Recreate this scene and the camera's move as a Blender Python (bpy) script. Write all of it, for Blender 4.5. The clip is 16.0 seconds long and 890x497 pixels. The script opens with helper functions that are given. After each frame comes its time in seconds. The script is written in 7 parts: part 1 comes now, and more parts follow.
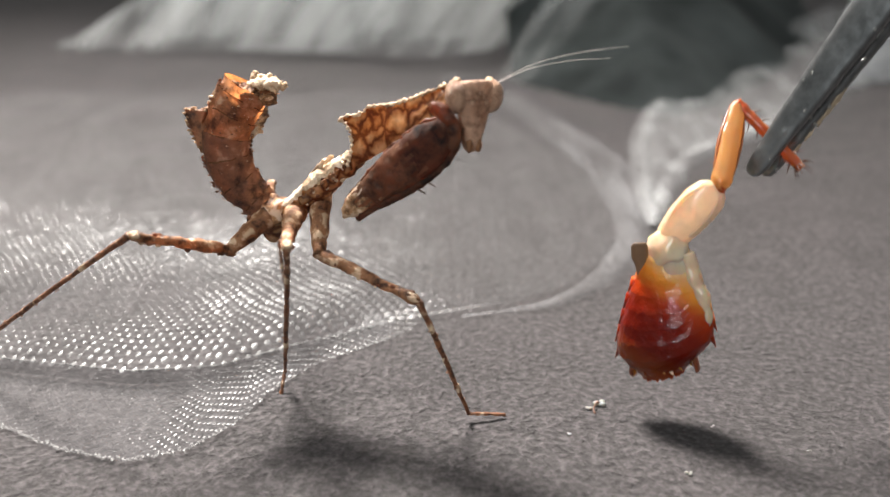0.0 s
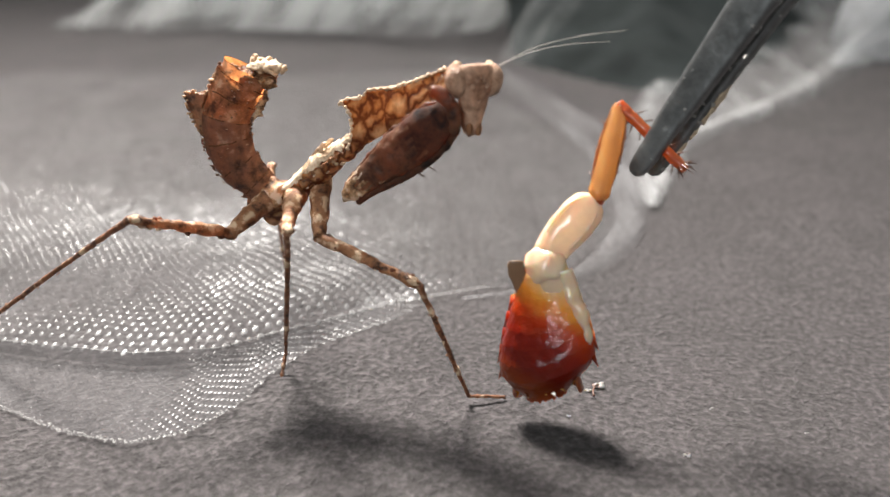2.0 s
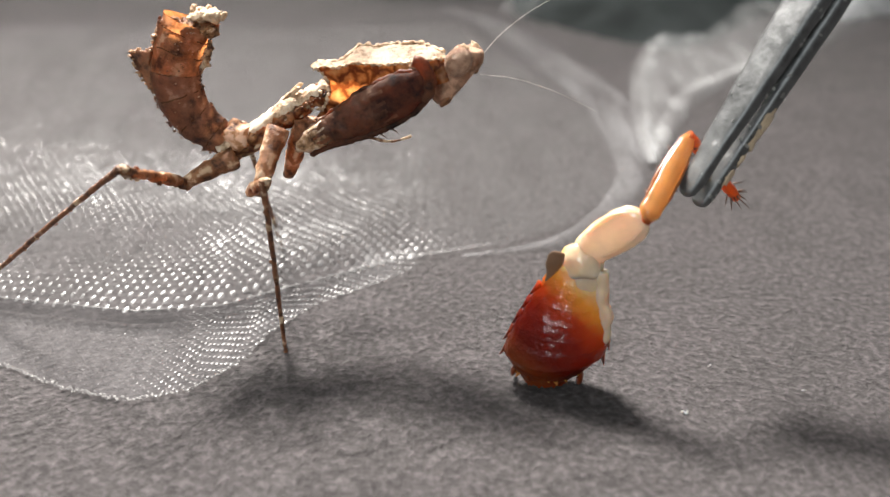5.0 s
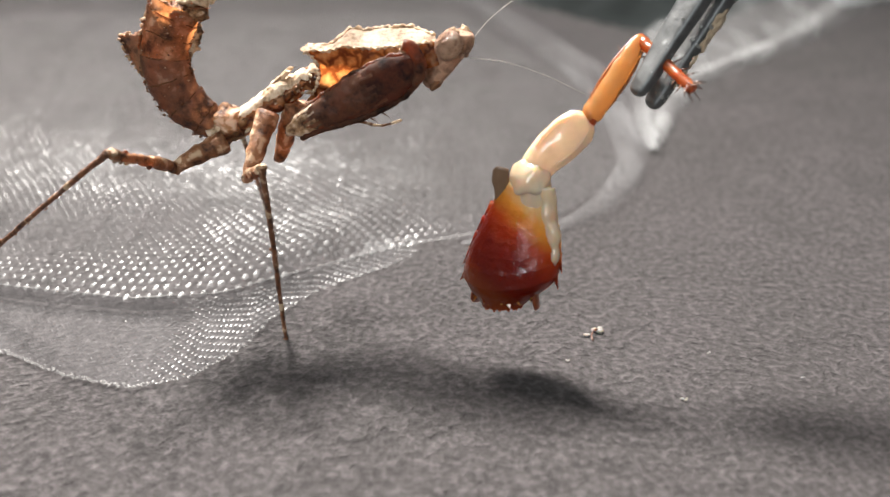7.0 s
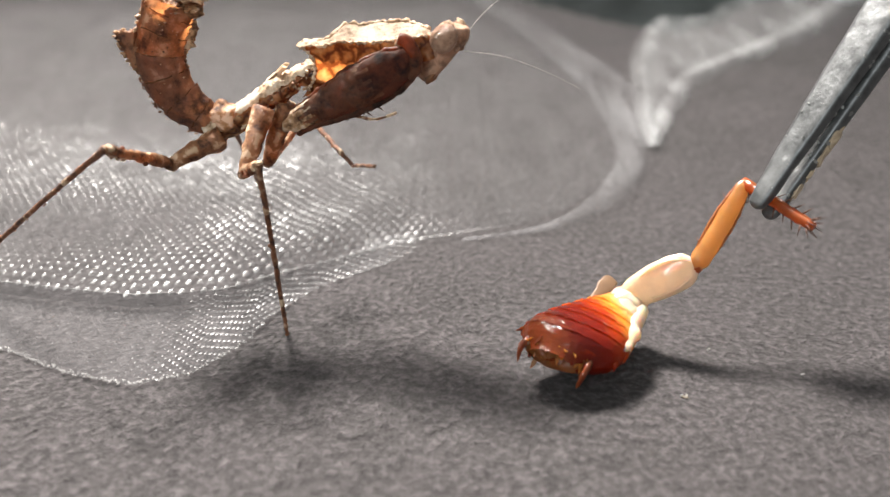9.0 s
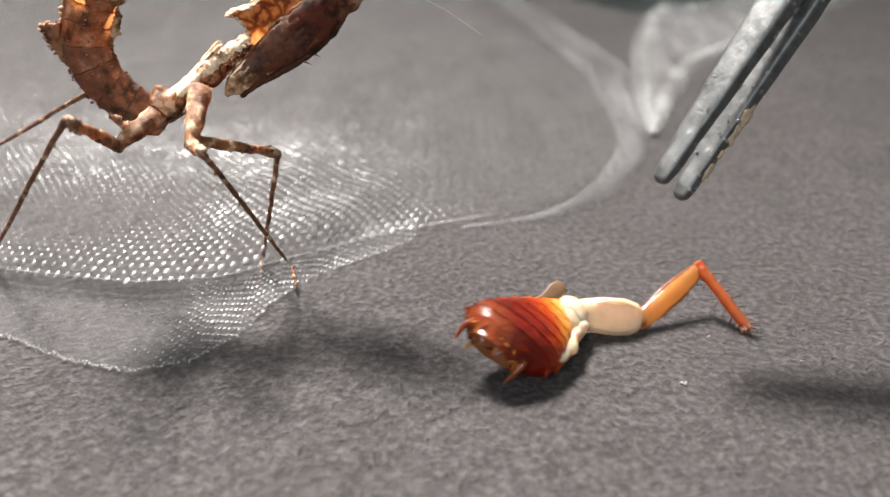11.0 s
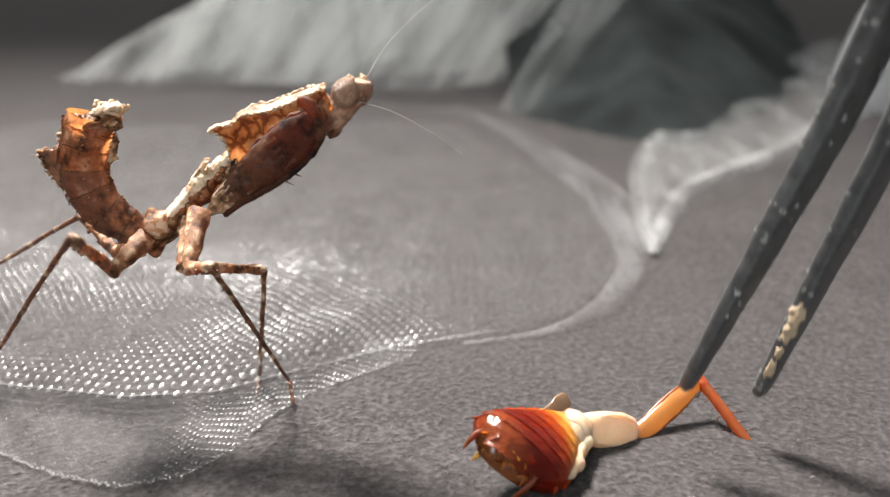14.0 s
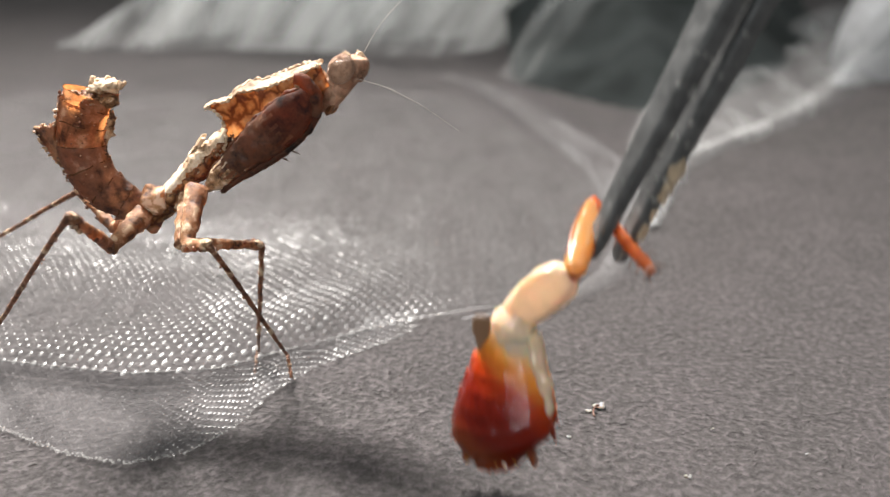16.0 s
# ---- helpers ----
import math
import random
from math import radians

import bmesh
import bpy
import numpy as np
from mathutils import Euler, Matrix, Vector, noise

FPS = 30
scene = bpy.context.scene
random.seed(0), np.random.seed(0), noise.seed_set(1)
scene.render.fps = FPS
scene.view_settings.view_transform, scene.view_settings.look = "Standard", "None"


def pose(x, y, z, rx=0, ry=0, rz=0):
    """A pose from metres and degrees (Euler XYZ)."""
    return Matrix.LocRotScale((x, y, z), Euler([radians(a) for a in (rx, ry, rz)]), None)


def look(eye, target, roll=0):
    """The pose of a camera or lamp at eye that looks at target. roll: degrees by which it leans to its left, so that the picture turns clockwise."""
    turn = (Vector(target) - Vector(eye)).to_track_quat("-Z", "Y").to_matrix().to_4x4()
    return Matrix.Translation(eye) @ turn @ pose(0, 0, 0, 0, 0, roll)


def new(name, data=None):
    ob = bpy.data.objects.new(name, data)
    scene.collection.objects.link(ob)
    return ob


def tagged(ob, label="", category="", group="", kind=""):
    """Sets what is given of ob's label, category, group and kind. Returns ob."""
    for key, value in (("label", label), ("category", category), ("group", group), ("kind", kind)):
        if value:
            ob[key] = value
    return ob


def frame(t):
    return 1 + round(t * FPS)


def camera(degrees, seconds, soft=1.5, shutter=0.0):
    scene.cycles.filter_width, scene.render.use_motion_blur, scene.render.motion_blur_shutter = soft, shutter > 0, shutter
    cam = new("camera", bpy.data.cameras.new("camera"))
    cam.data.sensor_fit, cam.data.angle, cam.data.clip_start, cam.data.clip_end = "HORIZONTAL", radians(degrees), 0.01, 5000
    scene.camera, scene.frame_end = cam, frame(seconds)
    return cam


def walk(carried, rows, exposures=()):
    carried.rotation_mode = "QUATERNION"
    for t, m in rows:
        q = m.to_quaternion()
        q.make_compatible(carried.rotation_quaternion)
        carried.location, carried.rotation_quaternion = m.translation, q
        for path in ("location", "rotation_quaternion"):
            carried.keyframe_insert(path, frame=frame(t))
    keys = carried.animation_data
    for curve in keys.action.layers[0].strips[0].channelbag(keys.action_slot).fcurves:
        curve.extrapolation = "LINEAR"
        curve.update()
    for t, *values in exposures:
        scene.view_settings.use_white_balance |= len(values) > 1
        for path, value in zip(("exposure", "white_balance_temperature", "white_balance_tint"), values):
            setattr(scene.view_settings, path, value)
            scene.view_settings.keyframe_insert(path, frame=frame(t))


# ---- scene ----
cam = camera(45, 16.0, 1.5, 0.25)
cam.data.dof.use_dof = True
cam.data.dof.focus_distance = 0.074
cam.data.dof.aperture_fstop = 34
walk(cam, [
    (0, pose(0, -0.071, 0.036800, 70.000, 0, 0)),
    (0.5, pose(0, -0.071, 0.036798, 69.912, 0, 0)),
    (1, pose(0, -0.071, 0.036897, 69.551, 0, 0)),
    (1.5, pose(0, -0.071, 0.036890, 69.378, 0, 0)),
    (2, pose(0, -0.071, 0.037197, 68.821, 0, 0)),
    (2.5, pose(0, -0.071, 0.037275, 68.324, 0, 0)),
    (3, pose(0, -0.071, 0.037257, 68.127, 0, 0)),
    (3.5, pose(0, -0.071, 0.037337, 67.777, 0, 0)),
    (4, pose(0, -0.071, 0.037625, 67.232, 0, 0)),
    (4.5, pose(0, -0.071, 0.037475, 66.850, 0, 0)),
    (5, pose(0, -0.071, 0.037555, 66.348, 0, 0)),
    (7.5, pose(0, -0.071, 0.037660, 65.589, 0, 0)),
    (8, pose(0, -0.071, 0.037660, 65.589, 0, 0)),
    (8.5, pose(0, -0.071, 0.037673, 65.491, 0, 0)),
    (10.8, pose(0, -0.071, 0.037745, 64.842, 0, 0)),
    (11, pose(0, -0.071, 0.037760, 64.681, 0, 0)),
    (11.5, pose(0, -0.071, 0.037735, 64.939, 0, 0)),
    (12, pose(0, -0.071, 0.036168, 68.660, 0, 0)),
    (12.5, pose(0, -0.071, 0.036242, 69.772, 0, 0)),
    (13, pose(0, -0.071, 0.036156, 70.688, 0, 0)),
    (13.5, pose(0, -0.071, 0.035935, 71.601, 0, 0)),
    (14, pose(0, -0.071, 0.035925, 71.931, 0, 0)),
    (14.5, pose(0, -0.071, 0.036673, 71.675, 0, 0)),
    (15, pose(0, -0.071, 0.036801, 71.033, 0, 0)),
    (15.5, pose(0, -0.071, 0.036915, 70.576, 0, 0)),
    (16, pose(0, -0.071, 0.037241, 69.861, 0, 0)),
])


MM = 0.001


# ---- light ----
world = bpy.data.worlds.new("room_light")
scene.world = world
world.use_nodes = True
sky = world.node_tree
way_up = sky.nodes.new("ShaderNodeSeparateXYZ")
sky.links.new(sky.nodes.new("ShaderNodeTexCoord").outputs["Generated"], way_up.inputs[0])
room = sky.nodes.new("ShaderNodeValToRGB")
room.color_ramp.elements[0].position, room.color_ramp.elements[0].color = 0.0, (0.17, 0.162, 0.155, 1)
room.color_ramp.elements[1].position, room.color_ramp.elements[1].color = 0.9, (0.9, 0.875, 0.855, 1)
sky.links.new(way_up.outputs["Z"], room.inputs["Fac"])
sky.links.new(room.outputs["Color"], sky.nodes["Background"].inputs[0])
sky.nodes["Background"].inputs[1].default_value = 0.64

desk_lamp = new("desk_lamp", bpy.data.lights.new("desk_lamp", "AREA"))
desk_lamp.data.shape = "RECTANGLE"
desk_lamp.data.size, desk_lamp.data.size_y = 0.15, 0.12
desk_lamp.data.energy = 3.4
desk_lamp.data.spread = radians(61)
desk_lamp.data.color = (1.0, 0.91, 0.86)
desk_lamp.matrix_world = look((-0.17, 0.28, 0.52), (-0.057, -0.165, 0.0))
# an unseen light added behind the camera: the white streaks on the wet things, front fill
front_light = new("front_light", bpy.data.lights.new("front_light", "AREA"))
front_light.data.shape = "RECTANGLE"
front_light.data.size, front_light.data.size_y = 0.11, 0.42
front_light.data.energy = 5.0
front_light.data.color = (0.95, 0.98, 1.0)
front_light.matrix_world = look((-0.33, -0.98, 0.55), (0.0, 0.0, 0.0))
scene.view_settings.exposure = 0.0


# ---- materials ----
def shader(name, base, rough=0.6, metal=0.0, **more):
    """A principled material; returns it with its nodes, links, shader node and coordinates."""
    m = bpy.data.materials.new(name)
    m.use_nodes = True
    nt = m.node_tree
    p = nt.nodes["Principled BSDF"]
    p.inputs["Base Color"].default_value = (*base, 1)
    p.inputs["Roughness"].default_value = rough
    p.inputs["Metallic"].default_value = metal
    for key, value in more.items():
        p.inputs[key.replace("_", " ")].default_value = value
    co = nt.nodes.new("ShaderNodeTexCoord").outputs["Object"]
    return m, nt, p, co


def grain(nt, co, scale, detail=4.0, rough=0.6):
    n = nt.nodes.new("ShaderNodeTexNoise")
    n.inputs["Scale"].default_value = scale
    n.inputs["Detail"].default_value = detail
    n.inputs["Roughness"].default_value = rough
    nt.links.new(co, n.inputs["Vector"])
    return n.outputs["Fac"]


def ramp(nt, fac, *stops):
    r = nt.nodes.new("ShaderNodeValToRGB")
    while len(r.color_ramp.elements) < len(stops):
        r.color_ramp.elements.new(0.5)
    for e, (at, colour) in zip(r.color_ramp.elements, stops):
        e.position, e.color = at, (*colour, 1)
    nt.links.new(fac, r.inputs["Fac"])
    return r.outputs["Color"]


def mixed(nt, fac, a, b, kind="MIX"):
    n = nt.nodes.new("ShaderNodeMix")
    n.data_type, n.blend_type = "RGBA", kind
    if isinstance(fac, float):
        n.inputs[0].default_value = fac
    else:
        nt.links.new(fac, n.inputs[0])
    nt.links.new(a, n.inputs[6])
    nt.links.new(b, n.inputs[7])
    return n.outputs[2]


def bump(nt, p, fac, distance, strength=1.0):
    b = nt.nodes.new("ShaderNodeBump")
    b.inputs["Strength"].default_value = strength
    b.inputs["Distance"].default_value = distance
    nt.links.new(fac, b.inputs["Height"])
    if p.inputs["Normal"].links:
        nt.links.new(p.inputs["Normal"].links[0].from_socket, b.inputs["Normal"])
    nt.links.new(b.outputs["Normal"], p.inputs["Normal"])


def glowing_through(m, nt, p, colour, amount):
    """Light from behind shines through: mixes a translucent shader in."""
    t = nt.nodes.new("ShaderNodeBsdfTranslucent")
    x = nt.nodes.new("ShaderNodeMixShader")
    x.inputs[0].default_value = amount
    if isinstance(colour, tuple):
        t.inputs["Color"].default_value = (*colour, 1)
    else:
        nt.links.new(colour, t.inputs["Color"])
    out = nt.nodes["Material Output"]
    nt.links.new(p.outputs[0], x.inputs[1])
    nt.links.new(t.outputs[0], x.inputs[2])
    nt.links.new(x.outputs[0], out.inputs["Surface"])
    return m


def paper_material():
    m, nt, p, co = shader("black_felt_paper", (0.05, 0.05, 0.055), 0.7, 0.0, Specular_IOR_Level=0.25)
    fine = grain(nt, co, 1900, 6, 0.65)
    broad = grain(nt, co, 90, 3)
    c1 = ramp(nt, fine, (0.34, (0.033, 0.0318, 0.0322)), (0.51, (0.069, 0.066, 0.066)), (0.68, (0.135, 0.13, 0.131)))
    c2 = ramp(nt, broad, (0.3, (0.78, 0.78, 0.78)), (0.75, (1.0, 0.98, 1.0)))
    nt.links.new(mixed(nt, 1.0, c1, c2, "MULTIPLY"), p.inputs["Base Color"])
    specks = ramp(nt, grain(nt, co, 1700, 3, 0.7), (0.7, (0, 0, 0)), (0.8, (1, 1, 1)))
    pale = nt.nodes.new("ShaderNodeRGB")
    pale.outputs[0].default_value = (0.14, 0.135, 0.136, 1)
    nt.links.new(mixed(nt, specks, p.inputs["Base Color"].links[0].from_socket, pale.outputs[0]), p.inputs["Base Color"])
    bump(nt, p, fine, 0.00075, 1.0)
    bump(nt, p, grain(nt, co, 480, 5, 0.65), 0.0009, 0.5)
    bump(nt, p, grain(nt, co, 120, 3), 0.0025, 0.3)
    return m


def nylon_material(name, base, clear, rough=0.3):
    m, nt, p, co = shader(name, base, rough)
    p.inputs["Specular IOR Level"].default_value = 0.4
    t = nt.nodes.new("ShaderNodeBsdfTransparent")
    x = nt.nodes.new("ShaderNodeMixShader")
    x.inputs[0].default_value = clear
    nt.links.new(p.outputs[0], x.inputs[1])
    nt.links.new(t.outputs[0], x.inputs[2])
    nt.links.new(x.outputs[0], nt.nodes["Material Output"].inputs["Surface"])
    return m, nt, p, co


def sheer_material(name, base, clear_low, clear_high, backlit=0.5, streak=95.0, lean=0.0):
    """Thin woven nylon: partly see-through, lit from either side, uneven along its folds."""
    m, nt, p, co = shader(name, base, 0.6)
    p.inputs["Specular IOR Level"].default_value = 0.05
    stretch = nt.nodes.new("ShaderNodeMapping")
    stretch.vector_type = "TEXTURE"
    stretch.inputs["Rotation"].default_value = (0.0, radians(lean), 0.0)
    stretch.inputs["Scale"].default_value = (0.38, 2.0, 2.0)
    nt.links.new(co, stretch.inputs["Vector"])
    w = grain(nt, stretch.outputs[0], streak, 5)
    bump(nt, p, grain(nt, co, 420, 2), 0.0004, 0.2)
    t = nt.nodes.new("ShaderNodeBsdfTranslucent")
    t.inputs["Color"].default_value = (*base, 1)
    body = nt.nodes.new("ShaderNodeMixShader")
    body.inputs[0].default_value = backlit
    nt.links.new(p.outputs[0], body.inputs[1])
    nt.links.new(t.outputs[0], body.inputs[2])
    c = nt.nodes.new("ShaderNodeBsdfTransparent")
    x = nt.nodes.new("ShaderNodeMixShader")
    weave = nt.nodes.new("ShaderNodeTexWave")
    weave.bands_direction = "X"
    weave.inputs["Scale"].default_value = 260
    weave.inputs["Distortion"].default_value = 0.6
    nt.links.new(co, weave.inputs["Vector"])
    thin = nt.nodes.new("ShaderNodeMath")
    thin.operation = "MULTIPLY_ADD"
    thin.inputs[1].default_value = 0.05
    nt.links.new(weave.outputs["Fac"], thin.inputs[0])
    nt.links.new(ramp(nt, w, (0.34, (clear_low - 0.025,) * 3), (0.66, (clear_high - 0.025,) * 3)), thin.inputs[2])
    nt.links.new(thin.outputs[0], x.inputs[0])
    nt.links.new(body.outputs[0], x.inputs[1])
    nt.links.new(c.outputs[0], x.inputs[2])
    nt.links.new(x.outputs[0], nt.nodes["Material Output"].inputs["Surface"])
    return m


def chitin_material(name, dark, mid, pale, through_colour, amount, scale=1400.0, pale_at=0.66, rough=0.55):
    """Mottled insect skin, with veins and pale warts."""
    m, nt, p, co = shader(name, mid, rough)
    a = grain(nt, co, scale, 5, 0.65)
    b = grain(nt, co, scale * 0.28, 3)
    c1 = ramp(nt, a, (0.37, dark), (0.49, mid), (pale_at, mid), (pale_at + 0.06, pale))
    c2 = ramp(nt, b, (0.36, (0.5, 0.44, 0.4)), (0.6, (1.0, 1.0, 1.0)))
    col = mixed(nt, 1.0, c1, c2, "MULTIPLY")
    nt.links.new(col, p.inputs["Base Color"])
    bump(nt, p, a, 0.0004, 1.0)
    v = ramp(nt, a, (0.36, tuple(0.15 * k for k in through_colour)), (0.58, through_colour))
    return glowing_through(m, nt, p, v, amount)


def shield_material(name="amber_shield", amount=0.74):
    """Thin leaf-like skin: amber cells between dark veins."""
    m, nt, p, co = shader(name, (0.4, 0.19, 0.07), 0.5)
    vo = nt.nodes.new("ShaderNodeTexVoronoi")
    vo.feature = "DISTANCE_TO_EDGE"
    vo.inputs["Scale"].default_value = 820
    wave = nt.nodes.new("ShaderNodeTexNoise")
    wave.inputs["Scale"].default_value = 1200
    nt.links.new(co, wave.inputs["Vector"])
    bent = nt.nodes.new("ShaderNodeVectorMath")
    bent.operation = "MULTIPLY_ADD"
    bent.inputs[1].default_value = (0.001, 0.001, 0.001)
    nt.links.new(wave.outputs["Color"], bent.inputs[0])
    nt.links.new(co, bent.inputs[2])
    nt.links.new(bent.outputs[0], vo.inputs["Vector"])
    a = grain(nt, co, 900, 4)
    cells = ramp(nt, vo.outputs["Distance"], (0.03, (0.16, 0.06, 0.02)), (0.16, (0.58, 0.33, 0.14)), (0.34, (0.78, 0.56, 0.32)))
    tone = ramp(nt, a, (0.32, (0.5, 0.4, 0.35)), (0.58, (1.0, 1.0, 1.0)))
    col = mixed(nt, 1.0, cells, tone, "MULTIPLY")
    nt.links.new(col, p.inputs["Base Color"])
    bump(nt, p, vo.outputs["Distance"], 0.0003, 0.7)
    lit = ramp(nt, vo.outputs["Distance"], (0.04, (0.25, 0.06, 0.012)), (0.14, (0.64, 0.21, 0.045)), (0.34, (0.86, 0.4, 0.12)))
    return glowing_through(m, nt, p, mixed(nt, 1.0, lit, tone, "MULTIPLY"), amount)


def roach_material():
    m, nt, p, co = shader("wet_red_chitin", (0.35, 0.06, 0.015), 0.3)
    p.inputs["Coat Weight"].default_value = 0.9
    p.inputs["Coat Roughness"].default_value = 0.06
    p.inputs["Coat IOR"].default_value = 1.4
    p.inputs["Specular IOR Level"].default_value = 0.1
    p.inputs["Subsurface Weight"].default_value = 0.35
    p.inputs["Subsurface Radius"].default_value = (1.0, 0.2, 0.05)
    p.inputs["Subsurface Scale"].default_value = 0.001
    sep = nt.nodes.new("ShaderNodeSeparateXYZ")
    nt.links.new(co, sep.inputs[0])
    sc = nt.nodes.new("ShaderNodeMath")
    sc.operation = "MULTIPLY_ADD"
    sc.inputs[1].default_value = 1 / 0.0095
    sc.inputs[2].default_value = 0.0
    nt.links.new(sep.outputs["X"], sc.inputs[0])
    wob = nt.nodes.new("ShaderNodeMath")
    wob.operation = "MULTIPLY_ADD"
    wob.inputs[1].default_value = 0.16
    nt.links.new(grain(nt, co, 420, 3), wob.inputs[0])
    lean = nt.nodes.new("ShaderNodeMath")
    lean.operation = "MULTIPLY_ADD"
    lean.inputs[1].default_value = -48.0
    nt.links.new(sep.outputs["Y"], lean.inputs[0])
    nt.links.new(sc.outputs[0], lean.inputs[2])
    nt.links.new(lean.outputs[0], wob.inputs[2])
    col = ramp(nt, wob.outputs[0], (0.17, (0.85, 0.64, 0.34)), (0.31, (0.75, 0.32, 0.04)), (0.46, (0.4, 0.045, 0.004)), (0.62, (0.17, 0.009, 0.002)), (0.85, (0.12, 0.007, 0.002)), (1.05, (0.2, 0.04, 0.01)))
    nt.links.new(col, p.inputs["Base Color"])
    bump(nt, p, grain(nt, co, 900, 3), 0.0004, 0.5)
    bump(nt, p, grain(nt, co, 3200, 3), 0.00006, 0.5)
    nt.links.new(p.inputs["Normal"].links[0].from_socket, p.inputs["Coat Normal"])
    bright = ramp(nt, wob.outputs[0], (0.16, (0.95, 0.72, 0.42)), (0.34, (1.0, 0.46, 0.06)), (0.54, (0.9, 0.15, 0.012)), (0.8, (0.55, 0.05, 0.006)), (1.0, (0.3, 0.03, 0.005)))
    return glowing_through(m, nt, p, bright, 0.3)


def flesh_material(name, base, through_colour, amount, rough=0.3, depth=0.5):
    m, nt, p, co = shader(name, base, rough)
    a = grain(nt, co, 650, 4)
    nt.links.new(ramp(nt, a, (0.3, tuple(0.72 * k for k in base)), (0.65, base)), p.inputs["Base Color"])
    bump(nt, p, a, 0.0002, 0.3)
    p.inputs["Subsurface Weight"].default_value = depth
    p.inputs["Subsurface Radius"].default_value = (1.0, 0.55, 0.3)
    p.inputs["Subsurface Scale"].default_value = 0.0012
    p.inputs["Coat Weight"].default_value = 0.7
    p.inputs["Coat Roughness"].default_value = 0.12
    return glowing_through(m, nt, p, through_colour, amount)


def steel_material(name, low, high, flecks):
    m, nt, p, co = shader(name, high, 0.4, 0.7)
    a = grain(nt, co, 900, 6, 0.7)
    s = grain(nt, co, 420, 4, 0.6)
    col = mixed(nt, ramp(nt, s, (0.7, (0, 0, 0)), (0.76, (1, 1, 1))), ramp(nt, a, (0.35, low), (0.7, high)), ramp(nt, a, (0.3, tuple(0.7 * f for f in flecks)), (0.7, flecks)))
    nt.links.new(col, p.inputs["Base Color"])
    nt.links.new(ramp(nt, a, (0.3, (0.34, 0.34, 0.34)), (0.7, (0.5, 0.5, 0.5))), p.inputs["Roughness"])
    bump(nt, p, a, 0.0002, 0.2)
    bump(nt, p, s, 0.0005, 0.2)
    return m


PAPER = paper_material()


def dark_cloth_material():
    m, nt, p, co = shader("dark_teal_cloth", (0.02, 0.028, 0.028), 0.9, 0.0, Specular_IOR_Level=0.12)
    a = grain(nt, co, 60, 4)
    nt.links.new(ramp(nt, a, (0.35, (0.008, 0.011, 0.011)), (0.7, (0.034, 0.042, 0.042))), p.inputs["Base Color"])
    bump(nt, p, grain(nt, co, 900, 3), 0.0003, 0.5)
    return m


DARK_CLOTH = dark_cloth_material()


def knot_material():
    """Clear nylon loops: mostly see-through, pale, each with its own gloss."""
    m, nt = shader("clear_nylon_knot", (0.6, 0.63, 0.62), 0.2)[:2]
    g = nt.nodes.new("ShaderNodeBsdfGlossy")
    g.inputs["Roughness"].default_value = 0.42
    g.inputs["Color"].default_value = (0.62, 0.65, 0.645, 1)
    d = nt.nodes.new("ShaderNodeBsdfDiffuse")
    d.inputs["Color"].default_value = (0.6, 0.63, 0.63, 1)
    body = nt.nodes.new("ShaderNodeMixShader")
    body.inputs[0].default_value = 0.5
    nt.links.new(g.outputs[0], body.inputs[1])
    nt.links.new(d.outputs[0], body.inputs[2])
    t = nt.nodes.new("ShaderNodeBsdfTransparent")
    x = nt.nodes.new("ShaderNodeMixShader")
    each = nt.nodes.new("ShaderNodeNewGeometry").outputs["Random Per Island"]
    nt.links.new(ramp(nt, each, (0.0, (0.12,) * 3), (0.55, (0.19,) * 3), (0.88, (0.27,) * 3), (1.0, (0.38,) * 3)), x.inputs[0])
    nt.links.new(t.outputs[0], x.inputs[1])
    nt.links.new(body.outputs[0], x.inputs[2])
    nt.links.new(x.outputs[0], nt.nodes["Material Output"].inputs["Surface"])
    return m


NYLON = nylon_material("clear_nylon_thread", (0.45, 0.47, 0.46), 0.95, 0.5)[0]
KNOT = knot_material()
SHEER = sheer_material("sheer_nylon_far", (0.72, 0.76, 0.755), 0.42, 0.96, 0.6, 55.0, 38.0)
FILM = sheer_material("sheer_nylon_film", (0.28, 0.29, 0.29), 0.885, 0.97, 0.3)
# lower layer of the same film, coloured darker for the shade below the fold
FILM_LOW = sheer_material("shaded_nylon_film", (0.17, 0.17, 0.175), 0.68, 0.88, 0.25)
# front of the fold: its shade is put into a near-black base colour
FOLD_SHADE = sheer_material("fold_shade_nylon", (0.06, 0.06, 0.062), 0.42, 0.7, 0.05)
RIDGE = sheer_material("sheer_nylon_ridge", (0.68, 0.71, 0.71), 0.6, 0.95, 0.5, 120.0, 40.0)
DRAPE = sheer_material("pale_nylon_drape", (0.78, 0.82, 0.84), 0.12, 0.6, 0.6, 60.0, 50.0)
WEB = sheer_material("sheer_nylon_web", (0.6, 0.62, 0.63), 0.78, 0.97, 0.5)
FRAY = sheer_material("frayed_nylon_edge", (0.6, 0.61, 0.6), 0.5, 0.97, 0.4)
BARK = chitin_material("mottled_brown_skin", (0.07, 0.026, 0.011), (0.5, 0.27, 0.125), (0.9, 0.74, 0.54), (0.95, 0.42, 0.12), 0.35, 1000, 0.52)
LEG = chitin_material("banded_leg_skin", (0.045, 0.017, 0.008), (0.25, 0.105, 0.045), (0.62, 0.44, 0.29), (0.5, 0.17, 0.05), 0.15, 1700, 0.58)
THIGH = chitin_material("mottled_leg_skin", (0.055, 0.022, 0.01), (0.4, 0.2, 0.095), (0.9, 0.7, 0.46), (0.85, 0.36, 0.1), 0.3, 1000, 0.56)
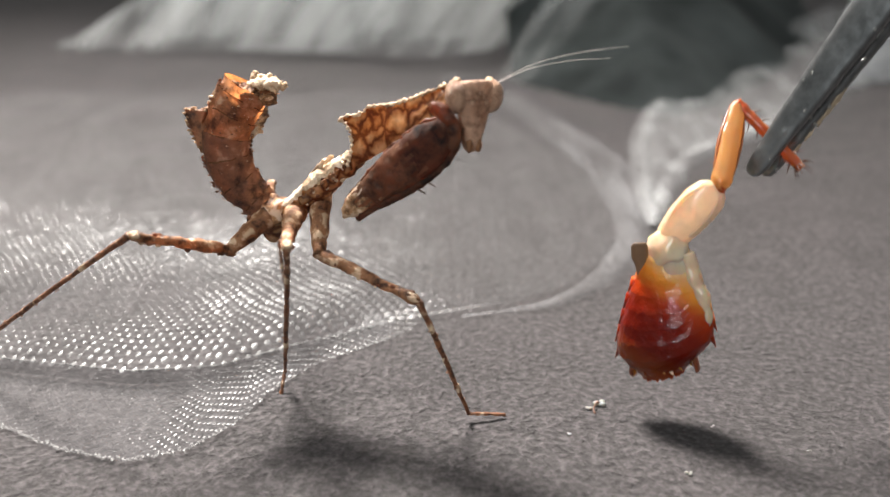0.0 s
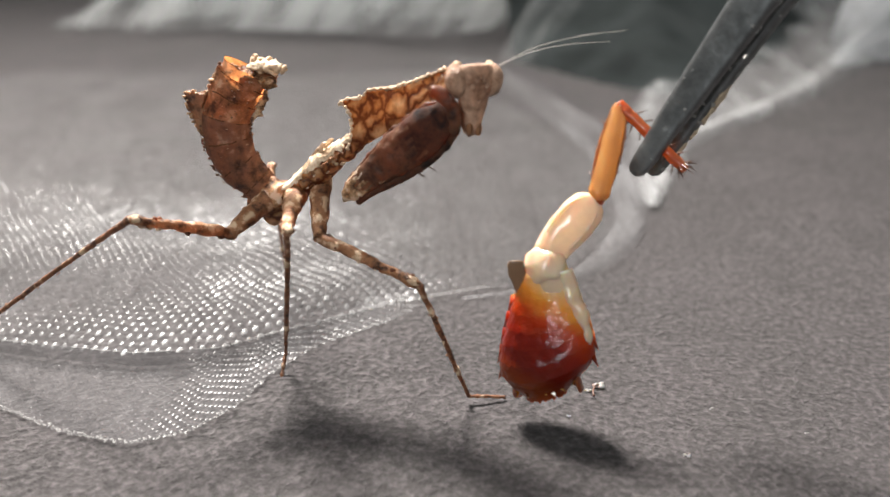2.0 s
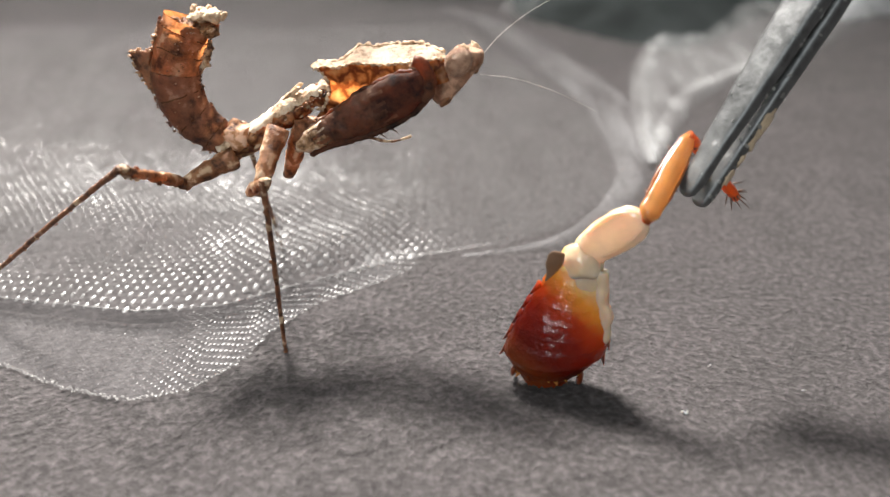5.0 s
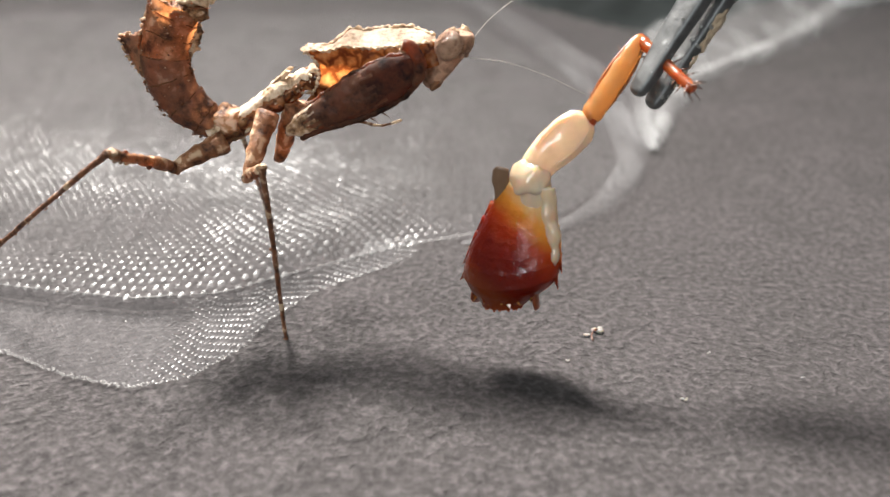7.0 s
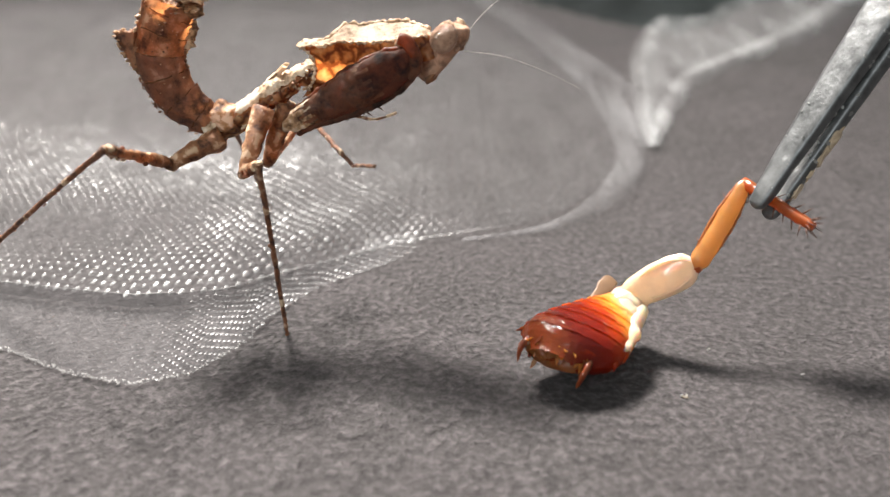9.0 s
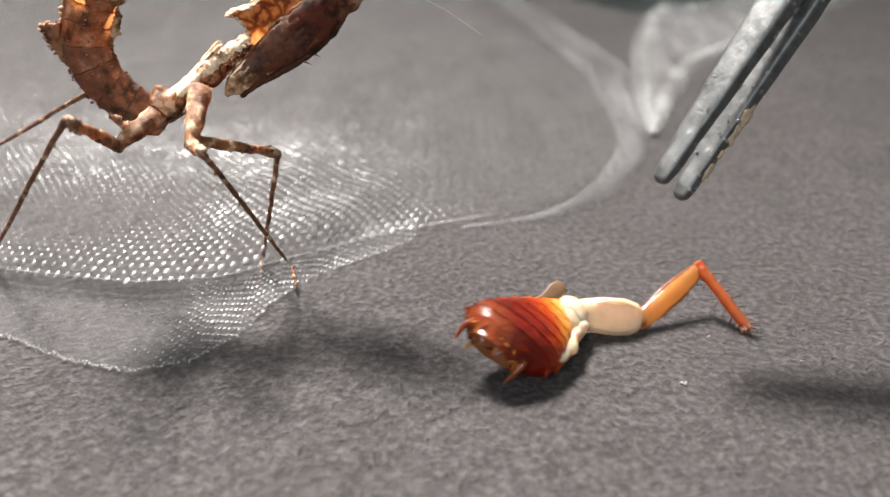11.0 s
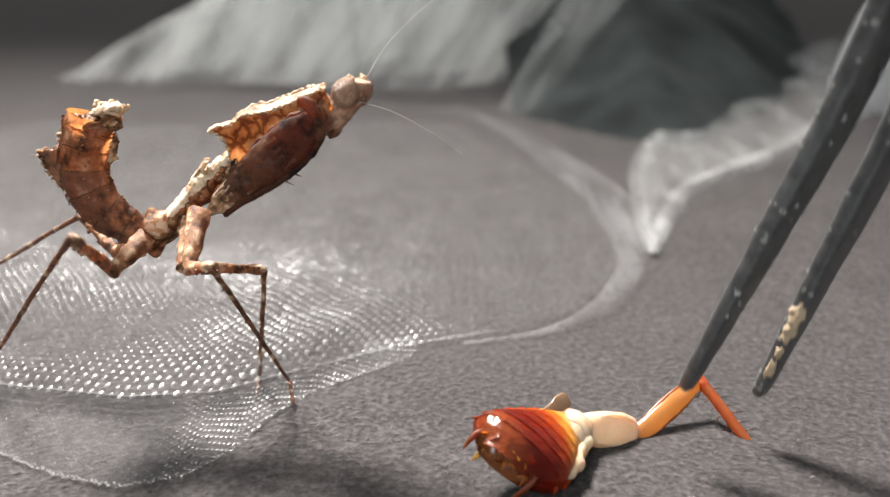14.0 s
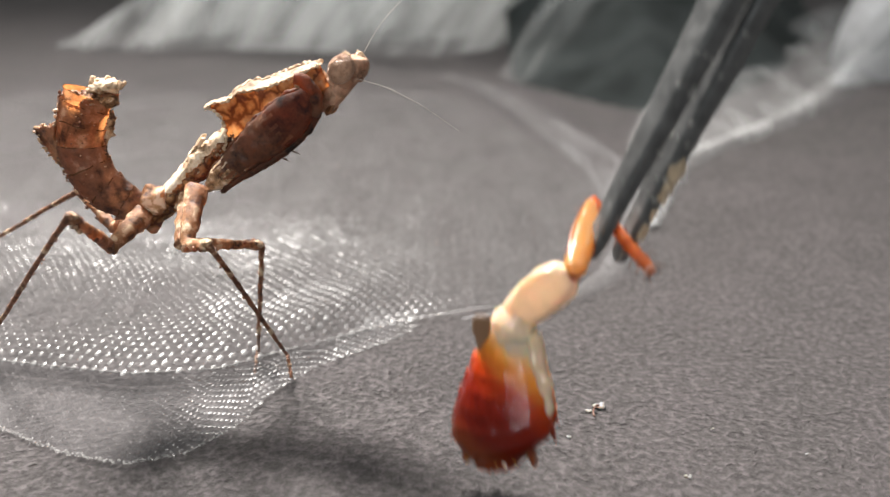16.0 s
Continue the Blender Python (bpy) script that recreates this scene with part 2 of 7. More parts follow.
BARK_DARK = chitin_material("dark_brown_skin", (0.03, 0.013, 0.007), (0.13, 0.062, 0.032), (0.34, 0.2, 0.11), (0.85, 0.28, 0.08), 0.36, 600, 0.62)
BARK_MID = chitin_material("warm_brown_skin", (0.08, 0.032, 0.014), (0.3, 0.15, 0.07), (0.55, 0.36, 0.22), (0.6, 0.2, 0.06), 0.25, 900, 0.62)
BARK_PALE = chitin_material("pale_warty_skin", (0.4, 0.23, 0.12), (0.88, 0.7, 0.48), (0.9, 0.8, 0.66), (0.9, 0.55, 0.25), 0.2, 1300)
# one abdomen skin twice: amber as lit through, then dark as unlit
ABDOMEN = chitin_material("lit_abdomen_skin", (0.09, 0.034, 0.014), (0.4, 0.19, 0.09), (0.85, 0.58, 0.36), (0.95, 0.37, 0.12), 0.5, 700, 0.57)
ABDOMEN_LOW = chitin_material("unlit_abdomen_skin", (0.045, 0.02, 0.011), (0.2, 0.105, 0.062), (0.46, 0.3, 0.2), (0.72, 0.3, 0.12), 0.4, 700, 0.6)
SHIELD = shield_material()
TAN = chitin_material("streaked_tan_skin", (0.1, 0.04, 0.016), (0.64, 0.41, 0.22), (0.9, 0.77, 0.57), (1.0, 0.55, 0.2), 0.3, 1100, 0.5)
SADDLE = chitin_material("wrinkled_cream_skin", (0.3, 0.17, 0.085), (0.82, 0.64, 0.43), (0.9, 0.8, 0.64), (1.0, 0.7, 0.4), 0.25, 900, 0.5)
VEINED = shield_material("veined_thorax_skin", 0.55)
BLACKISH = chitin_material("blackish_brown_skin", (0.018, 0.008, 0.005), (0.075, 0.032, 0.016), (0.2, 0.11, 0.06), (0.7, 0.2, 0.06), 0.34, 700, 0.64, 0.85)
# far half of the same shield, lamplight on its top put into cream
SHIELD_LIT = chitin_material("lit_thin_shield", (0.6, 0.44, 0.28), (0.86, 0.75, 0.58), (0.92, 0.84, 0.7), (1.0, 0.85, 0.6), 0.55, 1500)
RING = shader("dark_brown_ring", (0.12, 0.05, 0.022), 0.9, 0.0, Specular_IOR_Level=0.1)[0]
HEAD = chitin_material("grey_brown_head_skin", (0.42, 0.25, 0.16), (0.62, 0.41, 0.285), (0.72, 0.53, 0.39), (0.7, 0.38, 0.2), 0.22, 1300, 0.62)
EYE = chitin_material("compound_eye", (0.36, 0.2, 0.12), (0.52, 0.33, 0.22), (0.58, 0.42, 0.31), (0.4, 0.2, 0.1), 0.1, 2600, 0.7, 0.3)
ANTENNA = shader("antenna_thread", (0.45, 0.42, 0.38), 0.5)[0]
ROACH = roach_material()
FLESH = flesh_material("cream_flesh", (0.86, 0.72, 0.54), (1.0, 0.82, 0.58), 0.35, 0.22, 0.8)
TIBIA = flesh_material("orange_leg_skin", (0.62, 0.36, 0.14), (0.95, 0.56, 0.2), 0.6, 0.18)
GOLD = flesh_material("golden_thin_skin", (0.55, 0.26, 0.06), (1.0, 0.5, 0.12), 0.55, 0.2, 0.2)
CERCUS = flesh_material("dark_red_tail_skin", (0.22, 0.05, 0.012), (0.5, 0.12, 0.02), 0.2)
AMBER = flesh_material("dark_amber_skin", (0.27, 0.1, 0.028), (0.6, 0.24, 0.06), 0.35)
RESIDUE = flesh_material("tan_residue", (0.5, 0.4, 0.27), (0.5, 0.4, 0.27), 0.1, 0.7, 0.0)
STUB = flesh_material("tan_wing_skin", (0.2, 0.12, 0.065), (0.35, 0.2, 0.1), 0.15, 0.4, 0.0)
TARSUS = flesh_material("red_brown_leg_skin", (0.38, 0.1, 0.022), (0.8, 0.24, 0.05), 0.45)
SPINE = shader("dark_spine", (0.1, 0.04, 0.02), 0.4)[0]
STEEL = steel_material("worn_dark_steel", (0.09, 0.097, 0.098), (0.17, 0.182, 0.183), (0.36, 0.38, 0.38))
FLAKE = steel_material("pale_metal_flake", (0.2, 0.21, 0.2), (0.5, 0.52, 0.5), (0.6, 0.6, 0.58))
CRUMB = flesh_material("white_crumb", (0.42, 0.41, 0.39), (0.6, 0.6, 0.6), 0.3)


# ---- building helpers ----
def part(name, bm, material, parent=None, label="", smooth=True):
    """Links a bmesh, built in millimetres, as one mesh object under a thing or a part."""
    me = bpy.data.meshes.new(name)
    bmesh.ops.recalc_face_normals(bm, faces=bm.faces)
    bm.to_mesh(me)
    bm.free()
    me.transform(Matrix.Scale(MM, 4))
    if smooth:
        me.shade_smooth()
    for m in material if isinstance(material, tuple) else (material,):
        me.materials.append(m)
    ob = new(name, me)
    ob.parent = parent
    if label:
        ob["label"] = label
    return ob


def thing(name, label, category, group="", kind=""):
    ob = new(name)
    ob.empty_display_size = 0.002
    return tagged(ob, label, category, group, kind)


def spline(points, n):
    """n points along a smooth curve through the given ones."""
    p = [Vector(q) for q in points]
    p = [p[0] * 2 - p[1]] + p + [p[-1] * 2 - p[-2]]
    out = []
    for i in range(n):
        u = i / (n - 1) * (len(p) - 3)
        k = min(int(u), len(p) - 4)
        f = u - k
        a, b, c, d = p[k:k + 4]
        out.append(0.5 * (2 * b + (c - a) * f + (2 * a - 5 * b + 4 * c - d) * f * f + (3 * b - a - 3 * c + d) * f ** 3))
    return out


def curve_of(stops, u):
    """Piecewise-linear value at u of ((u, value), ...)."""
    for (a, va), (b, vb) in zip(stops, stops[1:]):
        if u <= b:
            return va + (vb - va) * max(0.0, (u - a)) / (b - a)
    return stops[-1][1]


def tube(bm, points, wide, high, sides=12, rough=0.0, seed=0, up=(0, 0, 1), grain_size=0.5, dress=None):
    """Lofts a closed tube along points. wide and high: half sizes along the way, as functions of 0..1."""
    rings = []
    n = len(points)
    for i, c in enumerate(points):
        d = (points[min(i + 1, n - 1)] - points[max(i - 1, 0)]).normalized()
        side = d.cross(Vector(up)).normalized()
        top = side.cross(d)
        u = i / (n - 1)
        ring = []
        for k in range(sides):
            a = 2 * math.pi * k / sides
            v = side * (math.cos(a) * wide(u)) + top * (math.sin(a) * high(u))
            q = c + v
            if rough:
                q = q + v.normalized() * rough * noise.noise(q / grain_size + Vector((seed, 0, 0)))
            ring.append(bm.verts.new(q))
        rings.append(ring)
    for i, (a, b) in enumerate(zip(rings, rings[1:])):
        for k in range(sides):
            f = bm.faces.new((a[k], a[(k + 1) % sides], b[(k + 1) % sides], b[k]))
            if dress:
                f.material_index = dress((i + 0.5) / (n - 1), k)
    bm.faces.new(rings[0][::-1])
    bm.faces.new(rings[-1])
    return bm


def blob(bm, centre, size, seed=0, rough=0.0, sub=3, turn=None, grain_size=0.6):
    """A rounded lump of half sizes, uneven by rough."""
    made = bmesh.ops.create_icosphere(bm, subdivisions=sub, radius=1)["verts"]
    for v in made:
        k = 1 + rough * noise.noise(v.co / grain_size + Vector((seed, seed, 0)))
        q = Vector((v.co.x * size[0] * k, v.co.y * size[1] * k, v.co.z * size[2] * k))
        v.co = Vector(centre) + (turn @ q if turn else q)
    return made


def spike(bm, foot, tip, radius, sides=5):
    foot, tip = Vector(foot), Vector(tip)
    d = (tip - foot).normalized()
    side = d.orthogonal().normalized()
    top = d.cross(side)
    ring = [bm.verts.new(foot + (side * math.cos(2 * math.pi * k / sides) + top * math.sin(2 * math.pi * k / sides)) * radius) for k in range(sides)]
    end = bm.verts.new(tip)
    for k in range(sides):
        bm.faces.new((ring[k], ring[(k + 1) % sides], end))
    bm.faces.new(ring[::-1])


# ---- ground ----
def ground_height(x, y):
    """Gentle waves of the paper, in millimetres."""
    h = 0.35 * noise.noise(Vector((x / 45, y / 45, 3)))
    return min(h, 0.1) - 0.1


def build_ground():
    bm = bmesh.new()
    n = 150
    at = {}
    for i in range(n + 1):
        for j in range(n + 1):
            u, v = 2 * i / n - 1, 2 * j / n - 1
            x, y = 130 * u + 620 * u ** 5, 40 + 150 * v + 620 * v ** 5
            at[i, j] = bm.verts.new((x, y, ground_height(x, y)))
    for i in range(n):
        for j in range(n):
            bm.faces.new((at[i, j], at[i + 1, j], at[i + 1, j + 1], at[i, j + 1]))
    return tagged(part("ground", bm, PAPER), "dark grey felt-like paper sheet under the insects", "paper sheet", "", "structure")


ground = build_ground()


# ---- nylon mesh fabric ----
def fold_line(x):
    """Where the upper layer of the fabric turns down, y over x."""
    return curve_of(((-80, 9.0), (-45, 6.0), (-34.6, 4.7), (-29, 3.5), (-22.9, 2.3), (-16.7, 3.2), (-12, 6.4), (-4, 12.0), (5.7, 15.8), (11, 19.6), (18, 30.3), (21.5, 37.5), (24, 46.0)), x)


def crest(x):
    """How far the fold stands up, 0..1."""
    u = min(1.0, max(0.0, (-3.0 - x) / 11.0))
    return u * u * (3 - 2 * u)


def fold_foot(x):
    return fold_line(x) - 2.4 * crest(x)


def lower_edge(x):
    """Near edge of the lower layer, y over x."""
    return curve_of(((-70, 2), (-45, -2), (-30.5, -6), (-25.5, -9), (-20.7, -10.5), (-17, -9), (-14.3, -5.2), (-12.7, -0.5), (-9.8, 4.0), (-4.3, 8.6), (-2, 11.5)), x)


def upper_height(x, s):
    """Height of the upper layer s behind its fold line."""
    rise = 1 - math.exp(-s / 2.2)
    calm = 1 / (1 + math.exp((x - 3) / 4))
    return 0.3 + 1.2 * crest(x) + rise * (0.5 + 1.1 * calm) + (0.7 * noise.noise(Vector((x / 9, s / 7, 0))) + 0.04 * noise.noise(Vector((x / 1.6, s / 1.6, 3)))) * rise


def net(threads, knots, points, radius, knot, strength, last=999):
    """A diamond net over rows of staggered points: threads in one bmesh, flat beads at the crossings in the other."""
    rows = len(points)

    def slope(j, i):
        row = points[j]
        a, b = row[max(i - 1, 0)] or row[i], row[min(i + 1, len(row) - 1)] or row[i]
        c, d = points[max(j - 2, 0)][i] or row[i], points[min(j + 2, rows - 1)][i] or row[i]
        n = (b - a).cross(d - c)
        return n.normalized() if n.length > 1e-6 else Vector((0, 0, 1))

    for j in range(rows):
        for i, p in enumerate(points[j]):
            if p is None:
                continue
            up = slope(j, i)
            tilt = Vector((noise.noise(p * 0.9 + Vector((3, 0, 0))) + 0.6 * noise.noise(p * 5.3), noise.noise(p * 0.9 + Vector((0, 7, 0))) + 0.6 * noise.noise(p * 4.7 + Vector((5, 5, 0))), 0))
            up = (up + tilt * 0.2).normalized()
            ex = Vector((1, 0, 0)) - up * up.x
            ex.normalize()
            ey = up.cross(ex)
            size = knot * strength(p) * (1 + 0.45 * noise.noise(Vector((p.x * 3.1, p.y * 3.1, 2))))
            turn = 1.15 + 0.35 * noise.noise(Vector((p.x / 6, p.y / 6, 8)))
            rings = []
            if j > last or size < 0.035:
                size = 0.035
            for r, h in ((1.0, 0.0), (0.6, 0.11)):
                rings.append([knots.verts.new(p + ((ex * math.cos(turn) + ey * math.sin(turn)) * math.cos(a) * 1.2 + (ey * math.cos(turn) - ex * math.sin(turn)) * math.sin(a) * 0.7) * size * r + up * size * h) for a in (0, math.pi / 3, 2 * math.pi / 3, math.pi, 4 * math.pi / 3, 5 * math.pi / 3)])
            top = knots.verts.new(p + up * size * 0.16)
            for k in range(6):
                knots.faces.new((rings[0][k], rings[0][(k + 1) % 6], rings[1][(k + 1) % 6], rings[1][k]))
                knots.faces.new((rings[1][k], rings[1][(k + 1) % 6], top))
            if j + 1 < rows:
                for i2 in (i, i + 1) if j % 2 else (i - 1, i):
                    if 0 <= i2 < len(points[j + 1]) and points[j + 1][i2] is not None:
                        q = points[j + 1][i2]
                        side = (q - p).cross(up).normalized() * radius
                        e = up * radius
                        a1, a2, a3 = threads.verts.new(p + side), threads.verts.new(p - side), threads.verts.new(p + e)
                        b1, b2, b3 = threads.verts.new(q + side), threads.verts.new(q - side), threads.verts.new(q + e)
                        threads.faces.new((a1, b1, b3, a3))
                        threads.faces.new((a3, b3, b2, a2))


def glint_strength(p):
    """Glints of the upper layer put into loop size: small in the hollows, large along the fold and in bright patches.
    """
    s = p.y - fold_foot(p.x)

    def glint_patch(x, y, wide, deep):
        return math.exp(-((p.x - x) / wide) ** 2 - ((p.y - y) / deep) ** 2)

    k = 0.62 + 0.35 * math.exp(-(s / 1.5) ** 2) + 0.55 * glint_patch(-7.5, 12.0, 6.5, 4.5) + 0.5 * glint_patch(-24, 24, 16, 7) + 0.25 * glint_patch(-15.5, 9, 6, 6) + 0.3 * glint_patch(-14, 24, 9, 5) - 0.5 * glint_patch(-31, 9, 9, 6)
    k *= 0.85 + 0.35 * noise.noise(Vector((p.x / 5, p.y / 4, 21)))
    k *= 0.25 + 0.75 / (1 + math.exp((p.x + 1.2) / 1.2))
    return max(0.12, k * (0.5 + 0.5 / (1 + math.exp((s - 36) / 5))))


def ribbon(bm, path, height, lean=0.25, rows=6, seed=0, ruffle=0.8, wide=0.5):
    """A standing fold of sheer fabric along path; height over 0..1."""
    grid = []
    n = len(path)
    for i, c in enumerate(path):
        u = i / (n - 1)
        d = (path[min(i + 1, n - 1)] - path[max(i - 1, 0)]).normalized()
        out = d.cross(Vector((0, 0, 1)))
        col = []
        for k in range(2 * rows + 1):
            a = math.pi * k / (2 * rows)
            h = height(u)
            q = c + out * (math.cos(a) * h * wide + lean * math.sin(a) * h) + Vector((0, 0, math.sin(a) * h))
            q += out * ruffle * noise.noise(Vector((u * 14 + seed, k * 0.4, seed))) * math.sin(a)
            col.append(bm.verts.new(q))
        grid.append(col)
    for a, b in zip(grid, grid[1:]):
        for k in range(2 * rows):
            bm.faces.new((a[k], a[k + 1], b[k + 1], b[k]))


def build_fabric():
    fabric = thing("mesh_fabric", "crumpled sheer pale grey nylon mesh lying in folds on the paper", "fabric")
    dx, dy = 0.8, 0.66
    rows = []
    for j in range(126):
        line = []
        for i in range(112):
            x = -66 + dx * (i + (0.5 if j % 2 else 0))
            s = dy * j
            y = fold_foot(x) + s
            if x > 22 or (x > 14 and s > 26):
                line.append(None)
                continue
            line.append(Vector((x + 0.12 * noise.noise(Vector((x, y, 1))), y + 0.12 * noise.noise(Vector((x, y, 7))), upper_height(x, s))))
        rows.append(line)
    bm, kn = bmesh.new(), bmesh.new()
    net(bm, kn, rows, 0.045, 0.33, glint_strength, 110)
    upper = part("upper_layer", bm, NYLON, fabric, "sheer mesh layer with glinting threads", smooth=False)
    tagged(part("knot_field", kn, KNOT, upper), kind="stuff")
    # lower layer that shows in front of the fold
    rows = []
    for j in range(50):
        line = []
        for i in range(92):
            x = -62 + 0.65 * (i + (0.5 if j % 2 else 0))
            near = lower_edge(x)
            y = near + 0.42 * j
            if x > -2.5 or y > fold_foot(x) + 1.5:
                line.append(None)
                continue
            line.append(Vector((x, y, 0.15 + 0.25 * min(1.0, 0.1 * j) + 0.1 * noise.noise(Vector((x / 4, y / 4, 5))))))
        rows.append(line)
    bm, kn = bmesh.new(), bmesh.new()
    # loop size again carries the glints, which grow towards the right
    net(bm, kn, rows, 0.035, 0.16, lambda p: max(0.1, min(1.1, 0.1 + 0.9 / (1 + math.exp(-(p.x + 19) / 1.6)) + 0.35 * noise.noise(Vector((p.x / 3, p.y / 3, 2))))))
    lower = part("lower_layer", bm, NYLON, fabric, "fine sheer mesh edge lying flat", smooth=False)
    tagged(part("knot_field", kn, KNOT, lower), kind="stuff")
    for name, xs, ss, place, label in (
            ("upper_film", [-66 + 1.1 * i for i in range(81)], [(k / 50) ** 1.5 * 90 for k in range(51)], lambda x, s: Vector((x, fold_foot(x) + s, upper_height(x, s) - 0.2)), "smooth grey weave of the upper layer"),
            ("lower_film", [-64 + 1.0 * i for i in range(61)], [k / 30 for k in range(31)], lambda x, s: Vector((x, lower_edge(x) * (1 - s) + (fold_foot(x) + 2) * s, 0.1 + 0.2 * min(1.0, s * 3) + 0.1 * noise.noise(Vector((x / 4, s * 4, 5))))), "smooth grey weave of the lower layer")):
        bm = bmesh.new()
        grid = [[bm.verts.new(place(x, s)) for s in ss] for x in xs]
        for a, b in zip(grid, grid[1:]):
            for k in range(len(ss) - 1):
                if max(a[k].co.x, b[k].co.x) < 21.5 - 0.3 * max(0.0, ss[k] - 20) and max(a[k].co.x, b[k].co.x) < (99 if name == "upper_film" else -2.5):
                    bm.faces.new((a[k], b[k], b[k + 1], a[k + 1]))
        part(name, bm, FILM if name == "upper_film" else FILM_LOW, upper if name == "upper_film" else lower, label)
    bm = bmesh.new()
    path = [Vector((-62 + i * 0.25, lower_edge(-62 + i * 0.25) + 0.25 * noise.noise(Vector((i * 0.5, 0, 0))), 0.14)) for i in range(240)]
    rnd = random.Random(4)
    for i in range(20, 236):
        for _ in range(2):
            a = path[i] + Vector((rnd.uniform(-0.15, 0.15), rnd.uniform(0, 0.4), 0))
            spike(bm, a, a + Vector((rnd.uniform(-0.1, 0.5), rnd.uniform(-0.7, -0.1), rnd.uniform(0, 0.15))), 0.06, 4)
    part("frayed_edge", bm, FRAY, lower, "fuzzy pale cut edge")
    # strip up the front of the fold, coloured dark for its shade
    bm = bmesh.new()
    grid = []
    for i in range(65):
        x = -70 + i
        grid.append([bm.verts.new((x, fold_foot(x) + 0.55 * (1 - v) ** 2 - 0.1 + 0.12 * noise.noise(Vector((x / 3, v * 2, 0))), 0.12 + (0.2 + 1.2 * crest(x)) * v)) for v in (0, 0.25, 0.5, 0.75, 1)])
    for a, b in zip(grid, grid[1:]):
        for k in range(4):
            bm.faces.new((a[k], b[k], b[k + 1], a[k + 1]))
    part("fold_face", bm, FOLD_SHADE, upper, "front of the fold, coloured near black as shade")
    # rolled edge of the fold
    bm = bmesh.new()
    path = [Vector((-70 + i * 1.0, fold_foot(-70 + i * 1.0) - 0.1, 0.35 + 1.2 * crest(-70 + i * 1.0) + 0.1 * noise.noise(Vector((i / 5, 0, 0))))) for i in range(76)]
    tube(bm, path, lambda u: 0.025 + 0.05 * u ** 6, lambda u: 0.025 + 0.05 * u ** 6, 6, 0.03, 4)
    part("rolled_edge", bm, FRAY, fabric)
    # standing folds behind
    RIGHT = [(21.8, 36.2, 0.3), (22.6, 44, 0), (24.6, 60, 0), (28.5, 80, 0), (39, 106, 0), (55.5, 133, 0), (92, 187, 0)]
    LOWER = [(21.9, 36.0, 0.3), (24.5, 45, 0), (27.6, 54, 0), (33.5, 66, 0), (52.6, 88, 0), (71, 115, 0), (112, 168, 0)]
    folds = (
        (RIGHT, ((0, 0.3), (0.15, 0.7), (0.4, 1.1), (0.7, 1.6), (1, 4)), 0.2),
        (LOWER, ((0, 0.3), (0.1, 0.6), (0.3, 0.9), (0.6, 1.2), (1, 3)), 0.25),
        ([(21.8, 36.2, 0.3), (22.0, 43, 0), (21.6, 52, 0), (19.4, 64, 0), (16.4, 76, 0), (12.5, 92, 0), (7, 108, 0), (0, 120, 0)], ((0, 0.6), (0.15, 1.5), (0.5, 1.8), (0.8, 1.2), (1, 0.3)), -0.1),
        ([(1.5, 12.6, 0.2), (7.0, 14.2, 0.25), (11, 16.6, 0.3), (15, 22, 0.3), (18.4, 30, 0.3), (20.0, 40, 0), (19.7, 50, 0), (18, 62, 0), (14, 76, 0)], ((0, 0.04), (0.2, 0.3), (0.4, 0.8), (0.7, 1.1), (1, 0.3)), 0.1),
        ([(-80, 150, 0), (-64, 152, 0), (-44, 158, 0), (-20, 160, 0), (-4, 162, 0), (6, 186, 0)], ((0, 0.5), (0.1, 4), (0.3, 15), (0.7, 36), (0.9, 40), (1, 20)), 0.5),
        ([(-60, 168, 0), (-30, 176, 0), (-6, 180, 0), (4, 200, 0)], ((0, 10), (0.5, 40), (1, 40)), 0.3),
        ([(66, 110, 0), (74, 119, 0), (86, 130, 0), (104, 146, 0), (130, 166, 0)], ((0, 0.5), (0.2, 6), (0.5, 30), (1, 60)), 0.2),
    )
    for k, (way, tall, lean) in enumerate(folds):
        bm = bmesh.new()
        ribbon(bm, spline(way, 70), lambda u, tall=tall: curve_of(tall, u), lean, 8, k * 3.1, 0.5 if k < 4 else 2.5, (1.2, 1.5, 1.6, 1.7)[k] if k < 4 else 0.5)
        part("standing_fold", bm, (RIDGE, RIDGE, WEB, WEB)[k] if k < 4 else DRAPE if k == 6 else SHEER, fabric)
    # sheet between the two ridges of the fork
    bm = bmesh.new()
    grid = []
    upper_way, lower_way = spline(RIGHT, 41), spline(LOWER, 41)
    for i in range(41):
        u = i / 40
        a, b = upper_way[i] + Vector((0, 0, 0.4 + 1.5 * u)), lower_way[i] + Vector((0, 0, 0.4))
        grid.append([bm.verts.new(a.lerp(b, k / 10) + Vector((0, 0, 0.5 * noise.noise(Vector((u * 9, k * 0.5, 3))) * min(1.0, u * 4)))) for k in range(11)])
    for a, b in zip(grid, grid[1:]):
        for k in range(10):
            bm.faces.new((a[k], a[k + 1], b[k + 1], b[k]))
    part("fork_sheet", bm, RIDGE, fabric, "pale sheer web of the fork")
    bm = bmesh.new()
    grid = []
    for i in range(25):
        u = i / 24
        col = []
        for k in range(13):
            v = k / 12
            q = Vector((9.5 + 16 * u + 5 * v + 5 * u * v, 112 + 6 * u + 2.0 * math.sin(v * 9 + u * 3), 1.5 + 27 * u - 2 * v))
            col.append(bm.verts.new(q + Vector((0, 1.2 * noise.noise(q / 5), 0))))
        grid.append(col)
    for a, b in zip(grid, grid[1:]):
        for k in range(12):
            bm.faces.new((a[k], a[k + 1], b[k + 1], b[k]))
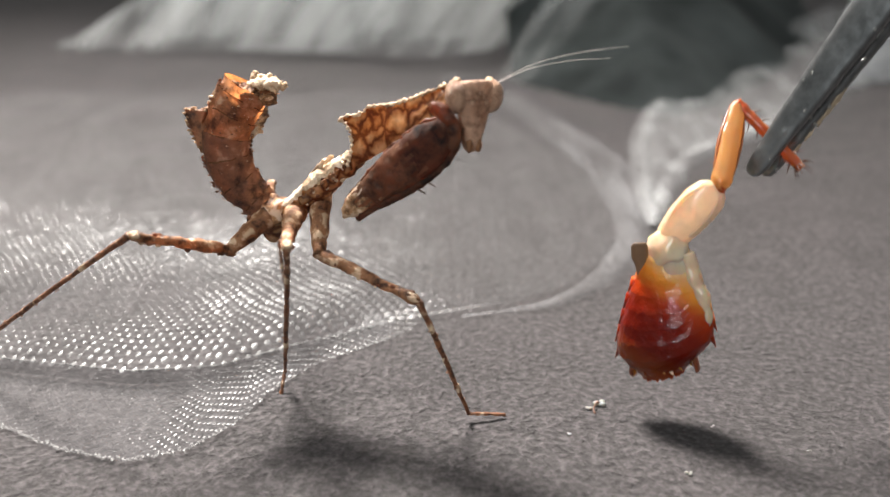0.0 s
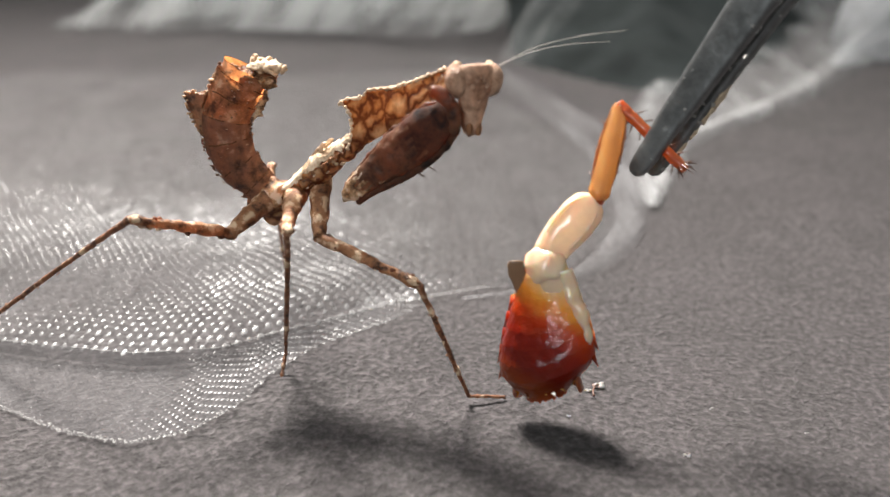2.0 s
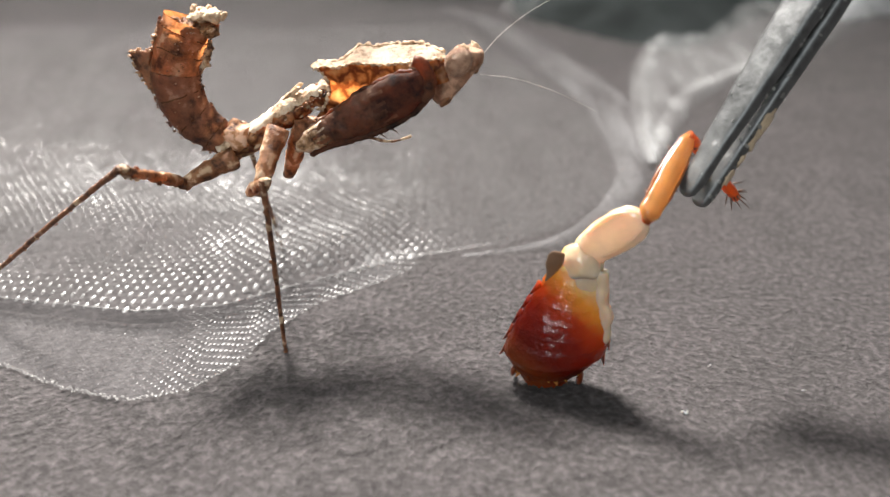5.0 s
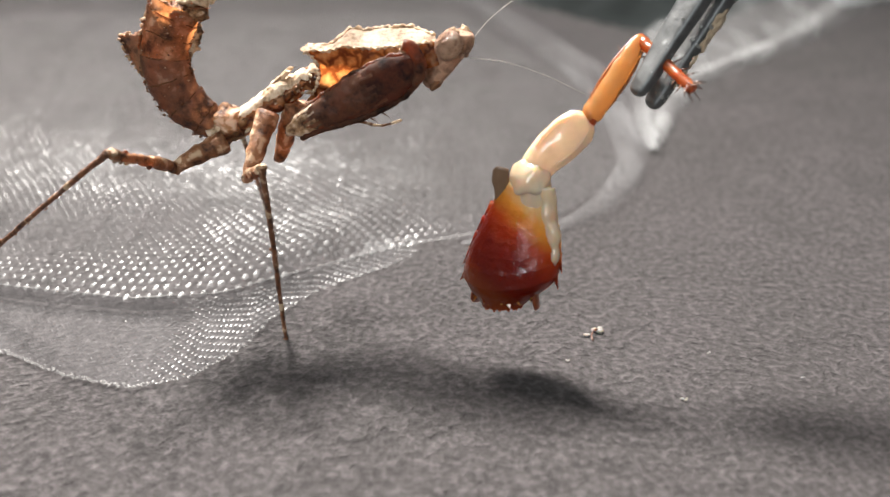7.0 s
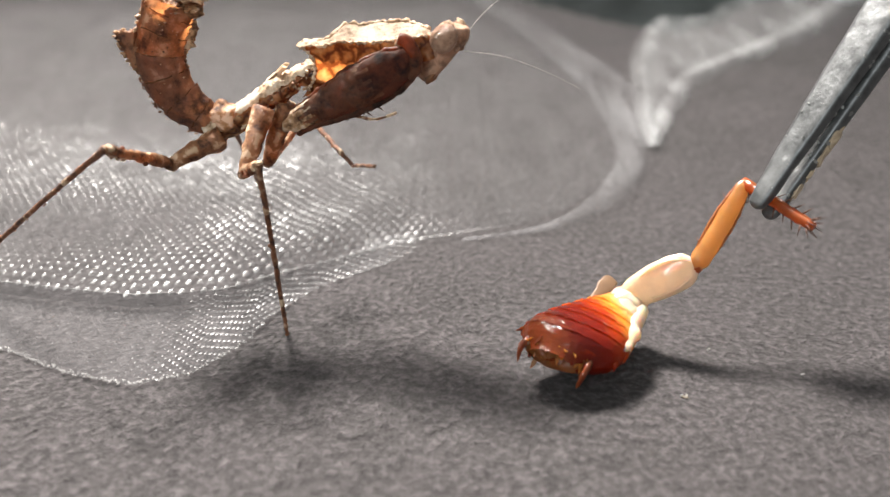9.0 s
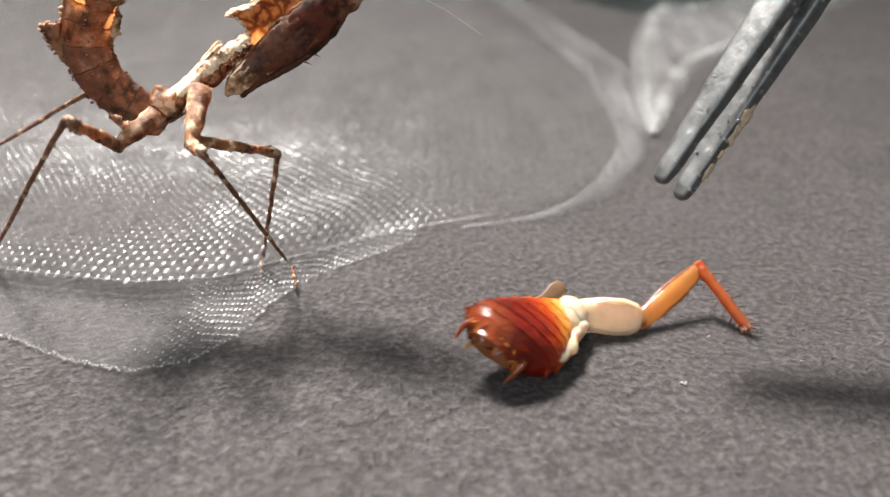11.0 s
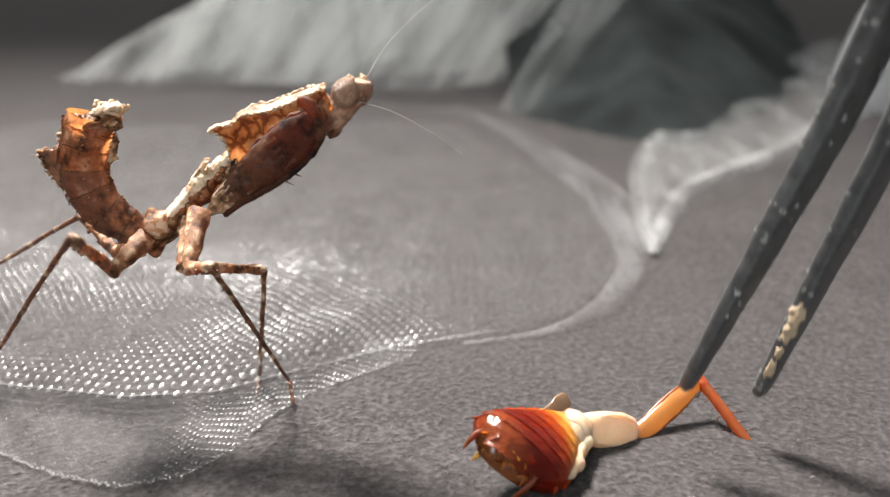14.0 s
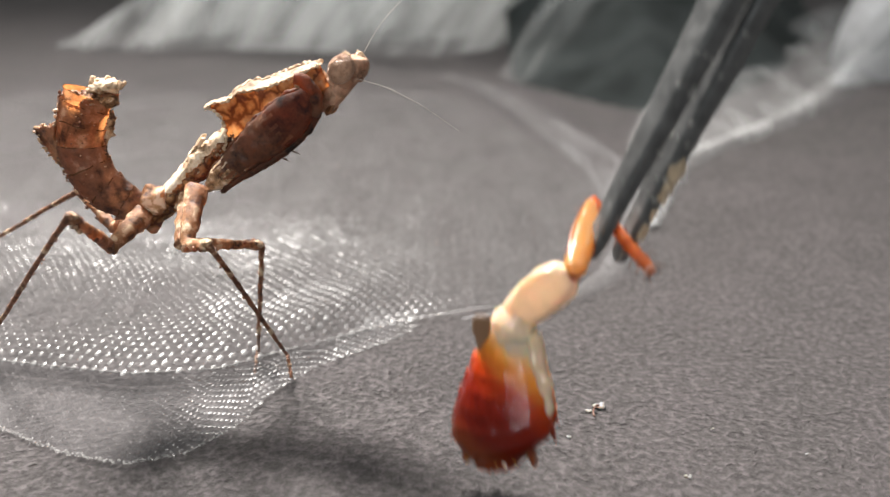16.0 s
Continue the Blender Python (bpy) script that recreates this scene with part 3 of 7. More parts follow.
    part("hanging_fold", bm, SHEER, fabric)
    return fabric


fabric = build_fabric()


def build_dark_cloth():
    """A crumpled dark cloth that rises behind the mesh."""
    bm = bmesh.new()
    n = 70
    at = {}
    for i in range(n + 1):
        for j in range(n + 1):
            u, v = i / n, j / n
            x, y = 12 + 72 * u, 88 + 252 * v
            edge = 90 + 26 * (abs(x - 34) / 22) ** 1.4
            rise = max(0.0, y - edge)
            h = 0.2 + min(60.0, 0.42 * rise) * (0.75 + 0.5 * noise.noise(Vector((x / 38, y / 70, 4)))) + (2.5 * noise.noise(Vector((x / 14, y / 18, 9))) if rise > 0 else 0)
            at[i, j] = bm.verts.new((x, y, max(h, 0.2) if rise > 0 else -0.6))
    for i in range(n):
        for j in range(n):
            bm.faces.new((at[i, j], at[i + 1, j], at[i + 1, j + 1], at[i, j + 1]))
    return tagged(part("dark_cloth", bm, DARK_CLOTH), "crumpled dark teal cloth rising behind the mesh", "cloth")


build_dark_cloth()


# ---- mantis ----
mantis = thing("mantis", "mottled brown leaf-like mantis nymph with upcurled abdomen, standing on mesh", "mantis")
mantis_part = {}


def mantis_piece(key, name, bm, material, label=""):
    mantis_part[key] = part(name, bm, material, mantis, label)
    return mantis_part[key]


def warts(name, spots, material, parent, seed, size=0.14):
    """Small uneven bumps of skin at the given places, as one part."""
    rnd = random.Random(seed)
    bm = bmesh.new()
    for q in spots:
        k = size * rnd.uniform(0.6, 1.5)
        blob(bm, q, (k * rnd.uniform(0.8, 1.6), k, k * rnd.uniform(0.6, 1.1)), rnd.random() * 9, 0.7, 1)
    return tagged(part(name, bm, material, parent), kind="stuff")


def flap(bm, outline, bow=0.0, thick=0.18, ragged=0.1, seed=0, at_y=0.0):
    """A thin ragged flap of skin: an outline of (x, z), cut into short steps with an uneven edge, on a rounded section."""
    ring = []
    n = len(outline)
    for i in range(n):
        a, b = Vector((*outline[i], 0)), Vector((*outline[(i + 1) % n], 0))
        steps = max(2, int((b - a).length / 0.13))
        out = (b - a).cross(Vector((0, 0, 1))).normalized()
        for k in range(steps):
            q = a.lerp(b, k / steps)
            q += out * ragged * (noise.noise(q * 4.2 + Vector((seed, 0, 0))) + 0.6 * noise.noise(q * 11.0 + Vector((0, seed, 0))))
            ring.append(q)
    mid = sum(ring, Vector()) / len(ring)
    loops = []
    for f in (1.0, 0.9, 0.6, 0.3):
        row = [mid.lerp(q, f) for q in ring]
        loops.append([[bm.verts.new((q.x, at_y + s * thick * (0.25 if f == 1.0 else 0.5) + bow * (1 - f * f) + 0.12 * noise.noise(q * 2.6 + Vector((0, 0, seed))), q.y)) for q in row] for s in (-1, 1)])
    m = len(ring)
    for s in (0, 1):
        for a, b in zip(loops, loops[1:]):
            for k in range(m):
                bm.faces.new((a[s][k], a[s][(k + 1) % m], b[s][(k + 1) % m], b[s][k]))
        bm.faces.new(loops[-1][s])
    for k in range(m):
        bm.faces.new((loops[0][0][k], loops[0][0][(k + 1) % m], loops[0][1][(k + 1) % m], loops[0][1][k]))


ABDOMEN_WAY = [(0.35, 0, -0.35), (-0.9, 0, 0.75), (-2.05, 0, 2.2), (-2.6, 0, 4.0), (-2.4, 0, 5.6), (-1.8, 0, 7.0), (-1.2, 0, 8.0), (-0.85, 0, 8.6)]


def abdomen_girth(u):
    return curve_of(((0, 0.95), (0.1, 1.3), (0.25, 1.62), (0.45, 1.75), (0.62, 1.72), (0.78, 1.75), (0.9, 1.78), (1, 1.7)), u)


def build_abdomen():
    way = spline(ABDOMEN_WAY, 121)
    bm = bmesh.new()
    tube(bm, way, lambda u: 0.3 * abdomen_girth(u), lambda u: 0.3 * abdomen_girth(u), 12, 0.1, 2, (0, 1, 0), 0.4)
    abdomen = mantis_piece("abdomen", "abdomen", bm, (ABDOMEN_LOW,), "amber-brown banded abdomen curled upwards")
    # overlapping segments, each flaring to a ragged rear edge
    cuts = (0.0, 0.12, 0.25, 0.39, 0.53, 0.67, 0.82, 0.985)
    rnd = random.Random(31)
    for s, (u0, u1) in enumerate(zip(cuts, cuts[1:])):
        bm = bmesh.new()
        rows = []
        for f in (0, 0.15, 0.3, 0.45, 0.6, 0.75, 0.88, 0.95, 1):
            row = []
            for k in range(40):
                a = 2 * math.pi * k / 40
                u = u0 + (u1 - u0 + 0.012 + 0.012 * noise.noise(Vector((math.cos(a) * 3, math.sin(a) * 3, s * 2.7))) * f) * f
                x = u * 120
                i0 = min(int(x), 119)
                c = way[i0].lerp(way[i0 + 1], x - i0)
                d = (way[min(i0 + 2, 120)] - way[max(i0 - 1, 0)]).normalized()
                side = Vector((-d.z, 0, d.x))
                g = abdomen_girth(u) * (0.93 + 0.09 * f ** 2)
                v = side * math.sin(a) * g + Vector((0, 1, 0)) * math.cos(a) * g * 0.66
                q = c + v
                row.append(bm.verts.new(q + v.normalized() * (0.13 * noise.noise(q * 1.6) + 0.06 * noise.noise(q * 5.0) + (0.1 * noise.noise(Vector((k * 0.9, s * 5, 1))) if f == 1 else 0))))
            rows.append(row)
        for i, (a, b) in enumerate(zip(rows, rows[1:])):
            for k in range(40):
                bm.faces.new((a[k], a[(k + 1) % 40], b[(k + 1) % 40], b[k])).material_index = 1 if i == 7 and noise.noise(Vector((k * 0.35, s * 4.1, 3))) > -0.05 else 0
        # upper segments take the lit-through colour, lower ones the unlit
        part("segment", bm, (ABDOMEN_LOW if s < 4 else ABDOMEN, RING), abdomen)
    for outline, bow, seed, material, label in (
            (((-4.0, 3.4), (-4.55, 4.4), (-4.95, 5.5), (-5.3, 6.75), (-5.2, 7.15), (-4.6, 6.95), (-3.7, 7.0), (-3.6, 5.6), (-3.7, 4.2)), -0.15, 3, BARK_MID, "ragged brown skin flap on the back of the abdomen"),
            (((-3.75, 6.7), (-3.5, 7.6), (-3.0, 8.4), (-2.5, 9.0), (-2.1, 8.8), (-1.9, 8.2), (-2.2, 7.4), (-2.8, 6.7)), -0.2, 8, BARK, "ragged mottled skin flap"),
            (((-2.2, 8.2), (-1.6, 8.75), (-0.8, 8.75), (0.3, 8.5), (1.15, 8.1), (0.8, 7.5), (-0.4, 7.7), (-1.4, 7.8)), -0.5, 14, ABDOMEN, "ragged amber skin flap"),
            (((-0.75, 4.9), (-0.15, 5.4), (0.2, 6.0), (0.45, 6.8), (0.2, 7.1), (-0.2, 6.4), (-0.9, 5.6)), -0.1, 21, TAN, "pale frayed skin edge"),
            (((-3.3, 1.8), (-3.75, 2.5), (-4.15, 3.5), (-3.8, 3.6), (-3.2, 2.6)), 0.0, 27, BARK_MID, ""),
            (((-2.2, 0.3), (-2.75, 0.95), (-3.3, 1.8), (-2.9, 1.9), (-2.2, 1.0)), 0.0, 34, BARK_DARK, "")):
        bm = bmesh.new()
        flap(bm, outline, bow, 0.3, 0.21, seed)
        part("lobe", bm, material, abdomen, label)
    for seed, material in ((1, BARK_MID), (2, BARK_DARK)):
        spots = []
        for _ in range(46):
            k = rnd.randrange(10, 112)
            d = (way[k + 1] - way[k - 1]).normalized()
            side = Vector((-d.z, 0, d.x)) * rnd.choice((1, 1, -1))
            spots.append(way[k] + side * abdomen_girth(k / 120) * 1.0 + Vector((0, rnd.uniform(-0.45, 0.1), 0)))
        warts("wart_field", spots, material, abdomen, seed, 0.075)
    for seed, material, many, size in ((8, TAN, 26, 0.05), (9, BARK_MID, 20, 0.06)):
        spots = []
        for _ in range(many):
            k = rnd.randrange(34, 116)
            d = (way[k + 1] - way[k - 1]).normalized()
            f = rnd.uniform(-0.85, 0.85)
            g = abdomen_girth(k / 120)
            spots.append(way[k] + Vector((-d.z, 0, d.x)) * f * g + Vector((0, -0.68 * g * math.sqrt(1 - f * f), 0)))
        warts("wart_field", spots, material, abdomen, seed, size)
    # cream tail tip: a ragged plate with short blunt teeth
    bm = bmesh.new()
    flap(bm, ((-1.0, 8.65), (-0.5, 9.15), (0.2, 9.25), (0.9, 9.2), (1.55, 9.0), (1.35, 8.6), (1.15, 8.2), (0.4, 8.4), (-0.4, 8.5)), -0.35, 0.6, 0.2, 5, -0.2)
    part("tail_plate", bm, BARK_PALE, abdomen, "cream jagged tail tip")
    for k in range(15):
        f = k / 14
        foot = Vector((-0.6 + 2.0 * f, rnd.uniform(-0.9, 0.6), 8.95 - 0.25 * f + rnd.uniform(-0.15, 0.15)))
        tip = foot + Vector((0.15 + 0.4 * f + rnd.uniform(-0.15, 0.15), rnd.uniform(-0.2, 0.2), 0.45 - 0.35 * f + rnd.uniform(-0.1, 0.2)))
        bm = bmesh.new()
        tube(bm, [foot.lerp(tip, j / 6) for j in range(7)], lambda u: 0.19 * (1 - 0.35 * u * u), lambda u: 0.17 * (1 - 0.35 * u * u), 7, 0.18, k, (0, 1, 0), 0.3)
        part("tail_tooth", bm, BARK_PALE, abdomen)
    for k in range(9):
        bm = bmesh.new()
        blob(bm, (-2.1 + 0.32 * k, rnd.uniform(-0.75, 0.3), 8.35 - 0.06 * k + rnd.uniform(-0.25, 0.2)), (rnd.uniform(0.4, 0.7), rnd.uniform(0.35, 0.6), rnd.uniform(0.3, 0.5)), k, 0.6, 3)
        part("tail_knob", bm, BARK, abdomen)
    # pale frayed rims of the two flaps on the back
    rim = []
    for a, b, n in (((-3.75, 6.9), (-3.35, 7.9), 7), ((-3.35, 7.9), (-2.4, 8.95), 10), ((-2.4, 8.95), (-1.0, 8.7), 9), ((-4.1, 3.6), (-4.95, 5.5), 9), ((-4.95, 5.5), (-5.25, 7.0), 9), ((-5.1, 7.1), (-3.9, 7.0), 6)):
        for k in range(n):
            rim.append(Vector((a[0] + (b[0] - a[0]) * k / n + rnd.uniform(-0.1, 0.1), rnd.uniform(-0.35, 0.0), a[1] + (b[1] - a[1]) * k / n + rnd.uniform(-0.1, 0.1))))
    warts("wart_field", rim, TAN, abdomen, 12, 0.11)


def build_thorax():
    bm = bmesh.new()
    way = spline([(-1.1, 0, 0.1), (0.3, 0, -0.05), (2.2, 0, -0.1), (4.6, 0, 0.0), (6.6, 0, 0.05), (8.6, 0, 0.0)], 60)
    tube(bm, way, lambda u: curve_of(((0, 0.85), (0.2, 1.0), (0.5, 0.95), (0.8, 0.7), (1, 0.55)), u), lambda u: curve_of(((0, 0.95), (0.12, 1.05), (0.3, 0.85), (0.55, 0.85), (0.8, 0.7), (1, 0.6)), u) * (1 + 0.07 * math.sin(u * 31)), 26, 0.3, 6, (0, 0, 1), 0.7)
    thorax = mantis_piece("thorax", "thorax", bm, VEINED, "tan wrinkled thorax with brown mottling")
    # cream saddle along the back, its lit top edge painted in, with a scalloped lower edge
    bm = bmesh.new()
    grid = []
    for i in range(91):
        u = i / 90
        x = -0.9 + 9.3 * u
        top = curve_of(((0, 0.95), (0.15, 0.85), (0.3, 0.78), (0.55, 0.95), (0.66, 1.2), (0.74, 0.9), (0.85, 0.85), (1, 0.65)), u) + 0.12 * noise.noise(Vector((x * 2.6, 0, 8)))
        low = curve_of(((0, 0.3), (0.2, 0.36), (0.4, 0.3), (0.7, 0.28), (1, 0.2)), u) + 0.24 * noise.noise(Vector((x * 2.4, 5, 0))) + 0.08 * noise.noise(Vector((x * 7, 5, 0)))
        wide = curve_of(((0, 0.9), (0.3, 1.02), (0.6, 0.95), (1, 0.5)), u)
        row = []
        for k in range(17):
            a = math.pi * k / 16
            z = low + (top - low) * math.sin(a) ** 0.7
            y = -math.cos(a) * (wide + 0.08)
            row.append(bm.verts.new((x, y, z + 0.1 * noise.noise(Vector((x * 3, k * 0.7, 2))) + 0.06 * noise.noise(Vector((x * 8, k * 0.4, 2))))))
        grid.append(row)
    for a, b in zip(grid, grid[1:]):
        for k in range(16):
            bm.faces.new((a[k], b[k], b[k + 1], a[k + 1]))
    bm.faces.new(grid[0])
    bm.faces.new(grid[-1][::-1])
    part("thorax_back", bm, SADDLE, thorax, "cream ridge along the back, paled for its lit top")
    bm = bmesh.new()
    blob(bm, (0.75, -0.25, 0.35), (1.35, 1.0, 1.15), 12, 0.35, 4)
    part("hind_shell", bm, BARK, thorax, "tan wrinkled shell over the hip")
    rnd = random.Random(21)
    warts("wart_field", [Vector((rnd.uniform(-0.8, 8.0), rnd.uniform(-1.0, -0.8), rnd.uniform(-0.75, 0.2))) for _ in range(24)], BARK_DARK, thorax, 3, 0.1)
    warts("wart_field", [Vector((rnd.uniform(-0.8, 8.0), rnd.uniform(-1.0, -0.75), rnd.uniform(-0.7, 0.35))) for _ in range(20)], BARK_PALE, thorax, 4, 0.11)
    warts("wart_field", [Vector((rnd.uniform(1.5, 8.4), rnd.uniform(-1.05, -0.9), 0.08 + rnd.uniform(-0.08, 0.08))) for _ in range(26)], BARK_MID, thorax, 5, 0.09)
    for k, y in enumerate((0.55, -0.35)):
        bm = bmesh.new()
        flap(bm, ((3.2, 0.5), (4.4, 1.0), (5.6, 1.25), (6.4, 1.35), (6.6, 1.15), (6.2, 1.1), (5.2, 0.6), (4.2, 0.4)), 0.1, 0.3, 0.08, 41 + k, y)
        part("wing_pad", bm, BARK_PALE, thorax, "short cream wing pad")


SHIELD_TOP = ((-1.2, -0.2), (0.0, 2.2), (0.2, 2.35), (0.9, 2.25), (1.7, 1.9), (2.6, 2.05), (3.2, 1.85), (4.2, 1.4), (6.3, 1.0), (8.6, 0.7))


def shield_top(x):
    return curve_of(SHIELD_TOP, x) + 0.07 * noise.noise(Vector((x * 2.6, 0, 5))) + 0.04 * noise.noise(Vector((x * 8, 0, 5)))


def build_prothorax():
    bm = bmesh.new()
    way = spline([(-0.9, 0, -0.5), (2, 0, -0.35), (5, 0, -0.2), (8.4, 0, 0.0)], 40)
    tube(bm, way, lambda u: 0.45, lambda u: curve_of(((0, 0.5), (0.4, 0.45), (1, 0.5)), u), 14, 0.12, 11)
    prothorax = mantis_piece("prothorax", "prothorax", bm, BARK, "slim brown neck under a jagged shield")
    # near side of the shield: a thin veined wall whose rear edge is hollowed below a back-pointing tooth
    bm = bmesh.new()
    grid = []
    for j in range(17):
        f = j / 16
        back = curve_of(((0, -1.2), (0.25, 0.0), (0.42, 0.42), (0.65, 0.62), (0.85, 0.5), (0.95, 0.18), (1, 0.0)), f) + 0.08 * noise.noise(Vector((f * 7, 2, 2)))
        row = []
        for i in range(81):
            x = back + (8.6 - back) * i / 80
            low = curve_of(((-1.2, -1.15), (0.3, -0.95), (3, -1.0), (8.6, -0.6)), x)
            z = low + (shield_top(max(x, 0.1)) - low) * f
            y = -0.12 - 0.85 * (1 - f) ** 1.3 - 0.16 * math.sin(f * math.pi) + 0.13 * noise.noise(Vector((x * 1.3, f * 3, 1)))
            row.append(Vector((x, y, z)))
        grid.append(row)
    made = [[bm.verts.new(q) for q in row] for row in grid]
    for a, b in zip(made, made[1:]):
        for k in range(80):
            bm.faces.new((a[k], a[k + 1], b[k + 1], b[k]))
    rim = [row[0] for row in grid] + grid[-1]
    part("shield", bm, SHIELD, prothorax, "veined translucent amber neck shield")
    # rim in pale skin that stands in for its lit edge
    bm = bmesh.new()
    fine = []
    for a, b in zip(rim[2:], rim[3:]):
        n = max(1, int((b - a).length / 0.07))
        fine += [a.lerp(b, k / n) for k in range(n)]
    tube(bm, fine, lambda u: 0.1 + 0.05 * math.sin(u * 190) + 0.03 * math.sin(u * 77), lambda u: 0.1 + 0.06 * math.sin(u * 190 + 1), 8, 0.12, 31, (0.1, 1, 0.2), 0.25)
    part("shield_rim", bm, BARK_PALE, prothorax, "beaded rim of the neck shield, cream for its lit edge")
    # far side: a broad sheet lying almost level, its lit top coloured cream
    bm = bmesh.new()
    grid = []
    for i in range(81):
        x = 0.0 + 8.8 * i / 80
        wide = curve_of(((0, 0.3), (0.6, 0.7), (1.6, 0.75), (2.5, 0.9), (3.0, 2.2), (3.6, 2.35), (5.6, 2.5), (7.2, 2.2), (8.2, 1.4), (8.8, 0.7)), x) * (1 + 0.05 * noise.noise(Vector((x * 2.6, 3, 0))) + 0.03 * noise.noise(Vector((x * 9, 3, 0))))
        grid.append([Vector((x - 0.25 * f, wide * f - 0.1, shield_top(max(x, 0.1)) - 0.02 + 0.12 * math.sin(f * 3.0) - 0.1 * f * wide + 0.06 * noise.noise(Vector((x * 2, f * 4, 6))))) for f in [k / 12 for k in range(13)]])
    made = [[bm.verts.new(q) for q in row] for row in grid]
    for a, b in zip(made, made[1:]):
        for k in range(12):
            bm.faces.new((a[k], a[k + 1], b[k + 1], b[k]))
    part("shield", bm, SHIELD_LIT, prothorax, "upper side of the neck shield, coloured cream as lit")
    bm = bmesh.new()
    tube(bm, [row[12] for row in grid], lambda u: 0.12 + 0.05 * math.sin(u * 95), lambda u: 0.13 + 0.05 * math.sin(u * 110), 7, 0.16, 37, (0, 1, 0.2), 0.3)
    part("shield_rim", bm, BARK_PALE, prothorax, "beaded rim of the neck shield, cream for its lit edge")


def build_mantis_head():
    # x looks ahead, y to the side, z up; the mouth is below
    def narrow(bm):
        for v in bm.verts:
            v.co.y = 0.76 * v.co.y + 0.62
        return bm

    bm = bmesh.new()
    way = spline([(-0.05, 0, 1.5), (0.05, 0, 1.25), (0.1, 0, 0.6), (0.2, 0, -0.4), (0.3, 0, -1.5), (0.35, 0, -2.4), (0.35, 0, -2.9)], 40)
    tube(bm, way, lambda u: curve_of(((0, 0.9), (0.06, 1.5), (0.2, 1.85), (0.36, 1.75), (0.5, 1.35), (0.7, 0.95), (0.88, 0.72), (0.97, 0.5), (1, 0.3)), u), lambda u: curve_of(((0, 0.4), (0.1, 0.8), (0.3, 1.05), (0.6, 0.85), (0.9, 0.55), (1, 0.3)), u), 30, 0.06, 1, (1, 0, 0), 0.8)
    head = mantis_piece("head", "head", narrow(bm), HEAD, "grey-brown triangular head with a smooth face")
    for y in (-1, 1):
        bm = bmesh.new()
        blob(bm, (0.1, y * 1.55, 0.55), (0.88, 0.92, 1.08), 2, 0.05, 4, Matrix.Rotation(radians(-14 * y), 3, "X"))
        part("eye", narrow(bm), EYE, head, "pale brown compound eye")
        bm = bmesh.new()
        blob(bm, (-0.2, y * 1.4, 1.5), (0.34, 0.3, 0.2), y, 0.5, 3)
        part("brow_lobe", narrow(bm), BARK_PALE, head, "pale bump over the eye")
        bm = bmesh.new()
        blob(bm, (0.85, y * 0.4, -2.35), (0.24, 0.3, 0.5), y, 0.2, 3)
        part("mouthpart", narrow(bm), BARK_MID, head)
        bm = bmesh.new()
        blob(bm, (1.05, y * 0.62, 0.42), (0.2, 0.26, 0.24), y, 0.2, 2)
        part("antenna_socket", narrow(bm), HEAD, head)
    for k, y in enumerate((-0.32, 0.0, 0.32)):
        bm = bmesh.new()
        blob(bm, (1.05, y, 0.8 + 0.22 * (k == 1)), (0.14, 0.17, 0.14), k, 0.3, 2)
        part("ocellus", narrow(bm), EYE, head)


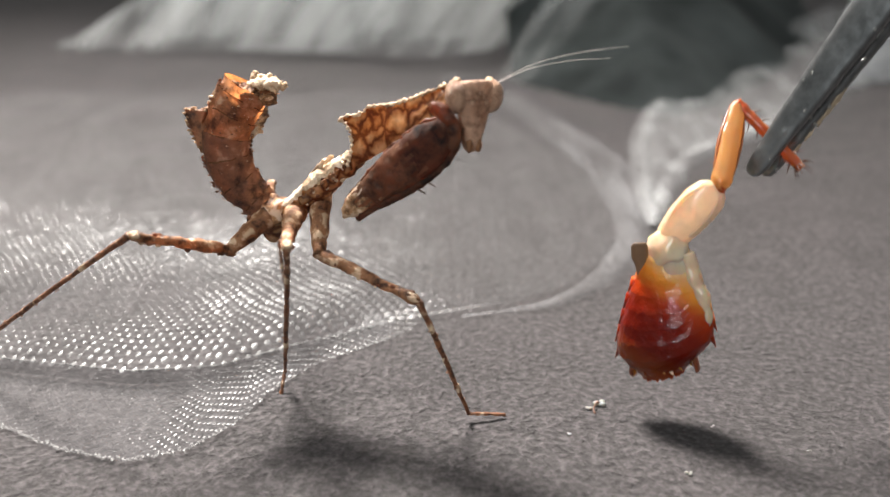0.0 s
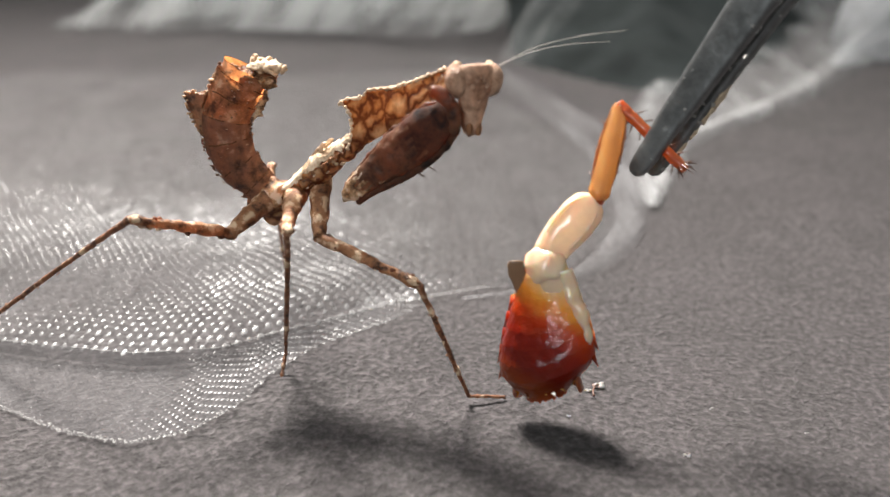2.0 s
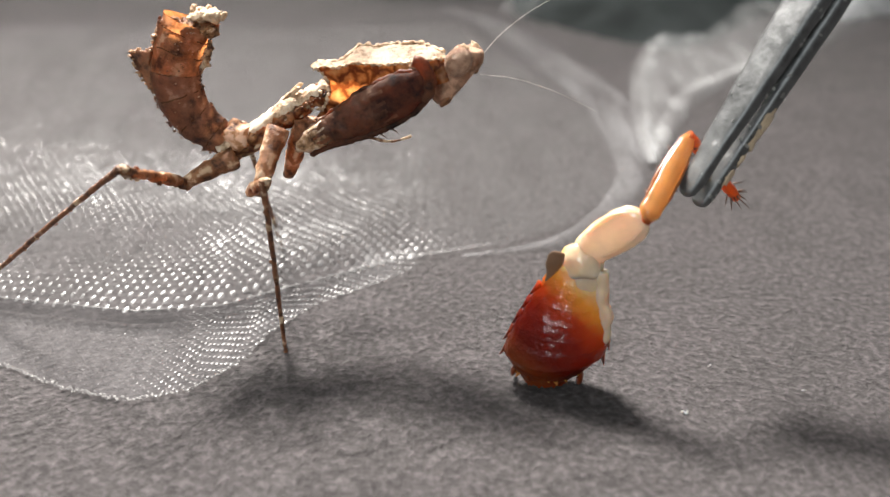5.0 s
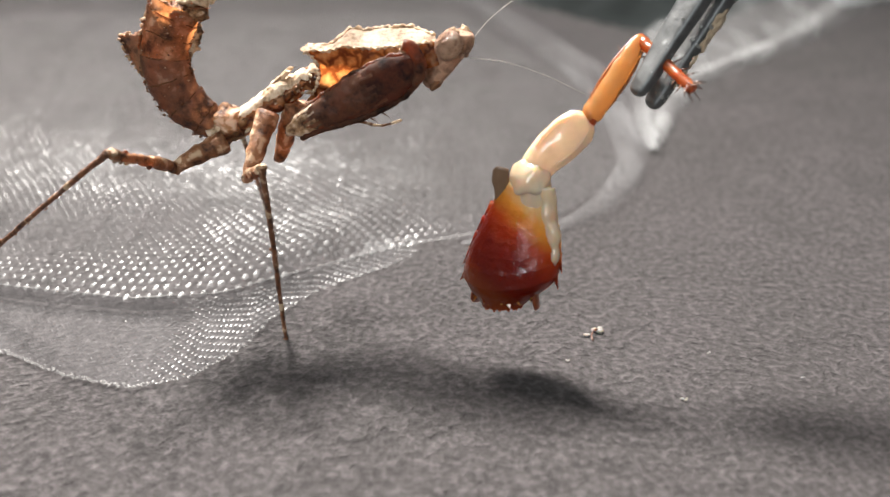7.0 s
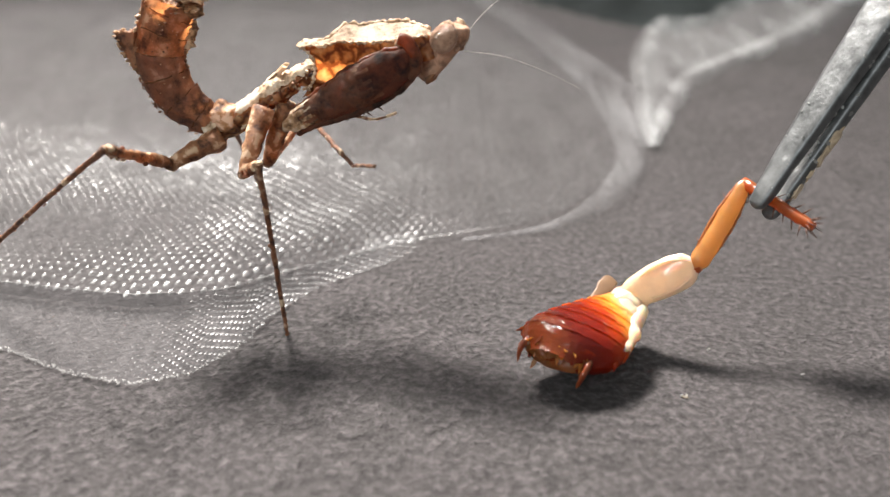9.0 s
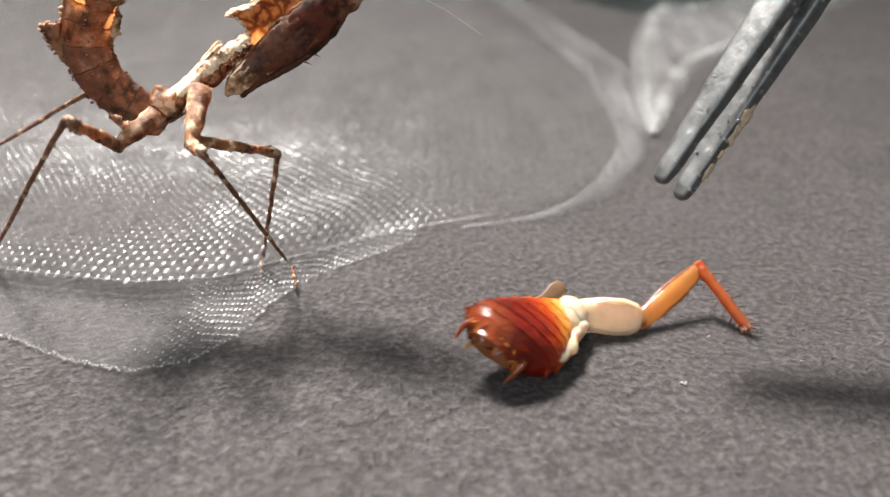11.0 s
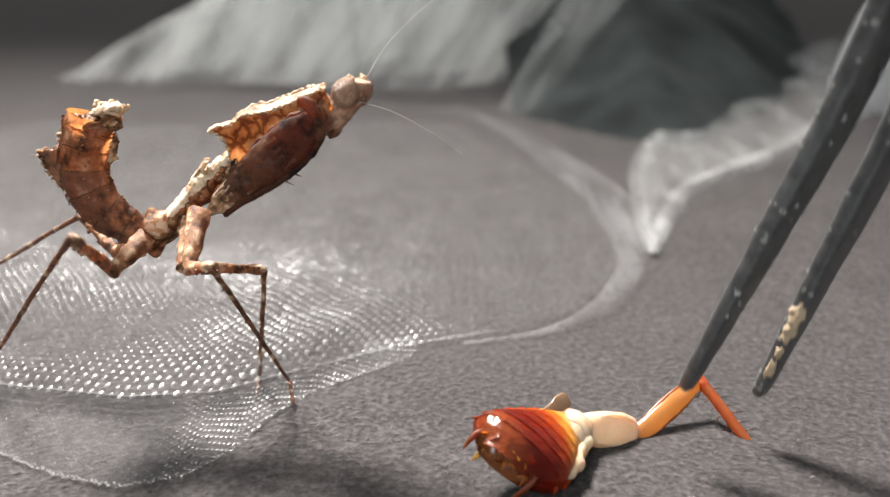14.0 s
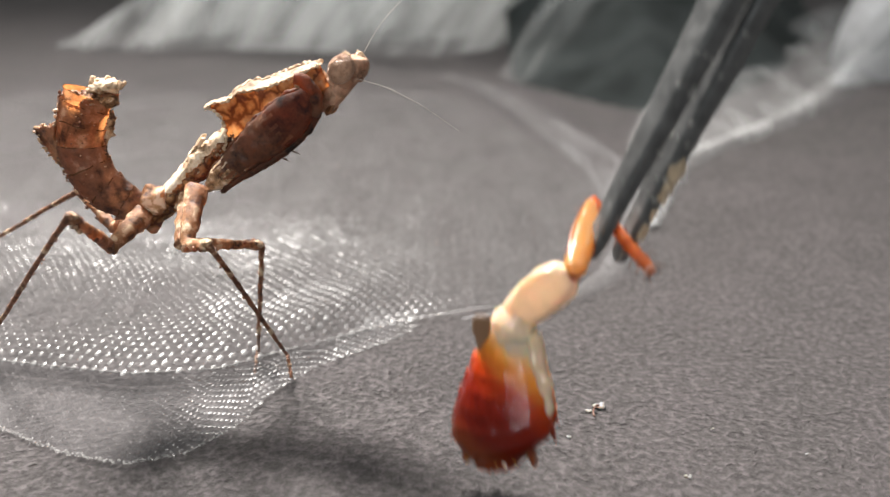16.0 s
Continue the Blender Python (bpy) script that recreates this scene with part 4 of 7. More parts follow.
def build_raptorial(key):
    # the femur: a broad flat leaf
    def upper(x):
        return curve_of(((-0.4, 0.5), (0.4, 1.0), (1.4, 1.35), (2.6, 1.5), (4.6, 1.5), (7.2, 1.12), (9.2, 0.8), (10.1, 0.45), (10.5, 0.0)), x)

    def lower(x):
        return curve_of(((-0.4, -0.3), (0.5, -0.9), (1.8, -1.3), (3.8, -1.4), (5.6, -1.22), (8, -0.75), (9.6, -0.65), (10.5, -0.2)), x)

    bm = bmesh.new()
    xs = [-0.4 + 10.9 * k / 60 for k in range(61)]
    tube(bm, [Vector((x, 0, (upper(x) + lower(x)) / 2)) for x in xs], lambda u: curve_of(((0, 0.35), (0.25, 0.75), (0.6, 0.6), (0.9, 0.42), (1, 0.15)), u), lambda u: (upper(-0.4 + 10.9 * u) - lower(-0.4 + 10.9 * u)) / 2, 34, 0.14, 5, (0, 0, 1), 0.5, lambda u, k: 1 if u > 0.8 + 0.06 * math.sin(k * 1.7) else (2 if u < 0.36 + 0.06 * math.sin(k * 2.3) else 0))
    ob = mantis_piece(key, "raptorial_leg", bm, (BARK_DARK, TAN, BLACKISH), "broad dark brown folded grasping foreleg")
    # ridge line and warty upper edge
    bm = bmesh.new()
    tube(bm, [Vector((x, -0.1, upper(x) + 0.02)) for x in xs[3:]], lambda u: 0.12 + 0.04 * math.sin(u * 90), lambda u: 0.1 + 0.04 * math.sin(u * 70), 8, 0.12, 4, (0, 0, 1), 0.3)
    part("foreleg_ridge", bm, BARK_DARK, ob, "warty upper edge")
    bm = bmesh.new()
    tube(bm, [Vector((x, -0.62 + 0.03 * x, 0.25 * upper(x) + 0.75 * lower(x) + 0.25)) for x in xs[6:54]], lambda u: 0.14 * math.sin(math.pi * (0.1 + 0.8 * u)), lambda u: 0.16, 8, 0.08, 9, (0, 0, 1), 0.5)
    part("foreleg_ridge", bm, BLACKISH, ob)
    # folded tibia under it, saw-edged
    bm = bmesh.new()
    tube(bm, [Vector((x, -0.2, lower(x) - 0.12)) for x in reversed(xs[5:57])], lambda u: curve_of(((0, 0.3), (0.3, 0.42), (1, 0.25)), u), lambda u: curve_of(((0, 0.22), (0.4, 0.32), (1, 0.2)), u), 12, 0.12, 8, (0, 0, 1), 0.4)
    tibia = part("foreleg_tibia", bm, BLACKISH, ob, "dark folded shin of the foreleg")
    for k in range(9):
        x = 1.2 + 0.85 * k
        bm = bmesh.new()
        spike(bm, (x, -0.25, lower(x) - 0.2), (x - 0.08, -0.3, lower(x) - 0.38), 0.13)
        part("tooth", bm, BARK_DARK, tibia)
    bm = bmesh.new()
    way = spline([(0.9, 0, -0.9), (0.2, 0.1, -0.5), (-0.3, 0.3, 0.3), (-0.3, 0.5, 1.2), (0.1, 0.6, 1.7)], 24)
    tube(bm, way, lambda u: 0.42, lambda u: curve_of(((0, 0.36), (0.5, 0.52), (1, 0.34)), u), 14, 0.14, 12, (0, 1, 0))
    coxa = part("foreleg_coxa", bm, BARK_DARK, ob)
    bm = bmesh.new()
    blob(bm, (0.25, -0.35, 1.35), (0.4, 0.22, 0.32), 3, 0.7, 3)
    part("pale_patch", bm, BARK_PALE, coxa, "cream wart at the foreleg's joint")
    for x, l in ((3.9, 0.8), (4.8, 0.9)) if key == "rapn" else ():
        bm = bmesh.new()
        spike(bm, (x, -0.2, lower(x) - 0.25), (x - 0.3, -0.35, lower(x) - 0.35 - l * 0.75), 0.09)
        part("spine", bm, SPINE, ob)
    if key == "rapn":
        bm = bmesh.new()
        tube(bm, spline([(0, 0, 0), (0.7, 0, 0.02), (1.25, 0, 0)], 10), lambda u: 0.11, lambda u: 0.11, 8, 0.05, 3)
        foot = part("foreleg_tarsus", bm, LEG, ob, "thin jointed brown foot with pale bands")
        for a, b, m in (((1.2, 0, 0), (1.9, 0, 0.12), BARK_PALE), ((1.85, 0, 0.1), (2.5, 0, 0.45), LEG), ((2.45, 0, 0.42), (3.05, 0, 0.85), BARK_PALE)):
            bm = bmesh.new()
            tube(bm, [Vector(a).lerp(Vector(b), k / 5) for k in range(6)], lambda u: 0.09, lambda u: 0.09, 7, 0.04, a[0])
            part("foot_joint", bm, m, foot)
        mantis_part["foretarsus"] = foot
    return ob


def build_walking_leg(leg, coxa, femur, tibia, tarsus):
    rnd = random.Random(leg)
    bm = bmesh.new()
    tube(bm, spline([(-0.3, 0, 0), (coxa * 0.5, 0, 0.08), (coxa + 0.15, 0, 0)], 16), lambda u: curve_of(((0, 0.85), (0.6, 0.62), (1, 0.42)), u), lambda u: curve_of(((0, 0.8), (0.6, 0.58), (1, 0.42)), u), 12, 0.16, 3)
    mantis_piece(leg + "coxa", "coxa", bm, THIGH)
    bm = bmesh.new()
    tube(bm, spline([(-0.15, 0, 0), (femur * 0.3, 0, 0.1), (femur * 0.7, 0, 0.05), (femur, 0, 0)], 30), lambda u: curve_of(((0, 0.36), (0.3, 0.42), (0.7, 0.3), (0.9, 0.34), (1, 0.26)), u), lambda u: curve_of(((0, 0.38), (0.3, 0.44), (0.7, 0.3), (0.9, 0.4), (1, 0.26)), u), 10, 0.12, rnd.random() * 9)
    ob = mantis_piece(leg + "femur", "femur", bm, THIGH)
    bm = bmesh.new()
    blob(bm, (femur * 0.93, 0, 0.12), (0.55, 0.34, 0.3), 3, 0.5, 2)
    for k in range(3):
        blob(bm, (femur * (0.7 + 0.08 * k), 0.1, -0.3), (0.22, 0.14, 0.2), k, 0.5, 2)
    part("knee_lobe", bm, BARK_PALE, ob, "cream warty knee")
    warts("wart_field", [Vector((femur * rnd.uniform(0.05, 0.95), 0.28 * math.cos(a), 0.3 * math.sin(a))) for a in [rnd.uniform(0, 6.28) for _ in range(9)]], BARK_PALE, ob, 5, 0.1)
    warts("wart_field", [Vector((femur * rnd.uniform(0.05, 0.95), 0.36 * math.cos(a), 0.3 * math.sin(a))) for a in [rnd.uniform(0, 6.28) for _ in range(16)]], BARK_DARK, ob, 6, 0.15)
    bm = bmesh.new()
    tube(bm, spline([(-0.1, 0, 0), (tibia * 0.3, 0, 0.06), (tibia * 0.7, 0, 0.0), (tibia, 0, 0)], 40), lambda u: curve_of(((0, 0.27), (0.1, 0.2), (0.6, 0.17), (1, 0.13)), u), lambda u: curve_of(((0, 0.27), (0.1, 0.2), (0.6, 0.17), (1, 0.13)), u), 8, 0.06, rnd.random() * 9)
    ob = mantis_piece(leg + "tibia", "tibia", bm, LEG)
    warts("wart_field", [Vector((tibia * rnd.uniform(0.02, 0.9), 0.18 * math.cos(a), 0.18 * math.sin(a))) for a in [rnd.uniform(0, 6.28) for _ in range(18)]], BARK_MID, ob, 7, 0.09)
    for u in (0.22, 0.5, 0.75):
        bm = bmesh.new()
        tube(bm, [Vector((tibia * u + k * 0.16 - 0.25, 0, 0.06 * (1 - u))) for k in range(5)], lambda v: 0.2 - 0.03 * u, lambda v: 0.2 - 0.03 * u, 8, 0.04, u * 7)
        part("pale_band", bm, BARK_PALE, ob)
    bm = bmesh.new()
    tube(bm, spline([(-0.08, 0, 0), (tarsus * 0.4, 0, 0.05), (tarsus, 0, 0)], 14), lambda u: 0.13 + 0.03 * math.sin(u * 25), lambda u: 0.11 + 0.03 * math.sin(u * 25), 8, 0.03, 2)
    ob = mantis_piece(leg + "tarsus", "tarsus", bm, LEG)
    for y in (-0.2, 0.2):
        bm = bmesh.new()
        spike(bm, (tarsus - 0.1, y * 0.2, 0), (tarsus + 0.25, y, -0.03), 0.05)
        part("claw", bm, SPINE, ob)


def build_antenna(key, length):
    bm = bmesh.new()
    tube(bm, spline([(0, 0, 0), (length * 0.3, 0, 0.45), (length * 0.65, 0, 0.4), (length, 0, 0)], 30), lambda u: 0.024 * (1 - 0.6 * u), lambda u: 0.024 * (1 - 0.6 * u), 6)
    mantis_piece(key, "antenna", bm, ANTENNA, "long thin pale antenna")


build_abdomen()
build_thorax()
build_prothorax()
build_mantis_head()
for key in ("rapn", "rapf"):
    build_raptorial(key)
build_walking_leg("hn", 3.6, 7.6, 23.91, 1.76)
build_walking_leg("q", 4.4, 3.6, 15.59, 2.0)
build_walking_leg("p", 4.4, 7.8, 9.82, 2.6)
build_walking_leg("hf", 2.5, 5.0, 14.18, 1.14)
build_antenna("a1", 8.0)
build_antenna("a2", 7.6)


# ---- roach piece ----
roach = thing("roach_piece", "glossy red-brown roach abdomen with one cream hind leg, held in forceps", "insect remains")
roach_part = {}


def build_roach():
    # abdomen along x from the torn end to the tail; z is its back
    rings = 8

    def girth(u):
        return curve_of(((0, 0.4), (0.1, 0.5), (0.3, 0.67), (0.5, 0.84), (0.65, 0.95), (0.76, 1.0), (0.84, 0.96), (0.9, 0.8), (0.95, 0.6), (1, 0.4)), u)

    def skin(u, a, lift=0.0):
        """Point of the abdomen's surface at u along it, a round it from one flank over the back."""
        g = girth(min(1.0, max(0.0, u)))
        y, z = math.cos(a) * (3.3 * g + lift), math.sin(a) * (1.85 * g + lift)
        f = 1 - (y / 3.45) ** 2
        return Vector((-0.2 + 9.0 * u + 0.8 * (f - 0.6) * min(1.0, u * 3) * (1 if z > 0 else 0.3) - 0.26 * y * min(1.0, 1.4 * u), y, z + 0.12 * math.sin(u * math.pi)))

    bm = bmesh.new()
    sides = 40
    rows = [[bm.verts.new(skin(0.93 * i / 24, 2 * math.pi * k / sides, -0.1 + 0.04 * noise.noise(Vector((i * 0.5, k * 0.5, 1))))) for k in range(sides)] for i in range(25)]
    dome = [[bm.verts.new(Vector((v.co.x + 0.45 * math.sin(f * 1.6) + 0.3 * noise.noise(v.co * 1.3 + Vector((f * 3, 0, 0))), v.co.y * (1 - 0.85 * f * f), v.co.z * (1 - 0.85 * f * f)))) for v in rows[-1]] for f in (0.15, 0.5, 0.8, 1.0)]
    rows += dome
    for i, (a, b) in enumerate(zip(rows, rows[1:])):
        for k in range(sides):
            f = bm.faces.new((a[k], a[(k + 1) % sides], b[(k + 1) % sides], b[k]))
            f.material_index = 1 if i >= 24 else 0
    bm.faces.new(rows[0][::-1])
    bm.faces.new(rows[-1])
    part("abdomen", bm, (ROACH, AMBER), roach, "wet glossy red-orange abdomen")
    # overlapping back plates with thin worn rear edges
    for r in range(rings):
        bm = bmesh.new()
        u0, u1 = r * 0.118 - 0.01, (r + 1) * 0.118 + 0.01
        grid = []
        for i in range(9):
            f = i / 8
            row_ = []
            for k in range(61):
                a = radians(-28 + 236 * k / 60)
                ragged = 0.02 * noise.noise(Vector((k * 0.5, r * 3.0, 0))) + 0.012 * noise.noise(Vector((k * 1.7, r, 4)))
                u = u0 + (u1 - u0 + (ragged if f > 0.8 else 0)) * f
                row_.append(bm.verts.new(skin(u, a, -0.03 + 0.03 * f + 0.045 * f ** 5 + 0.035 * noise.noise(Vector((r * 5 + f * 2, k * 0.3, 2))))))
            grid.append(row_)
        for a, b in zip(grid, grid[1:]):
            for k in range(60):
                bm.faces.new((a[k], a[k + 1], b[k + 1], b[k]))
        part("back_plate", bm, ROACH, roach)
    bm = bmesh.new()
    grid = [[bm.verts.new(skin(0.9 + 0.12 * f + (0.03 * noise.noise(Vector((k * 0.45, 3, 1))) if f > 0.7 else 0), radians(22 + 136 * k / 40), 0.06 + 0.1 * f)) for k in range(41)] for f in (0, 0.25, 0.5, 0.75, 1)]
    for a, b in zip(grid, grid[1:]):
        for k in range(40):
            bm.faces.new((a[k], a[k + 1], b[k + 1], b[k]))
    part("back_plate", bm, ROACH, roach)
    for r in range(2, rings):
        for sign in (-1, 1):
            q = skin((r + 1) * 0.118, 0 if sign > 0 else math.pi)
            bm = bmesh.new()
            far = 0.3 + 0.09 * (r - 2)
            spike(bm, q + Vector((-0.7, -sign * 0.34, 0.05)), q + Vector((far, sign * 0.28, -0.05)), 0.36, 8)
            part("margin_tooth", bm, ROACH, roach)
    for sign in (-1, 1):
        bm = bmesh.new()
        tube(bm, spline([(7.5 - 0.4 * sign, sign * 1.9, 0.3), (8.6 - 0.4 * sign, sign * 2.2, 0.1), (9.0 - 0.4 * sign, sign * 2.2, -0.4), (9.2 - 0.4 * sign, sign * 2.1, -1.1)], 16), lambda u: 0.22 * (1 - 0.9 * u ** 3), lambda u: 0.42 * (1 - 0.85 * u ** 2), 10, 0.06, 1)
        part("cercus", bm, CERCUS, roach, "red-brown blade-like tail feeler")
    rnd = random.Random(2)
    for k in range(64):
        a = radians(rnd.uniform(15, 165) if k % 8 else rnd.uniform(-60, 240))
        deep_in = rnd.random() ** 1.4
        q = skin(0.93, a, -0.08 - 0.7 * deep_in) + Vector((-0.2, 0, 0))
        out = Vector((rnd.uniform(0.3, 0.75), rnd.uniform(-0.5, 0.5), rnd.uniform(-0.9, 0.2)))
        broad = Vector((0, math.sin(a), -math.cos(a))) * rnd.uniform(0.1, 0.3)
        lift = Vector((0, math.cos(a), math.sin(a))) * 0.05
        bm = bmesh.new()
        corner = [bm.verts.new(p) for p in (q - broad, q + broad, q + out * 0.6 + broad * 0.8, q + out, q + out * 0.7 - broad * 0.7)]
        thick = [bm.verts.new(v.co - lift) for v in corner]
        bm.faces.new(corner)
        bm.faces.new(thick[::-1])
        for i in range(5):
            bm.faces.new((corner[i], thick[i], thick[(i + 1) % 5], corner[(i + 1) % 5]))
        part("tail_scrap", bm, GOLD if k % 4 else CERCUS, roach, "", False)
    for k in range(8):
        a = radians(-30 + 240 * k / 7 + rnd.uniform(-9, 9))
        q = skin(0.93, a, -0.03)
        broad = Vector((0, math.sin(a), -math.cos(a))) * rnd.uniform(0.3, 0.6)
        inward = Vector((0, -math.cos(a), -math.sin(a)))
        out = Vector((rnd.uniform(0.3, 0.85), 0, 0)) + inward * rnd.uniform(0.2, 0.6)
        bm = bmesh.new()
        corner = [bm.verts.new(p) for p in (q - broad, q + broad, q + out * 0.5 + broad * 0.9, q + out * 0.95 + broad * 0.2, q + out * 0.75 - broad * 0.5, q + out * 0.45 - broad * 0.9)]
        thick = [bm.verts.new(v.co + inward * 0.08) for v in corner]
        bm.faces.new(corner)
        bm.faces.new(thick[::-1])
        for i in range(6):
            bm.faces.new((corner[i], thick[i], thick[(i + 1) % 6], corner[(i + 1) % 6]))
        part("rim_lobe", bm, ROACH, roach, "", False)
    # torn flesh at the top and along one side
    bm = bmesh.new()
    blob(bm, (0.3, 0.1, 0.3), (1.4, 1.4, 1.0), 4, 0.15, 4)
    blob(bm, (1.4, 0.5, 0.6), (1.6, 1.0, 0.55), 7, 0.15, 3)
    part("torn_flesh", bm, FLESH, roach, "moist cream flesh")
    bm = bmesh.new()
    way = [skin(u, radians(16), -0.12) for u in (0.08, 0.2, 0.33, 0.46, 0.6, 0.74)]
    tube(bm, spline(way, 40), lambda u: curve_of(((0, 0.5), (0.3, 0.55), (0.6, 0.6), (0.8, 0.42), (1, 0.12)), u) * (1 + 0.15 * math.sin(u * 13)), lambda u: curve_of(((0, 0.6), (0.5, 0.55), (1, 0.12)), u), 12, 0.2, 15, (0, 0, 1), 0.9)
    part("side_fat", bm, FLESH, roach, "cream fat along the flank")
    bm = bmesh.new()
    tube(bm, spline([(2.2, -1.5, 0.4), (1.3, -1.6, 0.75), (0.5, -1.65, 1.0), (-0.2, -1.6, 1.15)], 16), lambda u: curve_of(((0, 0.3), (0.5, 0.55), (0.9, 0.58), (1, 0.4)), u), lambda u: 0.07, 10, 0.1, 3, (0, 0.3, 1), 0.6)
    part("wing_stub", bm, STUB, roach, "torn tan wing plate")
    # leg
    bm = bmesh.new()
    tube(bm, spline([(-0.7, 0, 0), (0.6, 0.1, 0.1), (2.4, 0.2, 0.15), (4.2, 0.1, 0.05), (5.3, -0.1, -0.1)], 44), lambda u: curve_of(((0, 0.5), (0.12, 0.75), (0.25, 1.1), (0.45, 1.3), (0.65, 1.38), (0.82, 1.2), (0.93, 0.8), (0.97, 0.5), (1, 0.3)), u), lambda u: curve_of(((0, 0.5), (0.3, 0.75), (0.6, 0.8), (0.9, 0.5), (1, 0.28)), u), 24, 0.1, 5, (0, 0, 1), 1.4)
    roach_part["femur"] = part("femur", bm, FLESH, roach, "plump cream-white thigh")
    for y in (1.05, -0.55):
        bm = bmesh.new()
        tube(bm, spline([(1.6, y * 1.1, 0.5), (2.9, y * 1.25, 0.45), (4.1, y * 1.1, 0.3), (5.0, y * 0.55, 0.1)], 16), lambda u: 0.22 * math.sin(math.pi * (0.12 + 0.8 * u)), lambda u: 0.3, 8, 0.06, y)
        part("thigh_ridge", bm, FLESH, roach_part["femur"])
    bm = bmesh.new()
    tube(bm, [Vector((4.95 + 0.1 * k, -0.08, -0.02)) for k in range(6)], lambda u: 0.5 - 0.1 * u, lambda u: 0.42, 12, 0.05, 6)
    part("knee_rim", bm, TARSUS, roach_part["femur"], "dark rim of the knee")
    bm = bmesh.new()
    tube(bm, spline([(-0.35, 0, 0), (0.4, 0, 0.1), (2.4, 0, 0.1), (5, 0, 0.05), (6.6, 0, 0)], 40), lambda u: curve_of(((0, 0.25), (0.08, 0.4), (0.25, 0.72), (0.6, 0.75), (0.9, 0.55), (1, 0.4)), u), lambda u: curve_of(((0, 0.25), (0.2, 0.5), (1, 0.35)), u), 16, 0.05, 8)
    roach_part["tibia"] = part("tibia", bm, TIBIA, roach, "translucent orange shin")
    for y in (-1, 1):
        bm = bmesh.new()
        tube(bm, spline([(0.1, y * 0.36, 0.1), (1.6, y * 0.7, 0.12), (4, y * 0.74, 0.1), (6.3, y * 0.46, 0.02)], 24), lambda u: 0.1, lambda u: 0.16, 8, 0.04, 2)
        part("shin_edge", bm, AMBER, roach_part["tibia"], "darker amber edge")
    for k in range(9):
        bm = bmesh.new()
        x = 1.2 + 0.6 * k
        sign = -1 if k % 3 else 1
        spike(bm, (x, sign * 0.6, 0.1), (x + 0.4, sign * 1.08, 0.15), 0.08)
        part("spine", bm, SPINE, roach_part["tibia"])
    bm = bmesh.new()
    tube(bm, spline([(-0.2, 0, 0), (1.2, 0, 0.08), (3.2, 0, 0.04), (6.0, 0, 0)], 30), lambda u: curve_of(((0, 0.42), (0.5, 0.38), (0.9, 0.38), (1, 0.3)), u), lambda u: curve_of(((0, 0.4), (0.5, 0.34), (0.9, 0.36), (1, 0.25)), u) * (1 + 0.08 * math.sin(u * 40)), 14, 0.07, 8)
    roach_part["tarsus"] = part("tarsus", bm, TARSUS, roach, "red-brown foot")
    rnd = random.Random(8)
    for k in range(9):
        a = 2 * math.pi * k / 9
        bm = bmesh.new()
        spike(bm, (5.6, 0.28 * math.cos(a), 0.26 * math.sin(a)), (6.1 + rnd.uniform(0.1, 0.8), rnd.uniform(0.5, 1.0) * math.cos(a), rnd.uniform(0.5, 1.0) * math.sin(a)), 0.07)
        part("bristle", bm, SPINE, roach_part["tarsus"], "thin dark bristle")
    for k in range(14):
        bm = bmesh.new()
        x = 0.6 + 0.38 * k
        sign = 1 if k % 2 else -1
        spike(bm, (x, sign * 0.25, 0.05), (x + 0.5, sign * (0.85 + 0.25 * rnd.random()), rnd.uniform(-0.2, 0.4)), 0.09)
        part("spine", bm, SPINE, roach_part["tarsus"])


build_roach()


# ---- forceps ----
forceps = thing("forceps", "worn dark steel forceps with curved narrow blunt tips", "forceps")
forceps_part = {}


def prong_way(x):
    """Sideways curve of a prong at x along it."""
    return -0.0115 * max(0.0, x - 17) ** 2 if x < 40 else -0.0115 * 23 ** 2 - 0.529 * (x - 40)


